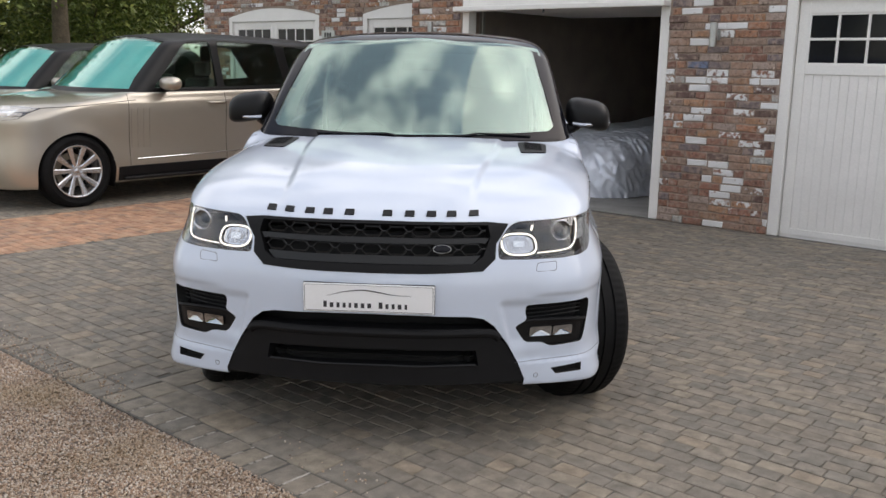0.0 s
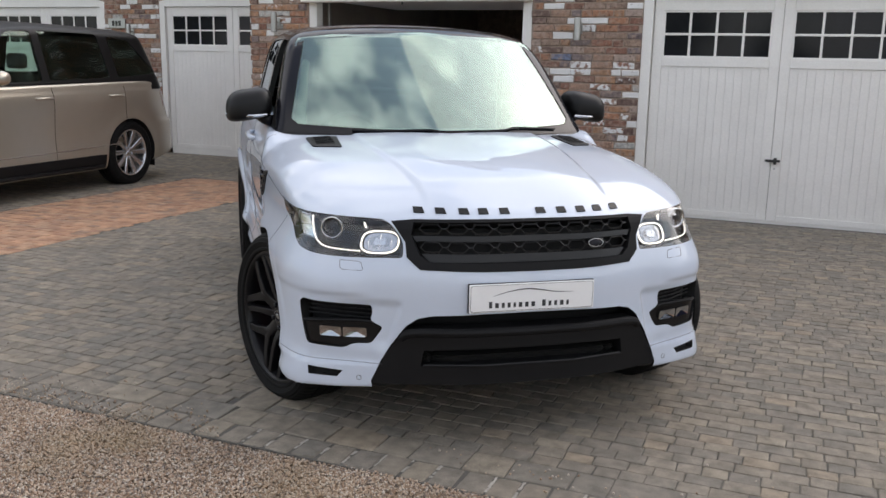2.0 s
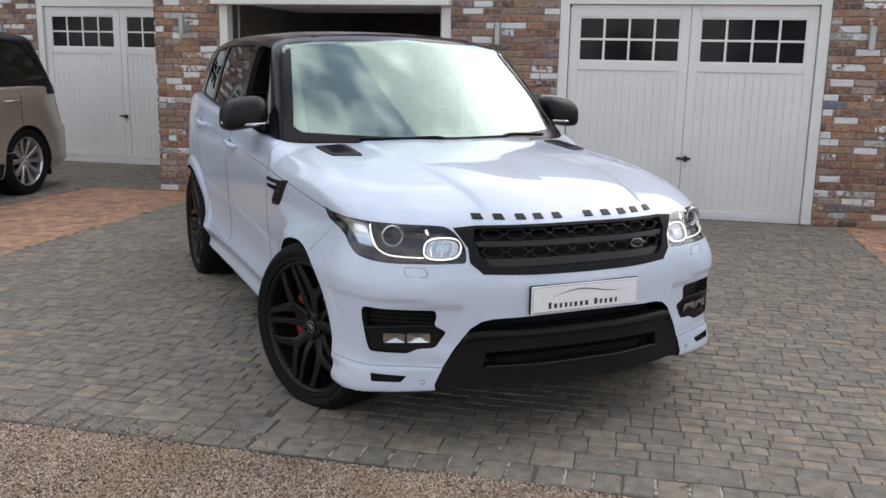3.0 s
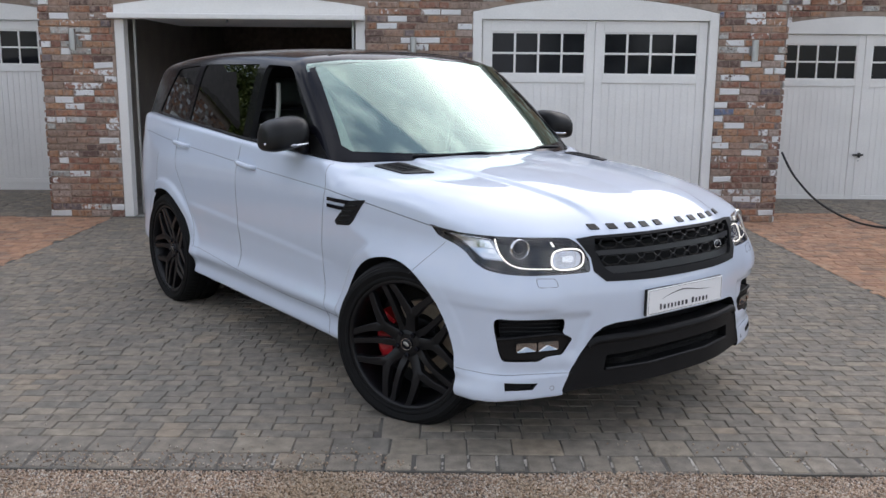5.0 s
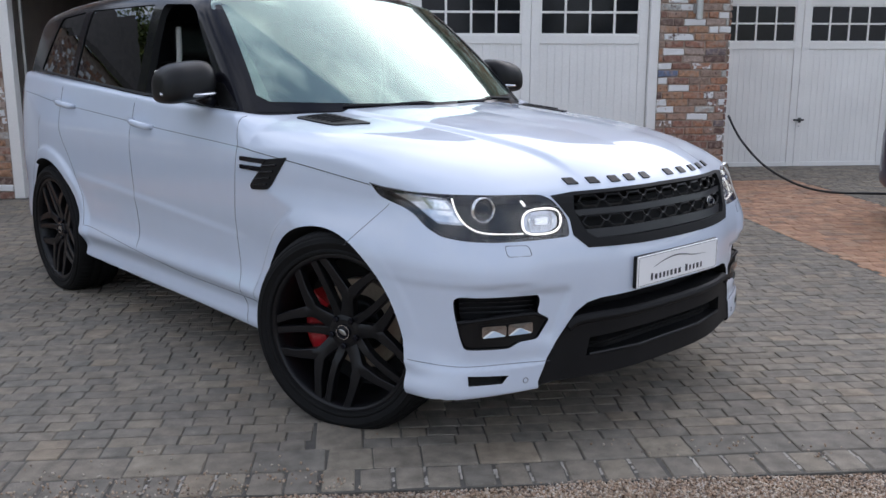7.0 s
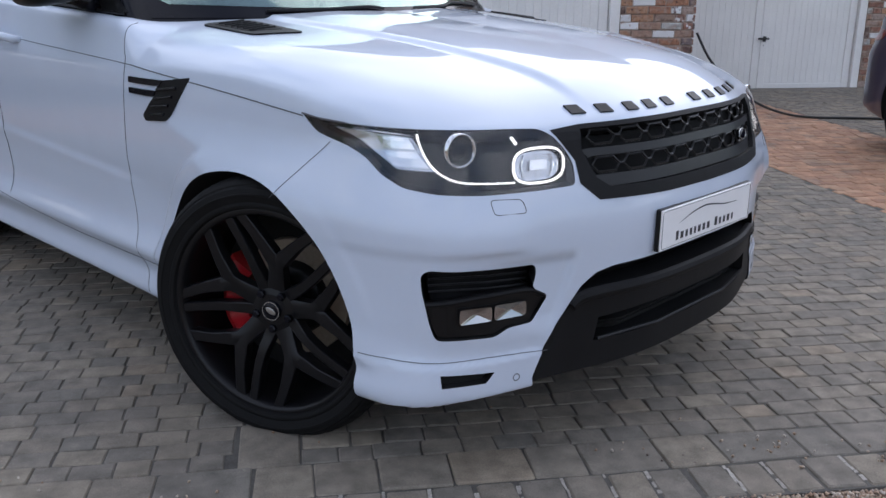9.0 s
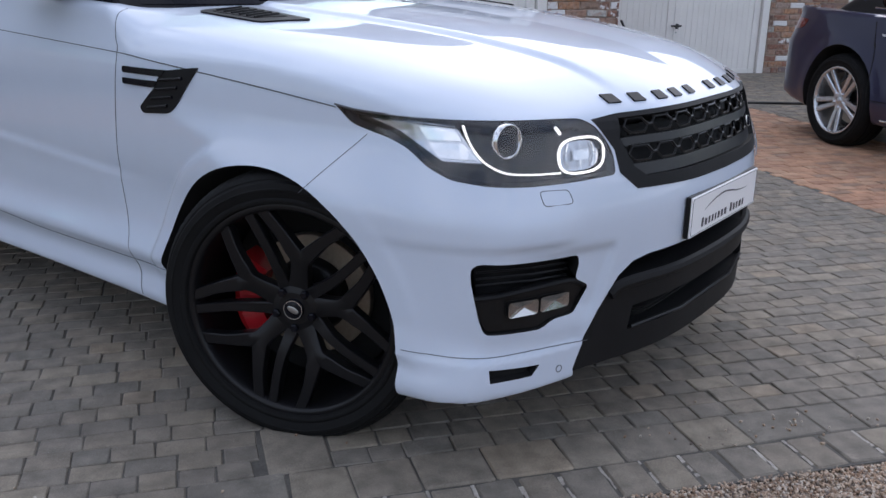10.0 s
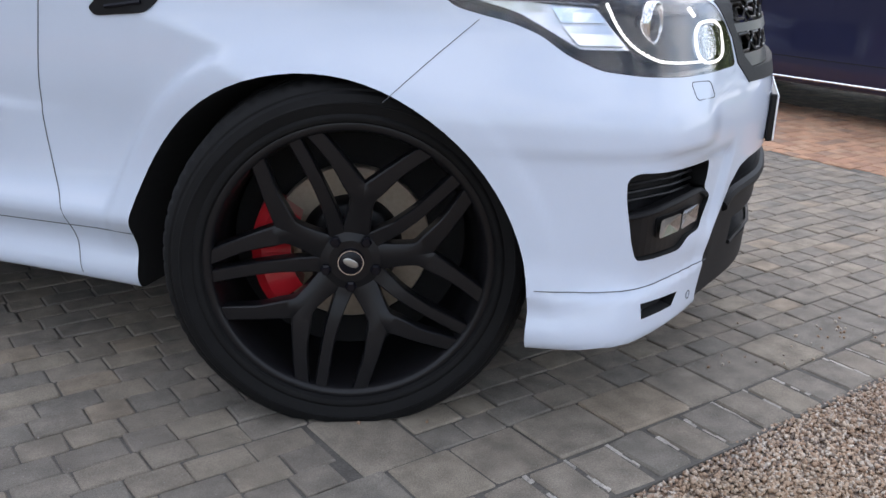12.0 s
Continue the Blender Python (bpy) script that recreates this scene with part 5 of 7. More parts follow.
        drl_line = [(0.243, 0.94), (0.236, 0.912), (0.219, 0.881), (0.192, 0.855), (0.146, 0.835), (0.086, 0.827), (-0.005, 0.823)]
        part("running_light", ribbon(skin, "corner", fine_line(drl_line), 0.0020, -0.012, s), M["drl"], lamp, "lit white light strip")
        beads = bmesh.new()
        for p in laid(skin, "corner", fine_line(drl_line, 4), -0.010, s):
            bmesh.ops.create_icosphere(beads, subdivisions=1, radius=0.0036, matrix=Matrix.Translation(p))
        tagged(part("light_beads", beads, M["drl"], lamp), "row of small lit white beads", kind="stuff")
        ring = [(h, z) for h, z in superellipse((-0.073, 0.859), 0.068, 0.042, 36)]
        part("running_light", ribbon(skin, "corner", ring, 0.0034, -0.012, s, True), M["drl"], lamp, "lit white light ring")
        part("running_light", ribbon(skin, "corner", [(0.002, 0.934), (-0.012, 0.914)], 0.004, -0.012, s), M["drl"], lamp)
        bowl = part("bowl", sheet(skin, "corner", superellipse((-0.073, 0.859), 0.060, 0.035, 24), -0.024, 0.006, s), M["reflector"], lamp, "pale lamp bowl")
        for dx in (-0.034, 0.0, 0.034):
            part("bowl_rib", ribbon(skin, "corner", fine_line([(-0.073 + dx, 0.888), (-0.073 + dx * 1.25, 0.859), (-0.073 + dx, 0.830)]), 0.0022, -0.019, s), M["chrome"], bowl)
        part("bowl_shield", sheet(skin, "corner", rounded([(-0.050, 0.872), (-0.096, 0.872), (-0.096, 0.848), (-0.050, 0.848)], 0.006), -0.014, 0.006, s), M["chrome"], bowl)
        part("bowl_lens", sheet(skin, "corner", superellipse((-0.073, 0.859), 0.036, 0.026, 24), -0.012, 0.008, s), M["lens"], lamp)
        lens = part("lens", sheet(skin, "corner", LAMP, 0.0, 0.003, s), M["lens"], lamp, "clear polycarbonate lens")
        lens.visible_shadow = False
        # fog lamp in its pocket
        pocket = part("fog_pocket", sheet(skin, "corner", FOG, -0.055, 0.012, s), M["trim_black"], panels["front_bumper"], "black pocket with fog lamp")
        for k in range(4):
            part("mesh_bar", ribbon(skin, "corner", [(0.22, 0.600 - 0.017 * k), (0.05, 0.598 - 0.017 * k), (-0.06, 0.592 - 0.017 * k)], 0.003, -0.035, s), M["satin_black"], pocket)
        part("fog_bezel", sheet(skin, "corner", rounded(FOG_BEZEL, 0.008), -0.010, 0.03, s), M["satin_black"], pocket)
        part("bezel_brow", ribbon(skin, "corner", fine_line([(0.224, 0.523), (0.12, 0.534), (0.03, 0.538), (-0.05, 0.536), (-0.094, 0.515)]), 0.008, -0.008, s, n=8), M["trim_black"], pocket)
        fl = part("fog_lamp", sheet(skin, "corner", rounded(FOG_LAMP, 0.01), -0.0085, 0.010, s), M["satin_black"], pocket, "twin clear fog lamp")
        for h0, h1 in ((0.134, 0.050), (0.044, -0.042)):
            bm = bmesh.new()
            edge = laid(skin, "corner", rounded([(h0, 0.512), (h1, 0.510), (h1, 0.470), (h0, 0.470)], 0.008, 2), 0.001, s)
            mid = laid(skin, "corner", [((h0 + h1) / 2 + 0.006, 0.492), ((h0 + h1) / 2 - 0.006, 0.490)], -0.0065, s)
            ring = [bm.verts.new(p) for p in edge]
            core = [bm.verts.new(p) for p in mid]
            near = [core[0] if (i < len(ring) // 4 or i >= 3 * len(ring) // 4) else core[1] for i in range(len(ring))]
            for i in range(len(ring)):
                k = (i + 1) % len(ring)
                bm.faces.new((ring[i], ring[k], near[i]))
                if near[i] != near[k]:
                    bm.faces.new((ring[k], near[k], near[i]))
            bmesh.ops.recalc_face_normals(bm, faces=bm.faces)
            part("bowl", bm, M["fog_bowl"], fl, "faceted chrome bowl")
        part("corner_slot", sheet(skin, "corner", SLOT, -0.03, 0.01, s), M["cavity"], panels["front_bumper"], "black slot in the bumper corner")
        part("parking_sensor", ribbon(skin, "corner", ellipse((-0.020, 0.303), 0.0085, 0.0095, 18), 0.0012, 0.0, s, True), M["ink"], panels["front_bumper"])
        part("washer_cover", ribbon(skin, "corner", rounded([(0.061, 0.786), (-0.021, 0.782), (-0.036, 0.748), (0.049, 0.75)], 0.012), 0.0011, 0.0, s, True), M["ink"], panels["front_bumper"])
    # grille
    grille = part("grille", sheet(skin, "front", mirrored(GRILLE_OUT), -0.07, 0.012), M["cavity"], car, "matt black grille with honeycomb mesh")
    bm = sheet(skin, "front", GRILLE_OUT + GRILLE_IN, 0.002, 0.05)
    b2 = sheet(skin, "front", [(-a, b) for a, b in (GRILLE_OUT + GRILLE_IN)][::-1], 0.002, 0.05)
    part("grille_frame", joined(bm, b2), M["trim_black"], grille)
    for z0, z1, o in ((0.868, 0.892, -0.006), (0.789, 0.822, -0.012)):
        half = [(0.0, z1), (0.44, z1 - 0.004), (0.47, z1 - 0.006), (0.455, z0 - 0.004), (0.44, z0), (0.0, z0)]
        if z0 < 0.8:
            half = [(0.0, z1), (0.44, z1 - 0.002), (0.41, z0), (0.0, z0)]
        part("grille_bar", sheet(skin, "front", mirrored(half), o, 0.022), M["grille_black"], grille)
    for zc, lim in ((0.9165, 0.44), (0.845, 0.43)):
        for k in range(-4, 5):
            c = k * 0.1
            if abs(c) + 0.03 > lim + 0.02:
                continue
            hexa = [(c - 0.043, zc), (c - 0.025, zc + 0.019), (c + 0.025, zc + 0.019), (c + 0.043, zc), (c + 0.025, zc - 0.019), (c - 0.025, zc - 0.019)]
            cell = tube_bm(laid(skin, "front", hexa, -0.013), 0.0042, 5, True)
            tube_bm(laid(skin, "front", [(c + 0.043, zc), (c + 0.057, zc)], -0.013), 0.0042, 5, bm=cell)
            for dx in (-0.025, 0.025):
                tube_bm(laid(skin, "front", [(c + dx, zc + 0.019), (c + dx * 1.3, zc + 0.024)], -0.013), 0.004, 5, bm=cell)
            part("mesh_cell", cell, M["grille_black"], grille)
    p, n = skin.front(0.282, 0.848)
    bm = bmesh.new()
    bmesh.ops.create_uvsphere(bm, u_segments=24, v_segments=10, radius=1)
    bmesh.ops.transform(bm, verts=bm.verts, matrix=Matrix.Translation(p + n * 0.002) @ n.to_track_quat("X", "Z").to_matrix().to_4x4() @ Matrix.Diagonal((0.006, 0.040, 0.019, 1)))
    badge = part("badge", bm, M["gloss_black"], grille, "plain dark oval badge", smooth=True)
    part("badge_rim", tube_bm([p + n * 0.004 + (n.to_track_quat("X", "Z").to_matrix() @ Vector((0, 0.036 * math.cos(a), 0.0165 * math.sin(a)))) for a in (2 * math.pi * k / 24 for k in range(24))], 0.0014, 6, True), M["steel"], badge)
    # lower intake with its bar and lip
    lip = part("lower_intake", joined(sheet(skin, "front", LIP_OUT + LIP_IN, -0.004, 0.07), sheet(skin, "front", [(-a, b) for a, b in (LIP_OUT + LIP_IN)][::-1], -0.004, 0.07)), M["trim_black"], panels["front_bumper"], "matt black lower bumper insert")
    part("intake_back", sheet(skin, "front", mirrored(INTAKE), -0.12, 0.01), M["cavity"], lip)
    part("intake_ledge", ribbon(skin, "front", [(-0.43, 0.362), (-0.2, 0.361), (0.2, 0.361), (0.43, 0.362)], 0.006, -0.004), M["satin_black"], lip)
    part("intake_brow", ribbon(skin, "front", fine_line([(-0.52, 0.475), (-0.47, 0.498), (-0.25, 0.503), (0.0, 0.504), (0.25, 0.503), (0.47, 0.498), (0.52, 0.475)]), 0.019, -0.008, n=10), M["trim_black"], lip)
    part("skid_lip", ribbon(skin, "front", [(-0.54, 0.236), (-0.3, 0.207), (0.0, 0.20), (0.3, 0.207), (0.54, 0.236)], 0.016, -0.014), M["trim_black"], lip)
    # front plate with plain bars in place of its writing
    holder = part("plate_holder", box_bm(0.846, 0.862, -0.270, 0.262, 0.590, 0.710, 0.004), M["satin_black"], panels["front_bumper"])
    plate = part("plate", box_bm(0.860, 0.866, -0.268, 0.260, 0.592, 0.708, 0.003), M["plate"], holder, "white show plate with dark bars")
    part("plate_border", tube_bm([(0.866, y, z) for y, z in rounded([(-0.262, 0.597), (0.254, 0.597), (0.254, 0.703), (-0.262, 0.703)], 0.01)], 0.0009, 4, True), M["ink"], plate)
    y = -0.186
    for k, wd in enumerate((0.020, 0.022, 0.019, 0.019, 0.017, 0.021, 0.021, 0.022, -1, 0.022, 0.019, 0.019, 0.022, 0.017)):
        if wd < 0:
            y += 0.018
            continue
        hgt = 0.026 if k in (0, 9) else 0.020
        part("bar", box_bm(0.8658, 0.8668, y, y + wd - 0.007, 0.610, 0.610 + hgt), M["ink"], plate)
        y += wd + 0.0055
    pts = [(0.8662, yy, zz) for yy, zz in fine_line([(-0.17, 0.658), (-0.10, 0.676), (-0.03, 0.684), (0.03, 0.678), (0.09, 0.668), (0.17, 0.664)])]
    part("swoosh", tube_bm(pts, [0.0004 + 0.0022 * math.sin(math.pi * i / (len(pts) - 1)) for i in range(len(pts))], 6), M["ink"], plate)
    # dark badge bars along the bonnet's edge, one for each letter
    for yy in (-0.434, -0.352, -0.263, -0.186, -0.098, 0.056, 0.146, 0.233, 0.313, 0.402):
        part("badge_bar", sheet(skin, "front", [(yy - 0.020, 0.969), (yy + 0.020, 0.969), (yy + 0.018, 0.987), (yy - 0.018, 0.987)], 0.005, 0.007), M["satin_black"], panels["bonnet"], "dark raised bar")
    # cabin
    v, q = wrap(white_cabin, (-4.1, -1.0, 1.0), (-0.2, 1.0, 1.9), (-3.0, 0, 1.3), (-1.3, 0, 1.3), 0.026)
    shell = as_mesh("roof", v, q, M["gloss_black"])
    cskin = Skin(shell)
    cut = bmesh.new()
    v, q = wrap(lambda x, y, z: white_cabin(x, y, z, 0.035), (-4.1, -1.0, 1.0), (-0.2, 1.0, 1.9), (-3.0, 0, 1.3), (-1.3, 0, 1.3), 0.06)
    inner = as_mesh("inner", v, q, M["cavity"])
    cut.from_mesh(inner)
    bpy.data.meshes.remove(inner)
    box_bm(-3.45, -0.9, -0.76, 0.76, 1.0, 1.25, bm=cut)
    prism_bm(mirrored(SCREEN[::-1]), 0, -1.30, 0.2, bm=cut)
    for s in (-1, 1):
        lo, hi = sorted((s * 0.45, s * 1.2))
        for o in (DOOR_GLASS, REAR_GLASS, QUARTER_GLASS):
            prism_bm(rounded(o, 0.03), 1, lo, hi, bm=cut)
    prism_bm(rounded([(-0.62, 1.32), (0.62, 1.32), (0.52, 1.66), (-0.52, 1.66)], 0.04), 0, -4.2, -3.0, bm=cut)
    roof_part = part("roof", carve("roof", shell, cut), None, car, "gloss black roof and pillars")
    ws = part("windscreen", screen_glass(), M["windscreen"], car, "curved windscreen reflecting clouds")
    ws.visible_shadow = False
    ws.data.shade_smooth()
    ws.data.set_sharp_from_angle(angle=radians(40))
    for s in (-1, 1):
        # the front window on the driver's side is wound down
        for o, mt, lb in ((DOOR_GLASS if s > 0 else [(-0.945, 1.178), (-0.955, 1.194), (-1.755, 1.226), (-1.755, 1.21)], "door_glass", ""), (REAR_GLASS, "privacy", "dark privacy glass"), (QUARTER_GLASS, "privacy", "dark privacy glass")):
            part("side_window", sheet(cskin, "side", rounded(o, 0.02), -0.006, 0.004, s, cell=0.05), M[mt], car, lb)
        part("window_trim", ribbon(cskin, "side", fine_line([(-0.84, 1.186), (-1.3, 1.205), (-1.8, 1.228), (-2.6, 1.276), (-3.4, 1.322)]), 0.006, 0.001, s), M["satin_black"], car)
        # pale pillar trim inside the screen
        part("pillar_trim", tube_bm([p for p in laid(cskin, "front", [(s * 0.785, 1.19), (s * 0.765, 1.28), (s * 0.73, 1.42), (s * 0.69, 1.58)], -0.055)], [0.040, 0.034, 0.028, 0.022], 10), M["pale_leather"], car, "pale pillar trim", smooth=True)
        part("tail_lamp", sheet(skin, "side", rounded([(-3.58, 1.20), (-3.76, 1.20), (-3.80, 1.06), (-3.66, 1.08)], 0.02), 0.003, 0.01, s), M["tail"], car, "dark red tail lamp")
    half_ring = SCREEN + [(0.0, 1.700), (0.34, 1.692), (0.655, 1.668), (0.678, 1.648), (0.738, 1.45), (0.796, 1.245), (0.765, 1.216), (0.4, 1.203), (0.0, 1.200), (0.0, 1.172)]
    part("black_border", joined(sheet(cskin, "front", half_ring[::-1], 0.0025, 0.003), sheet(cskin, "front", [(-a, b) for a, b in half_ring], 0.0025, 0.003)), M["gloss_black"], ws, "black printed border of the screen")
    part("rear_window", sheet_back(cskin), M["privacy"], car, "dark rear window")
    # wipers
    for pts in ([(-0.50, 1.190), (-0.30, 1.192), (-0.12, 1.198), (-0.06, 1.190)], [(0.10, 1.192), (0.30, 1.194), (0.40, 1.204), (0.66, 1.190)]):
        part("wiper", ribbon(cskin, "front", fine_line(pts), 0.0055, 0.010), M["satin_black"], car, "black wiper")
    part("roof_seam", ribbon(cskin, "top", [(-1.42, -0.52), (-1.385, -0.25), (-1.375, 0.0), (-1.385, 0.25), (-1.42, 0.52)], 0.004, 0.001), M["cavity"], roof_part)
    # inside: dashboard, seats, steering wheel
    def rounded_block(x0, x1, y0, y1, z0, z1, r=0.05):
        return box_bm(x0, x1, y0, y1, z0, z1, r, 4)
    part("dashboard", rounded_block(-1.28, -0.70, -0.74, 0.74, 0.80, 1.13, 0.08), M["leather"], car, smooth=True)
    for y in (-0.38, 0.38):
        seat = part("front_seat", rounded_block(-2.05, -1.55, y - 0.26, y + 0.26, 0.56, 0.82), M["leather"], car, "dark leather seat", smooth=True)
        bm = rounded_block(-0.06, 0.07, -0.25, 0.25, 0.0, 0.66, 0.055)
        part("backrest", bm, M["leather"], seat, m=pose(-2.0, y, 0.74, 0, -14, 0), smooth=True)
        bm = rounded_block(-0.05, 0.05, -0.13, 0.13, 0.0, 0.19, 0.045)
        part("headrest", bm, M["leather"], seat, m=pose(-2.17, y, 1.40, 0, -10, 0), smooth=True)
    wheel_pts = [(0, 0.185 * math.cos(a), 0.185 * math.sin(a)) for a in (2 * math.pi * k / 32 for k in range(32))]
    part("steering_wheel", tube_bm(wheel_pts, 0.016, 8, True), M["leather"], car, m=pose(-1.36, -0.38, 1.06, 0, -24, 0), smooth=True)
    for s in (-1, 1):
        part("seat_belt", tube_bm(smooth_line([(-1.80, s * 0.66, 1.56), (-1.77, s * 0.68, 1.40), (-1.80, s * 0.70, 1.20), (-1.86, s * 0.70, 1.05)], 4), 0.016, 6), M["pale_leather"], car, "pale seat belt", smooth=True)
    part("rear_bench", rounded_block(-3.15, -3.0, -0.66, 0.66, 0.7, 1.28), M["leather"], car, smooth=True)
    bm = rounded_block(-1.36, -1.32, -0.12, 0.12, 1.53, 1.60, 0.015)
    part("rear_view_mirror", bm, M["satin_black"], car)
    # door mirrors
    for s in (-1, 1):
        def f_mirror(x, y, z, s=s):
            a, b, c = (x + 1.09) / 0.135, (s * y - 1.005) / 0.128, (z - 1.297) / 0.092
            up = c + 0.22 * b
            return (np.abs(a) ** 2.6 * np.where(a > 0, 1, 1.4) + np.abs(b) ** 3.6 + np.where(up < 0, np.abs(up * 1.12) ** 4.5, np.abs(up) ** 2.3)) - 1
        v, q = wrap(f_mirror, (-1.26, s * 1.005 - 0.16, 1.17), (-0.92, s * 1.005 + 0.16, 1.42), (-1.09, s * 1.0 - 0.02, 1.292), (-1.09, s * 1.0 + 0.02, 1.292), 0.016)
        mir = part("door_mirror", as_mesh("door_mirror", v, q, M["satin_black"]), None, car, "matt black door mirror")
        part("mirror_arm", tube_bm([(-1.04, s * 0.86, 1.205), (-1.05, s * 0.92, 1.222), (-1.07, s * 0.965, 1.25)], [0.035, 0.03, 0.028], 10), M["gloss_black"], mir, smooth=True)
        part("mirror_glass", box_bm(-1.203, -1.196, s * 1.0 - 0.085, s * 1.0 + 0.085, 1.235, 1.35, 0.002), M["chrome"], mir, "mirror glass")
        bm = tube_bm([(-0.978, s * 0.915, 1.250), (-0.958, s * 0.99, 1.246), (-0.985, s * 1.08, 1.246), (-1.055, s * 1.130, 1.250)], 0.009, 8)
        part("side_repeater", bm, M["reflector"], mir, "clear side repeater strip")
        part("sail_panel", sheet(cskin, "side", [(-0.83, 1.19), (-0.985, 1.192), (-1.08, 1.30), (-0.99, 1.295)], 0.003, 0.006, s), M["satin_black"], mir)
    # wheels, calipers and arch liners
    for y, s in ((-0.850, -1), (0.850, 1)):
        fw = wheel("front_wheel", car, (-0.042, y, 0.371), 0.404, 0.310, 0.27, "black", 22.0, s)
        wheel("rear_wheel", car, (-2.928, y * 1.012, 0.374), 0.398, 0.308, 0.27, "black", 0.0, s)
        caliper(fw, -s)
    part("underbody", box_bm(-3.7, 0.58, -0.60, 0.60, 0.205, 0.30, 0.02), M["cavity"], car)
    return car


def caliper(w, flip):
    """A red brake caliper behind the spokes, on the rear side of the disc."""
    bm = bmesh.new()
    n = 14
    rows = []
    for k in range(n + 1):
        a = radians(180 - 36 + 72 * k / n)
        c, s2 = math.cos(a) * flip, math.sin(a)
        lump = 0.006 * abs(math.sin(math.pi * 2 * k / n))
        rows.append([bm.verts.new((c * r, yy - (lump if yy < 0 else 0), s2 * r)) for r, yy in ((0.135, -0.030), (0.20, -0.034), (0.222, -0.02), (0.222, 0.05), (0.135, 0.05))])
    for r0, r1 in zip(rows, rows[1:]):
        for i in range(5):
            bm.faces.new((r0[i], r0[(i + 1) % 5], r1[(i + 1) % 5], r1[i]))
    bm.faces.new(rows[0][::-1])
    bm.faces.new(rows[-1])
    bmesh.ops.recalc_face_normals(bm, faces=bm.faces)
    part("brake_caliper", bm, M["caliper"], w, "red brake caliper", smooth=False)


def screen_glass():
    """A closed pane five millimetres thick on the windscreen's own curve."""
    bm = bmesh.new()
    rows, n = [], 40
    for depth in (0.003, 0.008):
        for j in range(25):
            z = 1.172 + (1.722 - 1.172) * j / 24
            row = []
            for i in range(n + 1):
                half = float(np.interp(z, [p[1] for p in SCREEN], [p[0] for p in SCREEN])) + 0.012
                y = half * (2 * i / n - 1)
                row.append(bm.verts.new((float(screen_x(abs(y), z)) - depth, y, z)))
            rows.append(row)
    front, back = rows[:25], rows[25:]
    for grid, flip in ((front, False), (back, True)):
        for r0, r1 in zip(grid, grid[1:]):
            for i in range(n):
                q = (r0[i], r0[i + 1], r1[i + 1], r1[i])
                bm.faces.new(q[::-1] if flip else q)
    rim = [r[n] for r in front], [r[n] for r in back], [r[0] for r in front], [r[0] for r in back]
    for a, b in ((front[0], back[0]), (back[-1], front[-1]), (rim[0], rim[1]), (rim[3], rim[2])):
        for i in range(len(a) - 1):
            bm.faces.new((a[i], b[i], b[i + 1], a[i + 1]))
    bmesh.ops.recalc_face_normals(bm, faces=bm.faces)
    return bm


def fine_line(pts, steps=8):
    return [(p.x, p.y) for p in smooth_line([(a, b, 0) for a, b in pts], steps)]


def superellipse(c, rx, rz, n, e=0.72):
    res = []
    for k in range(n):
        a = 2 * math.pi * k / n
        ca, sa = math.cos(a), math.sin(a)
        res.append((c[0] + rx * math.copysign(abs(ca) ** e, ca), c[1] + rz * math.copysign(abs(sa) ** e, sa)))
    return res


def joined(a, b):
    me = bpy.data.meshes.new("tmp")
    b.to_mesh(me)
    b.free()
    a.from_mesh(me)
    bpy.data.meshes.remove(me)
    return a


def sheet_back(skin):
    bm = bmesh.new()
    rows = []
    for j in range(7):
        z = 1.31 + 0.36 * j / 6
        w = 0.63 - 0.10 * j / 6
        row = []
        for i in range(9):
            y = w * (2 * i / 8 - 1)
            p, n = skin.along((-6, y, z), (1, 0, 0))
            row.append(bm.verts.new(p - n * 0.012))
        rows.append(row)
    for r0, r1 in zip(rows, rows[1:]):
        for i in range(8):
            bm.faces.new((r0[i], r1[i], r1[i + 1], r0[i + 1]))
    return bm


white = white_car()
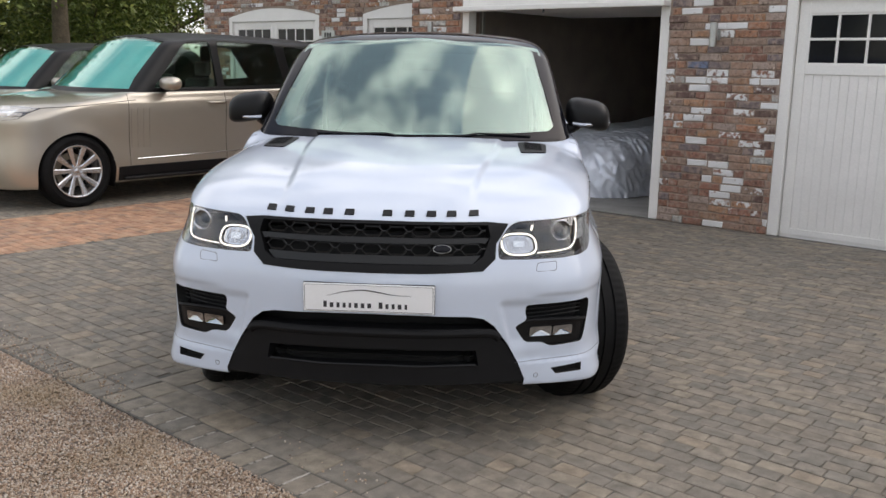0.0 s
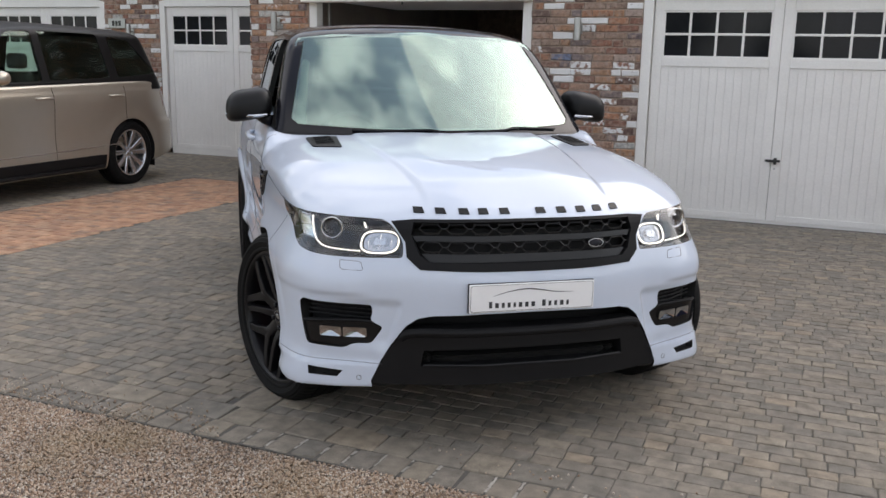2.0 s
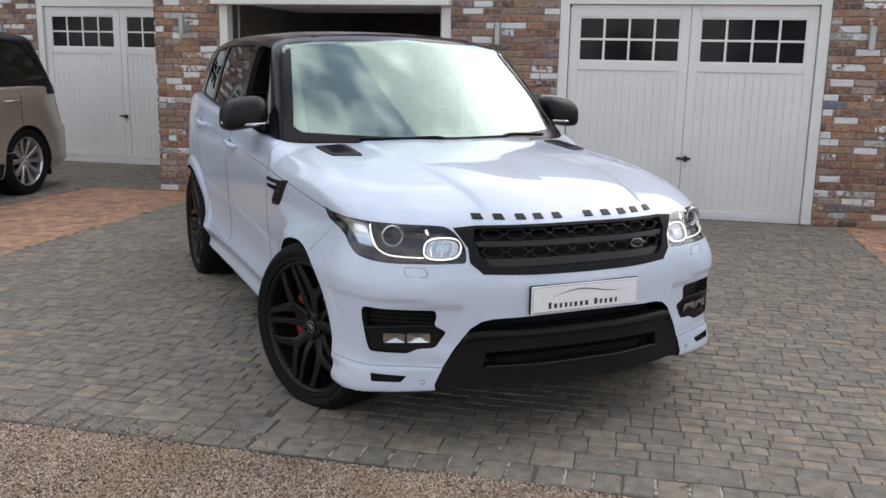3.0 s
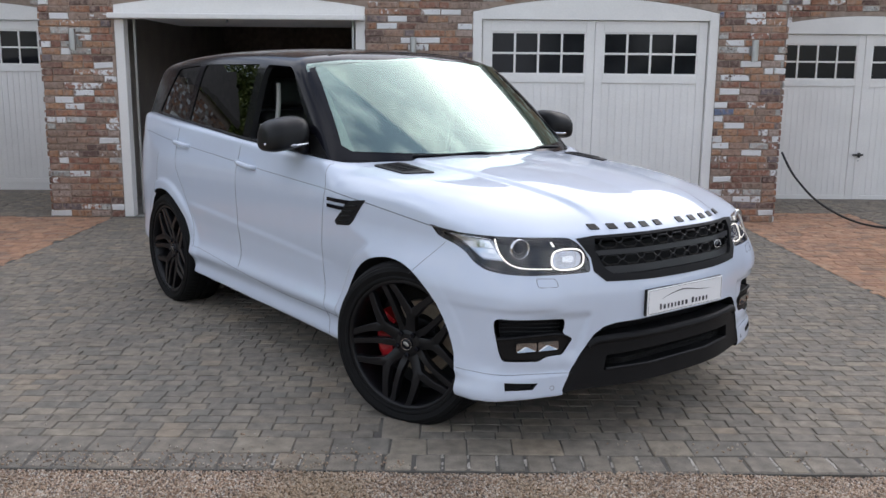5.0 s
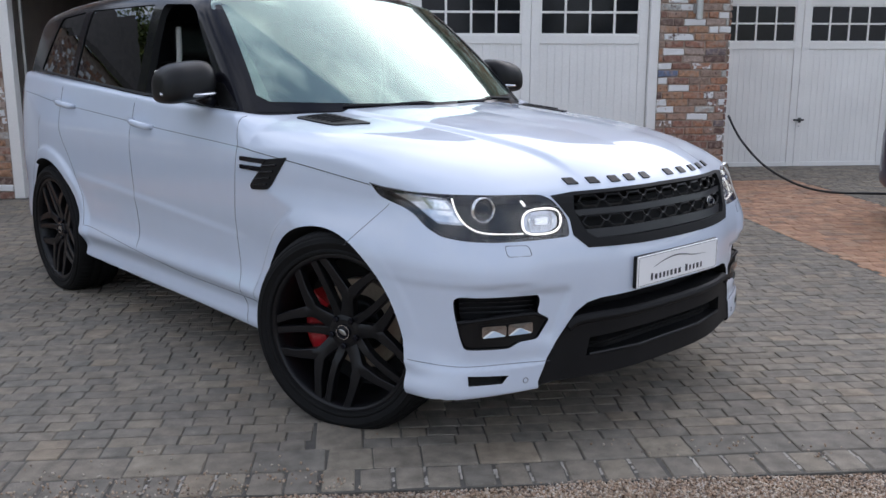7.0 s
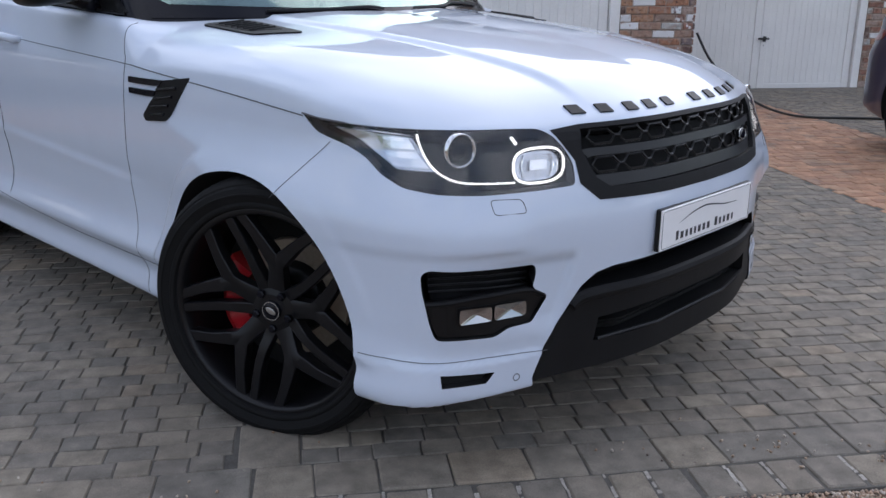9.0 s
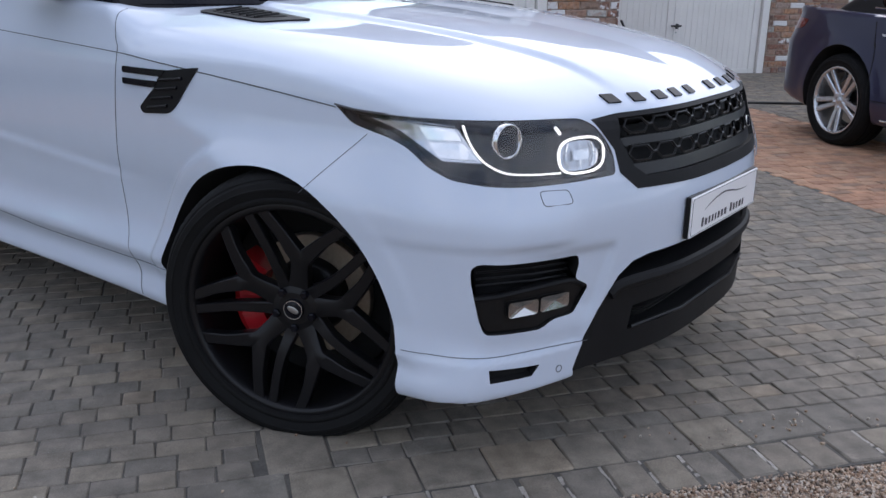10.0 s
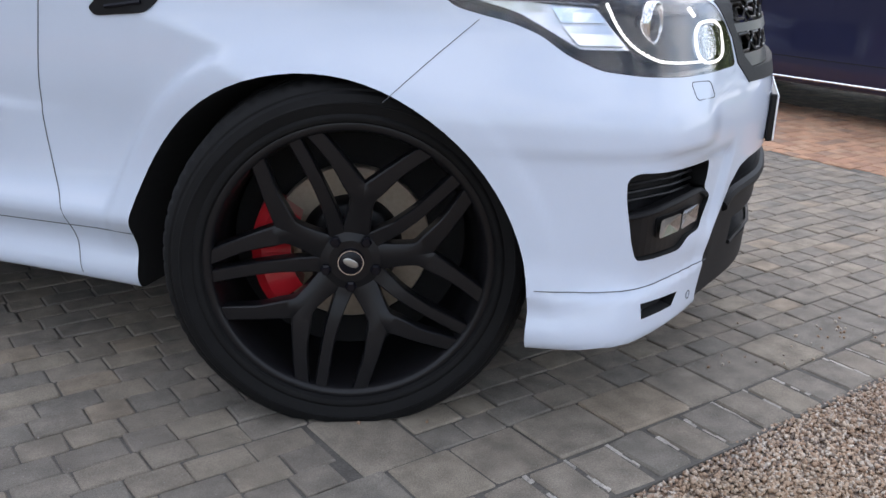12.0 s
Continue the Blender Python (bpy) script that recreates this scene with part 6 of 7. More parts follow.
# ---- the other cars ----
def estate(name, label, at, paint, k):
    """A parked car built from a few measures in k: lengths along x from the front axle, heights, widths."""
    car = thing(name, label, "car", at)
    wb, tail, half, roof, belt, hood = k["wb"], k["tail"], k["half"], k["roof"], k["belt"], k["hood"]
    rad = k.get("arch", 0.425)

    def lower(x, y, z):
        a = np.abs(y)
        w = half - 0.03 * step(x, 0.1, 0.8) - 0.05 * step(-x, wb, tail) + curve(z, (0.15, 0.28, 0.40, 0.6, 0.9, 1.05, 1.2, 1.4), (-0.07, -0.02, -0.005, -0.012, 0.0, 0.0, -0.03, -0.09))
        for ax in (0.0, -wb):
            r = np.sqrt((x - ax) ** 2 + np.maximum(z - 0.37, 0) ** 2)
            w = w + 0.014 * np.exp(-((r - rad) / 0.07) ** 2) * step(z, 0.2, 0.45)
        sweep = curve(a / half * 0.98, (0.0, 0.3, 0.5, 0.7, 0.82, 0.9, 0.96, 1.05), (0, 0.015, 0.05, 0.12, 0.20, 0.32, 0.52, 1.2))
        nose = x - (k["nose"] + curve(z, (0.15, 0.3, 0.6, 0.8, hood - 0.05, hood + 0.2), (-0.1, -0.02, 0.0, -0.01, -0.06, -0.4)) - sweep)
        w = w + k.get("crease", 0.0) * (1 - step(z - k.get("rise", 0.0) * np.maximum(-x - 1.0, 0), belt - 0.100, belt - 0.085))
        back = -x - (tail + k.get("crease", 0.0) * 5 * (1 - step(z, 0.72, 0.78)) - curve(a, (0, 0.5, 0.75, 0.9, 1.0), (0, 0.03, 0.1, 0.25, 0.6)) - 0.12 * step(z, 0.7, belt))
        cowl = k["cowl"]
        xe = x + sweep * step(x, -0.2, 0.5)
        bonnet = z - (curve(xe, (cowl, -0.3, 0.2, 0.55, k["nose"] - 0.05), (belt - 0.01, belt - 0.035, hood + 0.02, hood - 0.03, hood - 0.10)) - 0.05 * (a / half) ** 4)
        waist = z - belt - k.get("rise", 0.0) * np.maximum(-x - 1.0, 0)
        t = step(-x, -cowl - 0.05, -cowl + 0.15)
        f = smax(smax(side_of(a, w), nose, 0.06), back, 0.08)
        f = smax(f, bonnet * (1 - t) + waist * t, 0.04)
        return smax(f, 0.22 + 0.12 * step(-x, wb + 0.2, tail) - z, 0.03)

    def side_of(a, w):
        return a - w

    def cabin(x, y, z, inset=0.0):
        a = np.abs(y)
        w = half - 0.055 - k["tumble"] * (z - belt)
        screen = (x - (k["cowl"] + 0.06 - 0.28 * a * a - (z - belt) * k["rake"])) / 1.7
        back = (-x - (k["back"] - (z - belt) * k["back_rake"] - 0.15 * a * a - 0.22 * a ** 6)) / 1.2
        top = z - (roof - 0.03 - k.get("fall", 0.0) * np.maximum(-x - 2.0, 0) ** 2 - 0.05 * step(x, -2.0, -1.2) - 0.07 * (a / 0.7) ** 2)
        f = smax(smax(a - w, screen, 0.05), back, 0.07)
        return smax(smax(f, top, 0.07), belt - 0.08 - z, 0.01) + inset

    v, q = wrap(lower, (-tail - 0.1, -1.1, 0.1), (1.0, 1.1, 1.5), (-tail + 0.8, 0, 0.7), (0.05, 0, 0.7), 0.026)
    raw = as_mesh("body", v, q, paint)
    skin = Skin(raw)
    cut = bmesh.new()
    for s in (-1, 1):
        lo, hi = sorted((s * 0.58, s * 1.3))
        for ax in (0.0, -wb):
            arch_bm(ax, 0.37, rad, lo, hi, bm=cut, n=28)
    whole = carve("body", raw, cut)
    d0, d1, d2 = k["doors"]
    planes = [((x, 0, 0), (1, 0, 0)) for x in (d0, d1, d2, k["cowl"])] + [((0, 0, 0.40), (0, 0, 1)), ((0, 0, hood - 0.02), (0, 0, 1))]

    def pick(c):
        if abs(c.y) > half * 0.8 and c.z > 0.40 and d2 < c.x < d0:
            return ("front_door_" if c.x > d1 else "rear_door_") + ("r" if c.y < 0 else "l")
        if c.x > k["cowl"] and c.z > hood - 0.02:
            return "bonnet"
        return "body"

    panels = {}
    for key, me in split_mesh(whole, planes, pick).items():
        panels[key] = part(key.replace("_r", "").replace("_l", "") if key != "rear_door_r" and key != "rear_door_l" else "rear_door", me, None, car)
    v, q = wrap(cabin, (-tail - 0.1, -1.0, belt - 0.2), (0.3, 1.0, roof + 0.1), (-k["back"] + 0.9, 0, belt + 0.12), (k["cowl"] - 0.7, 0, belt + 0.12), 0.04)
    shell = as_mesh("roof", v, q, M["satin_black"])
    cskin = Skin(shell)
    cut = bmesh.new()
    v, q = wrap(lambda x, y, z: cabin(x, y, z, 0.04), (-tail - 0.1, -1.0, belt - 0.2), (0.3, 1.0, roof + 0.1), (-k["back"] + 0.9, 0, belt + 0.12), (k["cowl"] - 0.7, 0, belt + 0.12), 0.09)
    inner = as_mesh("inner", v, q, M["cavity"])
    cut.from_mesh(inner)
    bpy.data.meshes.remove(inner)
    hs, zt = half - 0.15, roof - 0.14
    scr = [(hs, belt + 0.03), (hs - 0.06, belt + 0.15), (hs - k["tumble"] * (zt - belt) * 0.95, zt - 0.02), (0.35, zt + 0.03), (0.0, zt + 0.04)]
    prism_bm(mirrored(scr[::-1]), 0, k["cowl"] - 0.85, 0.4, bm=cut)
    for s in (-1, 1):
        lo, hi = sorted((s * 0.45, s * 1.2))
        for o in k["glass"]:
            prism_bm(rounded(o, 0.04), 1, lo, hi, bm=cut)
    part("roof", carve("roof", shell, cut), None, car, "black roof and pillars")
    ws = part("windscreen", sheet(cskin, "front", mirrored([(a * 1.012, z) for a, z in scr][::-1]), -0.004, 0.005, cell=0.06), M["side_glass"], car)
    ws.visible_shadow = False
    if k.get("shade"):
        part("sunshade", sheet(cskin, "front", mirrored([(a * 0.985, z) for a, z in scr][::-1]), -0.03, 0.006, cell=0.06), M["teal"], car, "teal folding sunshade")
    for s, sd in ((-1, "r"), (1, "l")):
        for i, o in enumerate(k["glass"]):
            part("side_window", sheet(cskin, "side", rounded(o, 0.03), -0.006, 0.004, s, cell=0.06), M["side_glass" if i == 0 or k.get("clear") else "privacy"], car)
        x0, x1 = k["glass"][0][0][0], k["glass"][-1][-1][0]
        part("window_trim", ribbon(cskin, "side", [(x0 + 0.05, belt + 0.022), ((x0 + x1) / 2, belt + 0.022 + k.get("rise", 0)), (x1 - 0.05, belt + 0.03 + k.get("rise", 0) * 2)], 0.008, 0.001, s), M["chrome" if k.get("chrome") else "satin_black"], car)
        if k.get("chrome"):
            part("window_trim", ribbon(cskin, "side", fine_line(k["chrome"]), 0.008, 0.002, s), M["chrome"], car, "bright window trim")
            part("sill_strip", ribbon(skin, "side", [(-0.5, 0.265), (-wb / 2, 0.262), (-wb + 0.5, 0.265)], 0.008, 0.002, s), M["chrome"], panels["body"], "bright sill strip")
        part("shut_line", ribbon(skin, "side", fine_line([(k["cowl"] - 0.16, belt - 0.085), (-0.2, belt - 0.125), (0.36, hood - 0.055)]), 0.004, 0.001, s), M["cavity"], panels["body"])
        for x in (d0, d1, d2):
            part("shut_line", ribbon(skin, "side", fine_line([(x, belt - 0.02), (x + 0.006, belt - 0.2), (x + 0.012, 0.8), (x + 0.012, 0.6), (x + 0.01, 0.41)], 10), 0.0025, 0.001, s), M["cavity"], panels["body"])
        part("shut_line", ribbon(skin, "side", [(d0, 0.40), (d1, 0.40), (d2 + 0.05, 0.40)], 0.0025, 0.0006, s), M["cavity"], panels["body"])
        for x, own in ((d1 + 0.14, "front_door_"), (d2 + 0.16, "rear_door_")):
            z = belt - 0.13
            p, n = skin.side(x, z, s)
            if k.get("flush"):
                part("door_handle", sheet(skin, "side", rounded([(x - 0.09, z + 0.03), (x + 0.09, z + 0.018), (x + 0.10, z + 0.004), (x - 0.08, z + 0.012)], 0.005), 0.004, 0.006, s), M["chrome"], panels[own + sd], "flush bright handle")
            else:
                bm = tube_bm([p + Vector((dx, s * dy, 0)) for dx, dy in ((0.12, -0.004), (0.10, 0.026), (0.0, 0.034), (-0.10, 0.026), (-0.12, -0.004))], [0.010, 0.014, 0.015, 0.014, 0.010], 8)
                part("door_handle", bm, paint, panels[own + sd], smooth=True)
        # mirror
        mx, my, mz = k["mirror"]

        def f_mirror(x, y, z, s=s):
            a, b, c = (x - mx) / 0.10, (s * y - my) / 0.135, (z - mz + 0.015) / 0.075
            return np.abs(a) ** 2.5 + np.abs(b) ** 3 + np.abs(c) ** 2.5 - 1
        v, q = wrap(f_mirror, (mx - 0.13, s * my - 0.15, mz - 0.11), (mx + 0.13, s * my + 0.15, mz + 0.11), (mx, s * my - 0.01, mz), (mx, s * my + 0.01, mz), 0.03)
        mir = part("door_mirror", as_mesh("door_mirror", v, q, k.get("cap", paint)), None, car)
        part("mirror_arm", tube_bm([(mx, s * (my - 0.18), mz - 0.09), (mx, s * (my - 0.06), mz - 0.07)], 0.03, 8), M["satin_black"], mir)
        # lamps at both ends
        lz = hood - 0.10
        lamp_out = [(0.40, lz + 0.045), (0.20, lz + 0.06), (0.0, lz + 0.06), (-0.10, lz + 0.05), (-0.11, lz - 0.06), (0.1, lz - 0.07), (0.24, lz - 0.05), (0.30, lz + 0.0)]
        lamp = part("headlamp", sheet(skin, "corner", rounded(lamp_out, 0.01), 0.001, 0.006, s, cell=0.04), M["satin_black"], car, "clear headlamp")
        part("reflector", sheet(skin, "corner", [(0.20, lz + 0.03), (0.0, lz + 0.032), (-0.07, lz + 0.02), (-0.07, lz - 0.03), (0.12, lz - 0.035)], 0.003, 0.004, s, cell=0.05), M["chrome"], lamp)
        part("lens", sheet(skin, "corner", rounded(lamp_out, 0.01), 0.008, 0.003, s, cell=0.05), M["lens"], lamp)
        tl = [(-tail + 0.10, belt - 0.10), (-tail + 0.34, belt - 0.10), (-tail + 0.30, belt - 0.30), (-tail + 0.12, belt - 0.30)]
        if k.get("flush"):
            tl = [(-tail + 0.10, belt - 0.03), (-tail + 0.50, belt - 0.05), (-tail + 0.42, belt - 0.12), (-tail + 0.12, belt - 0.16)]
        part("tail_lamp", sheet(skin, "side", rounded(tl, 0.03), 0.004, 0.01, s, cell=0.05), M["tail"], car, "dark red tail lamp")
        for ax, nm in ((0.0, "front_wheel"), (-wb, "rear_wheel")):
            wheel(nm, car, (ax, s * (half - 0.135), k["hub"]), k["hub"] + 0.012, k["rim"], 0.25, k["style"], 0.0, s)
        if k.get("flaps"):
            part("mud_flap", box_bm(-0.44, -0.425, s * (half - 0.03), s * (half - 0.24), 0.18, 0.42, 0.01), M["trim_black"], panels["body"], "black mud flap")
            part("mud_flap", box_bm(-wb - 0.45, -wb - 0.435, s * (half - 0.03), s * (half - 0.24), 0.18, 0.42, 0.01), M["trim_black"], panels["body"])
            part("side_step", box_bm(-wb + 0.50, -0.52, s * (half - 0.10), s * (half + 0.03), 0.245, 0.285, 0.015), M["satin_black"], panels["body"], "black side step")
            part("rocker", sheet(skin, "side", [(-0.46, 0.40), (-wb + 0.46, 0.40), (-wb + 0.46, 0.25), (-0.46, 0.25)], 0.012, 0.02, s, cell=0.06), M["trim_black"], panels["body"], "black lower sill")
            part("door_moulding", sheet(skin, "side", [(d0 + 0.22, 0.50), (d0 - 0.06, 0.505), (d0 - 0.06, 0.485), (d0 + 0.22, 0.475)], 0.005, 0.006, s, cell=0.1), paint, panels["body"], "raised sill moulding")
            part("door_moulding", ribbon(skin, "side", [(d0 - 0.08, 0.475), (d1, 0.485), (d2 + 0.1, 0.51)], 0.006, 0.002, s), M["chrome"], panels["body"], "bright door moulding")
            for i in range(4):
                x = d0 - 0.02 - 0.075 * i
                part("side_gill", sheet(skin, "side", rounded([(x, 1.03), (x - 0.052, 1.03), (x - 0.045, 0.60), (x + 0.004, 0.60)], 0.01), 0.0065, 0.009, s, cell=0.1), paint, panels["body"])
    # grille and lower grille across the nose
    g = part("grille", sheet(skin, "front", rounded([(-0.5, hood - 0.07), (0.5, hood - 0.07), (0.46, hood - 0.26), (-0.46, hood - 0.26)], 0.03), 0.003, 0.008, cell=0.06), M["satin_black"], car, "dark slatted grille")
    for i in range(3):
        z = hood - 0.11 - 0.05 * i
        part("slat", ribbon(skin, "front", [(-0.45, z), (-0.2, z), (0.2, z), (0.45, z)], 0.008, 0.006), M["chrome"], g)
    part("bumper_insert", sheet(skin, "front", rounded([(-0.62, 0.42), (0.62, 0.42), (0.58, 0.26), (-0.58, 0.26)], 0.03), 0.003, 0.008, cell=0.08), M["trim_black"], panels["body"])
    for y in (-0.38, 0.38):
        seat = part("front_seat", box_bm(k["cowl"] - 1.5, k["cowl"] - 1.38, y - 0.25, y + 0.25, belt - 0.2, belt + 0.14, 0.05, 3), M["leather"], car, smooth=True)
        part("headrest", box_bm(k["cowl"] - 1.54, k["cowl"] - 1.44, y - 0.13, y + 0.13, belt + 0.17, belt + 0.34, 0.045, 3), M["leather"], seat, smooth=True)
    return car


TAN = dict(wb=3.12, tail=4.15, half=0.99, roof=1.925, belt=1.205, hood=1.10, nose=0.86, cowl=-0.55, tumble=0.28, rake=1.15, back=4.03, back_rake=0.50, doors=(-0.62, -1.92, -3.05), fall=0.012, rise=0.014,
           glass=([(-0.98, 1.245), (-1.47, 1.725), (-1.56, 1.77), (-1.86, 1.785), (-1.86, 1.255)], [(-1.96, 1.258), (-1.96, 1.788), (-2.84, 1.775), (-2.90, 1.275)], [(-3.04, 1.28), (-3.00, 1.755), (-3.36, 1.72), (-3.74, 1.32)]),
           mirror=(-1.10, 1.08, 1.315), hub=0.382, rim=0.275, style="ten", crease=0.010, shade=True, flaps=True, clear=True)
tan = estate("champagne_car", "champagne metallic off-road estate car with teal sunshade", pose(-10.03, 4.915, 0, 0, 0, -88.6), M["champagne"], TAN)
grey_car = copy_thing(tan, pose(-13.2, 5.2, 0, 0, 0, -88.0))
grey_car.name = "parked_car"
grey_car.scale = (1.0, 1.0, 0.94)
tagged(grey_car, "second off-road estate car with teal sunshade, parked alongside", "car")
NAVY = dict(wb=2.96, tail=3.92, half=0.97, roof=1.445, belt=0.98, hood=0.80, nose=0.93, cowl=-0.55, tumble=0.42, rake=1.9, back=3.45, back_rake=1.7, doors=(-0.70, -1.75, -2.62), fall=0.07, arch=0.40, rise=0.02,
            glass=([(-0.98, 1.02), (-1.55, 1.30), (-1.72, 1.32), (-1.72, 1.03)], [(-1.80, 1.03), (-1.80, 1.325), (-2.4, 1.30), (-2.75, 1.16), (-2.7, 1.06)]),
            mirror=(-0.95, 1.06, 1.07), hub=0.345, rim=0.255, style="five", flush=True, chrome=[(-0.95, 1.02), (-1.5, 1.31), (-2.1, 1.335), (-2.6, 1.25), (-2.9, 1.10)], cap=M["navy"])
navy = estate("navy_car", "navy blue saloon car with silver twin-spoke wheels", pose(1.90, 3.44, 0, 0, 0, -90.0), M["navy"], NAVY)


# ---- a car under a silver cover in the open garage ----
def covered_car():
    rnd = random.Random(3)

    def f(x, y, z):
        a = np.abs(x + 6.03)
        low = np.abs(a / 0.84) ** 4 + np.abs((y - 11.85) / 2.15) ** 4 + np.abs(z / 0.82) ** 4 - 1
        top = np.abs(a / 0.70) ** 3 + np.abs((y - 12.9) / 1.15) ** 3 + np.abs(z / 0.90) ** 5 - 1
        h = np.maximum(0.5 - np.abs(low - top), 0) / 0.5
        return np.minimum(low, top) - h * h * 0.12

    v, q = wrap(f, (-7.2, 9.3, 0.0), (-4.8, 15.0, 1.6), (-5.98, 10.6, 0.06), (-5.98, 13.2, 0.06), 0.032)
    out = []
    for x, y, z in v:
        # folds that fall from the edges
        n = noise.noise((x * 4 + z * 2.5, y * 4, z * 1.2)) * 0.035 - abs(noise.noise((x * 9 + z * 7, y * 9, z * 2.5))) * 0.035 + noise.noise((x * 18 - z * 9, y * 18, z * 5)) * 0.008
        k = 1 - 0.5 * min(1, max(0, z - 0.7))
        out.append((x + n * k * (1 if x > -5.98 else -1), y - n * k, max(z + n * 0.2, 0.01)))
    ob = part("covered_car", as_mesh("covered_car", out, q, M["silver_cloth"]), None)
    return tagged(ob, "car hidden under a creased silver fabric cover", "covered car")


covered_car()


# ---- trees ----
def tree(seed, height, spread, leaves, leaf_size=0.11):
    rnd = random.Random(seed)
    ob = thing("tree", "broad-leaved tree with a fresh green crown", "tree")
    bm = bmesh.new()
    trunk = [(0, 0, -0.1), (0.05, 0.02, height * 0.2), (-0.04, 0.08, height * 0.42), (0.1, 0.0, height * 0.7), (0.05, 0.05, height * 0.92)]
    tube_bm(smooth_line(trunk, 4), [0.24 * (1 - 0.9 * i / 16) + 0.02 for i in range(17)], 9, bm=bm)
    tips = []
    for k in range(15):
        z0 = height * rnd.uniform(0.25, 0.8)
        a = rnd.uniform(0, 6.28)
        ln = spread * rnd.uniform(0.55, 1.0) * (1.15 - z0 / height * 0.6)
        p0 = Vector((0.03, 0.04, z0))
        p1 = p0 + Vector((math.cos(a) * ln * 0.5, math.sin(a) * ln * 0.5, ln * 0.25))
        p2 = p0 + Vector((math.cos(a + 0.3) * ln, math.sin(a + 0.3) * ln, ln * rnd.uniform(0.2, 0.6)))
        tube_bm(smooth_line([p0, p1, p2], 4), [0.07 * (1 - 0.85 * i / 8) for i in range(9)], 6, bm=bm)
        tips += [p1, p2, (p1 + p2) / 2]
    part("trunk", bm, M["bark"], ob, smooth=True)
    verts, faces = [], []
    for i in range(leaves):
        c = rnd.choice(tips)
        r = spread * 0.34
        p = c + Vector((rnd.gauss(0, r * 0.6), rnd.gauss(0, r * 0.6), rnd.gauss(0, r * 0.5)))
        s = leaf_size * rnd.uniform(0.6, 1.5)
        m = Matrix.Translation(p) @ Euler((rnd.uniform(0, 6.28), rnd.uniform(-0.9, 0.9), rnd.uniform(0, 6.28))).to_matrix().to_4x4()
        n = len(verts)
        verts += [tuple(m @ Vector(q)) for q in ((-s, 0, 0), (0, -s * 0.55, 0.12 * s), (s, 0, 0), (0, s * 0.55, 0.12 * s))]
        faces += [(n, n + 1, n + 2), (n, n + 2, n + 3)]
    tagged(part("crown", as_mesh("crown", verts, faces, M["leaf"], smooth=False), None, ob), kind="stuff")
    return ob


tall = tree(11, 11.0, 3.6, 21000, 0.068)
tall.matrix_basis = pose(-22.5, 11.5, -0.05)
wide = tree(12, 8.0, 3.8, 21000, 0.068)
wide.matrix_basis = pose(-27.0, 15.5, -0.05)
low = tree(13, 5.0, 3.0, 18000, 0.062)
low.matrix_basis = pose(-30.0, 11.0, -0.05)
for kind_of, x, y, turn, sc in ((tall, -24.0, 17.5, 70, 1.1), (wide, -30.5, 20.0, 120, 1.2), (low, -25.0, 14.2, 60, 0.9), (low, -33.0, 15.5, 200, 1.1), (wide, -33.0, 6.5, 210, 1.0), (tall, -36.0, 11.0, 160, 1.2), (low, -27.5, 7.5, 300, 0.9), (low, -35, 20, 20, 1.3), (tall, -28.5, 9.3, 220, 0.9),
                                (tall, -14.0, -24.0, 30, 0.60), (wide, -8.5, -27.0, 90, 0.66), (low, -3.5, -24.5, 150, 0.60), (wide, 3.5, -27.5, 210, 0.72), (tall, 10.0, -25.0, 270, 0.60), (low, 7.0, -23.5, 45, 0.60), (wide, -20.0, -20.0, 330, 0.66), (tall, 23.0, -12.0, 10, 0.66), (wide, 24.0, 2.0, 140, 0.66), (wide, -26.0, -8.0, 60, 0.66)):
    o = copy_thing(kind_of, pose(x, y, -0.05, 0, 0, turn))
    o.scale = (sc, sc, sc)

# ---- bricks ----
def brick_mesh(rnd, lx, lz, depth=0.02):
    """A worn brick face: its outline wanders a little and its arrises are knocked off."""
    b = 0.006
    v = [(b, -depth, b), (lx - b, -depth, b), (lx - b, -depth, lz - b), (b, -depth, lz - b), (0, -depth + b, 0), (lx, -depth + b, 0), (lx, -depth + b, lz), (0, -depth + b, lz), (0, 0, 0), (lx, 0, 0), (lx, 0, lz), (0, 0, lz)]
    f = [(0, 1, 2, 3)] + [(4 + i, 4 + (i + 1) % 4, (i + 1) % 4, i) for i in range(4)] + [(8 + i, 8 + (i + 1) % 4, 4 + (i + 1) % 4, 4 + i) for i in range(4)]
    w = [(rnd.uniform(-0.007, 0.005), rnd.uniform(-0.004, 0.004), rnd.uniform(-0.006, 0.006)) for k in range(4)]
    v = [(x + w[i % 4][0], y + (w[i % 4][1] if i < 4 else 0), z + w[i % 4][2]) if i < 8 else (x, y, z) for i, (x, y, z) in enumerate(v)]
    return v, f


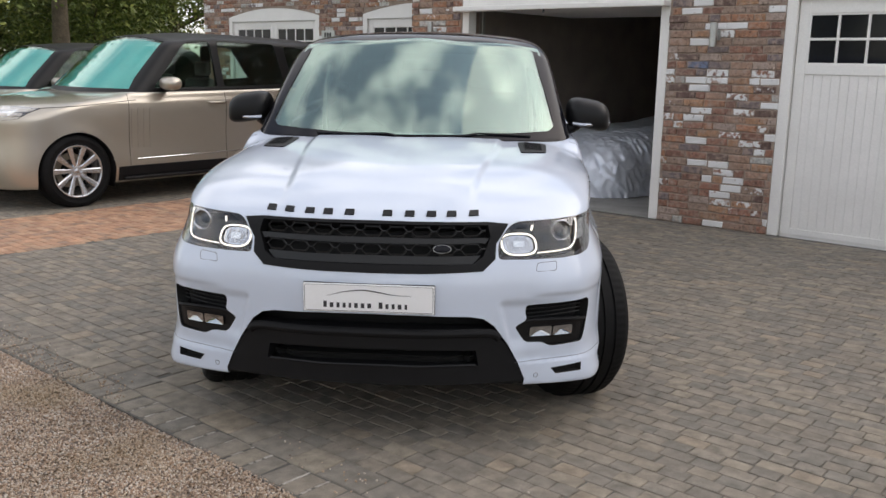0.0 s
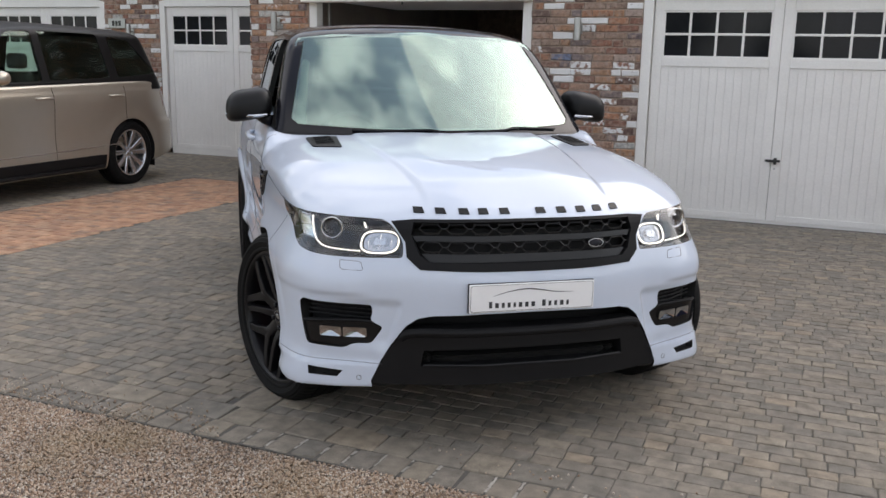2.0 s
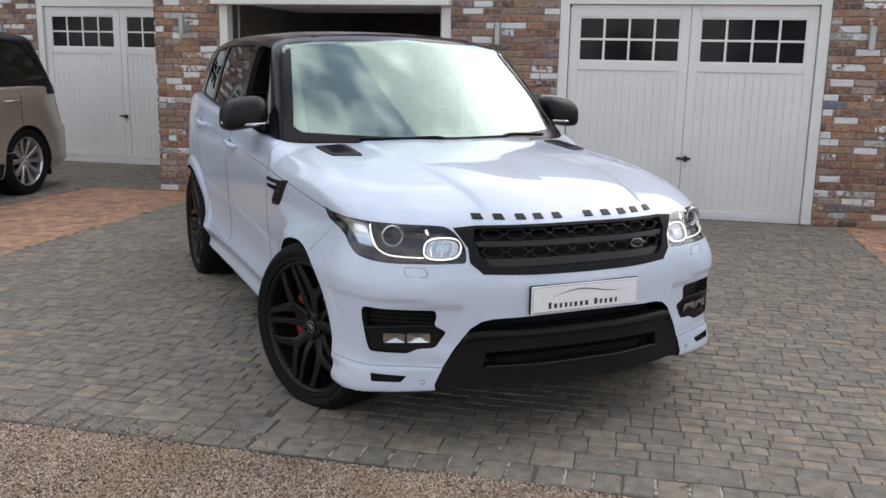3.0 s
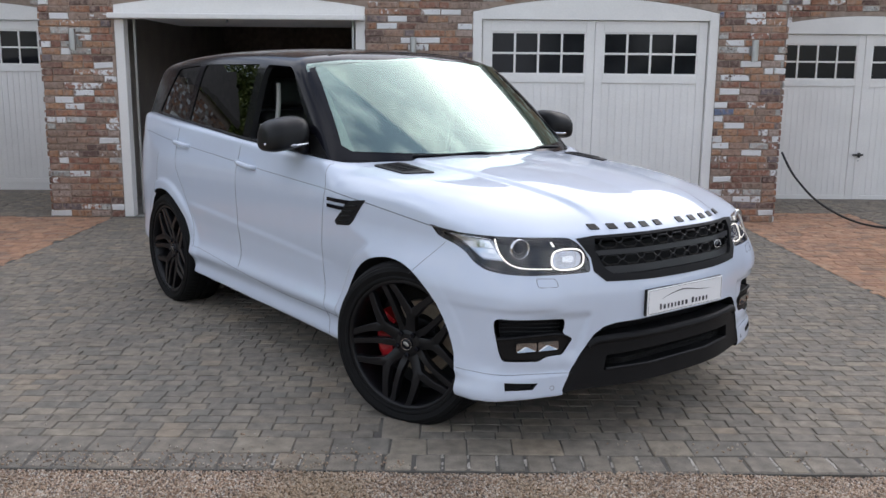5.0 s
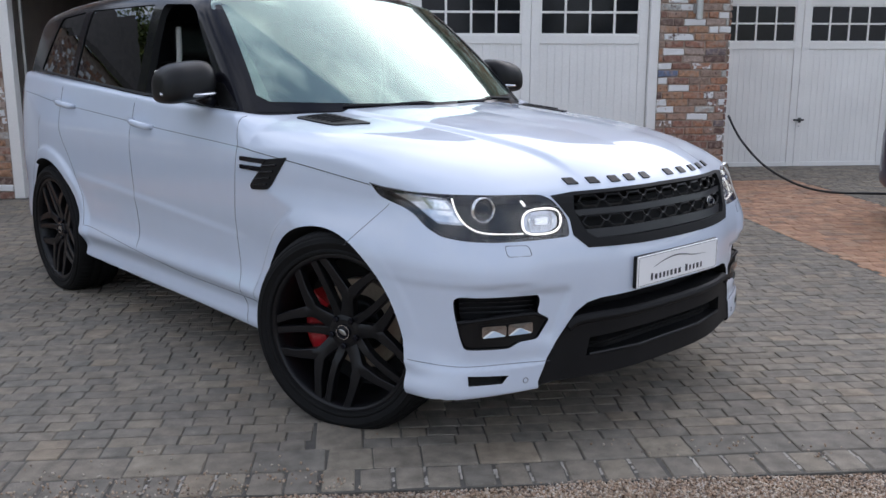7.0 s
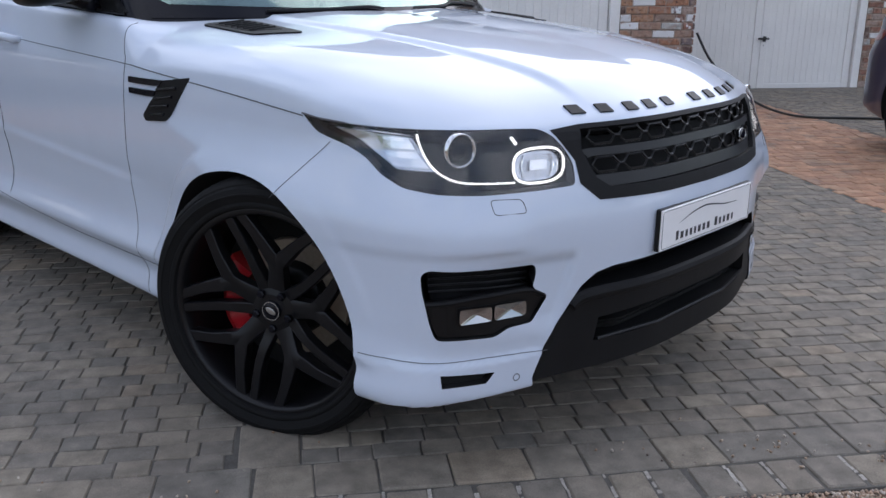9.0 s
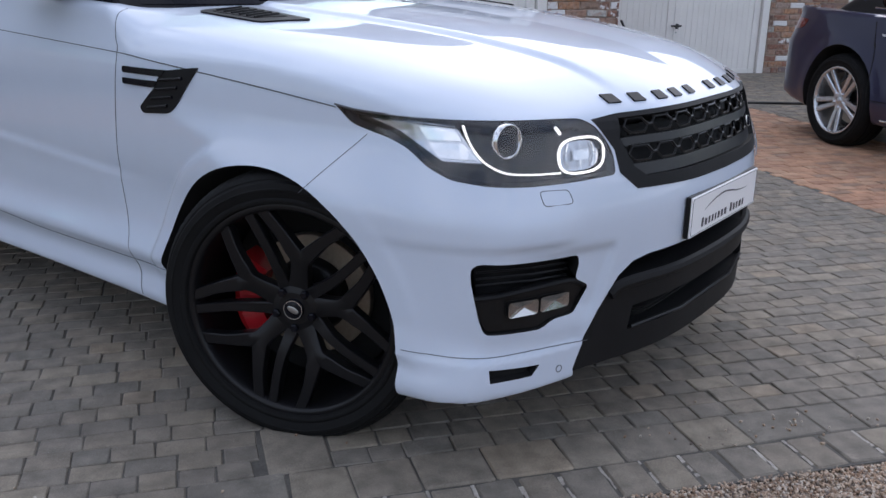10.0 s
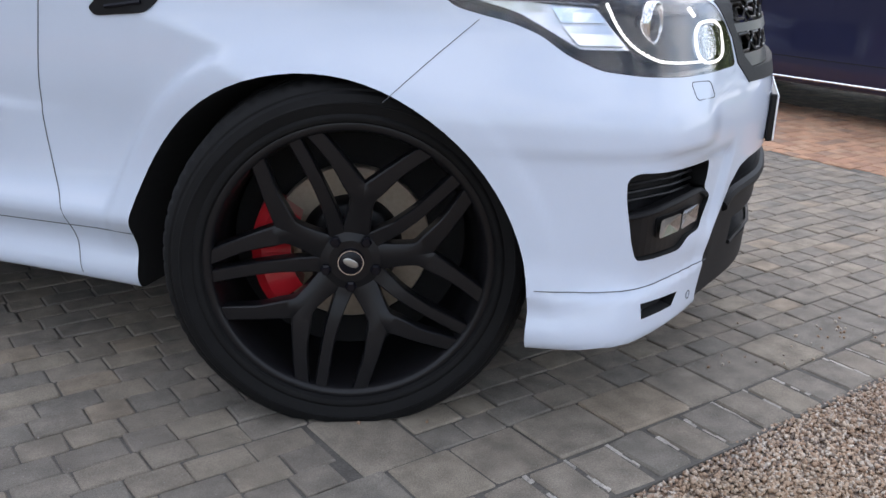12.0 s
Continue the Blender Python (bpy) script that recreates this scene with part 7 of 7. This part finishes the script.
def brick_spots(x0, x1, z0, z1, openings, seed):
    """Stretcher courses, 75 mm high, clipped to the wall and its arched openings."""
    rnd = random.Random(seed)
    spots = []
    for c in range(int((z1 - z0) / 0.075)):
        z = z0 + c * 0.075
        x = x0 - (0.1125 if c % 2 else 0.0)
        while x < x1:
            ln = rnd.choice((0.205, 0.215, 0.22)) if rnd.random() < 0.80 else 0.1025
            a, b = max(x, x0), min(x + ln, x1)
            cuts = [(a, b)]
            for xc, half, zs, zm in openings:
                nxt = []
                for p, q in cuts:
                    xm = min(max((p + q) / 2, xc - half), xc + half)
                    top = zs + (zm - zs) * max(0.0, 1 - ((xm - xc) / half) ** 2) + 0.005
                    if z < top and q > xc - half and p < xc + half:
                        if p < xc - half:
                            nxt.append((p, xc - half - 0.002))
                        if q > xc + half:
                            nxt.append((xc + half + 0.002, q))
                    else:
                        nxt.append((p, q))
                cuts = nxt
            spots += [(p, z, q - p) for p, q in cuts if q - p > 0.03]
            x += ln + 0.010
    return spots


def lay_bricks(wall, y, spots, near, turn=0):
    """Bricks that near() picks are parts of the wall; the rest are one joined part."""
    rnd = random.Random(5)
    shared, verts, faces, count = {}, [], [], 0
    for x, z, ln in spots:
        key = (round(ln, 2), rnd.randrange(8))
        dy = rnd.uniform(-0.004, 0.004) + 0.008
        if near(x, z) and count < 300 and ln > 0.05:
            count += 1
            if key not in shared:
                v, f = brick_mesh(rnd, key[0], 0.062)
                shared[key] = as_mesh("brick", v, f, M["brick"], smooth=False)
            o = new("brick", shared[key])
            o.parent = wall
            o.matrix_basis = pose(x, y + dy, z + 0.005) if not turn else pose(turn[0], x, z + 0.005, 0, 0, turn[1])
        else:
            v, f = brick_mesh(rnd, ln, 0.062)
            n = len(verts)
            if turn:
                m = pose(turn[0], x if turn[1] > 0 else x + ln, z + 0.005, 0, 0, turn[1])
                verts += [tuple(m @ Vector(p)) for p in v]
            else:
                verts += [(x + p[0], y + dy + p[1], z + 0.005 + p[2]) for p in v]
            faces += [tuple(i + n for i in q) for q in f]
    if faces:
        ob = part("brickwork", as_mesh("brickwork", verts, faces, M["brick_far"], smooth=False), None, wall)
        tagged(ob, kind="stuff")


lay_bricks(wall_mid, WALL_Y, brick_spots(*BLOCK_X, 0.0, 3.2, MID_OPEN, 1), lambda x, z: z < 2.3 and (x > -4.4))
lay_bricks(wall_west, WEST_Y, brick_spots(-15.75, BLOCK_X[0] - 0.02, 0.0, 3.2, WEST_OPEN, 2), lambda x, z: False)
lay_bricks(wall_east, WING_Y, brick_spots(BLOCK_X[1] + 0.02, 9.0, 0.0, 3.2, EAST_OPEN, 3), lambda x, z: False)
lay_bricks(wall_sides, 0, brick_spots(WALL_Y - 0.015, WING_Y, 0.0, 3.2, [], 4), lambda x, z: False, (BLOCK_X[0] + 0.002, -90))
lay_bricks(wall_sides, 0, brick_spots(WALL_Y - 0.015, WING_Y, 0.0, 3.2, [], 6), lambda x, z: False, (BLOCK_X[1] - 0.002, 90))


# ---- paving ----
def slab_shape(lx, ly, top=0.0, edge=0.005, h=0.03, rnd=None, wob=0.002):
    """A tumbled block: eight-sided with knocked-off corners, its top at height top and its arrises rounded off."""
    r = rnd.uniform if rnd else (lambda a, b: 0)
    c = []
    for cx, cy, sx, sy in ((0, 0, 1, 1), (lx, 0, -1, 1), (lx, ly, -1, -1), (0, ly, 1, -1)):
        px, py, k = cx + r(-wob, wob), cy + r(-wob, wob), edge * r(0.2, 1.1)
        pair = [(px, py + sy * k), (px + sx * k, py)]
        c += [(q, (sx, sy)) for q in (pair if sx == sy else pair[::-1])]
    dip = [r(-0.0012, 0.0012) for k in range(4)]
    v = [(x + sx * edge * 0.8, y + sy * edge * 0.8, top + dip[i // 2]) for i, ((x, y), (sx, sy)) in enumerate(c)]
    v += [(x + sx * edge * 0.2, y + sy * edge * 0.2, top - edge * 0.55) for (x, y), (sx, sy) in c]
    v += [(x, y, top - h) for (x, y), _ in c]
    f = [tuple(range(8))] + [(8 + i, 8 + (i + 1) % 8, (i + 1) % 8, i) for i in range(8)] + [(16 + i, 16 + (i + 1) % 8, 8 + (i + 1) % 8, 8 + i) for i in range(8)]
    return v, f


def lay(name, spots, mat_one, mat_far, near, seed, wob=0.0035, edge=0.006):
    """spots: x, y, length, depth. Blocks that near() picks are parts of the pavement; the rest are one joined part."""
    rnd = random.Random(seed)
    shared, verts, faces, count = {}, [], [], 0
    for x, y, lx, ly in spots:
        dz = rnd.uniform(-0.003, 0.0015)
        if near(x, y) and count < 300:
            count += 1
            key = (round(lx, 3), round(ly, 3), rnd.randrange(6))
            if key not in shared:
                v, f = slab_shape(*key[:2], edge=edge, rnd=rnd, wob=wob)
                shared[key] = as_mesh(name, v, f, mat_one, smooth=False)
            o = new(name, shared[key])
            o.parent = pavement
            o.matrix_basis = pose(x, y, dz, rnd.uniform(-0.5, 0.5), rnd.uniform(-0.5, 0.5), rnd.uniform(-0.6, 0.6))
        else:
            v, f = slab_shape(lx, ly, dz, edge, rnd=rnd, wob=wob)
            n = len(verts)
            verts += [(x + p[0], y + p[1], p[2]) for p in v]
            faces += [tuple(i + n for i in q) for q in f]
    if faces:
        tagged(part(name + "s", as_mesh(name + "s", verts, faces, mat_far, smooth=False), None, pavement), kind="stuff")


def courses(x0, x1, y0, y1, deep, lengths, gap, seed):
    rnd = random.Random(seed)
    out, y = [], y0
    while y < y1 - 0.03:
        d = min(deep, y1 - y)
        x = x0 - rnd.uniform(0, lengths[-1])
        while x < x1:
            ln = rnd.choice(lengths)
            a, b = max(x, x0), min(x + ln, x1)
            if b - a > 0.05:
                out.append((a, y, b - a - gap, d - gap))
            x += ln
        y += deep
    return out


ODD = (-3.77, -3.595, 2.604, 2.8575)       # one larger slab let into the first courses
rows = ((0.10, 0.12, 0.12, 0.14), 0.002)
grey = courses(-7.22, -0.18, ODD[3] + 0.002, 8.88, 0.0845, *rows, 1)
grey += courses(-7.22, ODD[0] - 0.002, ODD[2], ODD[3], 0.0845, *rows, 21) + courses(ODD[1] + 0.003, -0.18, ODD[2], ODD[3], 0.0845, *rows, 22)
lay("paver", grey, M["paver"], M["paver_far"], lambda x, y: (y < 3.2 and -4.6 < x < -3.3) or (y < 3.0 and -2.9 < x < -1.6), 2, 0.0025, 0.0055)
outer = courses(-19, -8.85, 2.604, WEST_Y, 0.0845, (0.10, 0.12, 0.14), 0.002, 3) + courses(1.45, 12, 2.604, WING_Y, 0.0845, (0.10, 0.12, 0.14), 0.002, 4) + courses(-8.85, -7.95, 8.9, WEST_Y, 0.0845, (0.10, 0.12, 0.14), 0.002, 5) + courses(0.3, 1.45, 9.6, WING_Y, 0.0845, (0.10, 0.12, 0.14), 0.002, 6)
lay("far_paver", outer, M["paver"], M["paver_far"], lambda x, y: False, 5)
red = courses(-8.85, -7.22, 2.604, 8.88, 0.0845, (0.10, 0.12, 0.14), 0.002, 7) + courses(-0.18, 1.45, 2.604, 9.6, 0.0845, (0.10, 0.12, 0.14), 0.002, 8)
lay("red_paver", red, M["red_paver"], M["red_paver"], lambda x, y: False, 6)
setts = [(x, y, lx, ly + 0.009) for x, y, lx, ly in courses(-19, 12, 2.272, 2.432, 0.16, (0.112, 0.118, 0.122, 0.128), 0.011, 9)]
lay("sett", setts, M["paver"], M["paver_far"], lambda x, y: -6.5 < x < 0.5, 7, 0.004, 0.008)
# pale mortar is left in some of the joints between the setts
rnd_joint = random.Random(12)
joints = bmesh.new()
for x, y, lx, ly in setts:
    if rnd_joint.random() < (0.75 if x > -3.6 else 0.3):
        y0 = 2.28 + rnd_joint.uniform(0, 0.05)
        while y0 < 2.42:
            y1 = min(y0 + rnd_joint.uniform(0.012, 0.04), 2.43)
            wide, mid = rnd_joint.uniform(0.003, 0.008), x - 0.005 + rnd_joint.uniform(-0.002, 0.002)
            prism_bm([(mid - wide, y0), (mid + wide * 0.8, y0 + 0.002), (mid + wide, y1), (mid - wide * 0.7, y1 - 0.001)], 2, -0.03, -0.002 - rnd_joint.uniform(0, 0.003), bm=joints)
            y0 = y1 + (rnd_joint.uniform(0.01, 0.05) if rnd_joint.random() < 0.3 else -0.002)
part("joint_mortar", joints, M["pale_mortar"], pavement)
slab_ends = [-4.79, -4.62, -4.42, -4.15, -3.98, -3.722, -3.557, -3.381, -3.18, -2.956, -2.80, -2.57, -2.39, -2.14]
slabs = [(a, 2.434, b - a - 0.002, 0.168) for a, b in zip(slab_ends, slab_ends[1:])]
slabs += courses(-19, -4.792, 2.434, 2.604, 0.17, (0.17, 0.20, 0.24, 0.27), 0.002, 10) + courses(-2.138, 12, 2.434, 2.604, 0.17, (0.17, 0.20, 0.24, 0.27), 0.002, 11)
slabs.append((ODD[0], ODD[2], ODD[1] - ODD[0], ODD[3] - ODD[2]))
lay("slab", slabs, M["paver"], M["paver_far"], lambda x, y: -6.5 < x < 0.5, 8, 0.003, 0.0065)
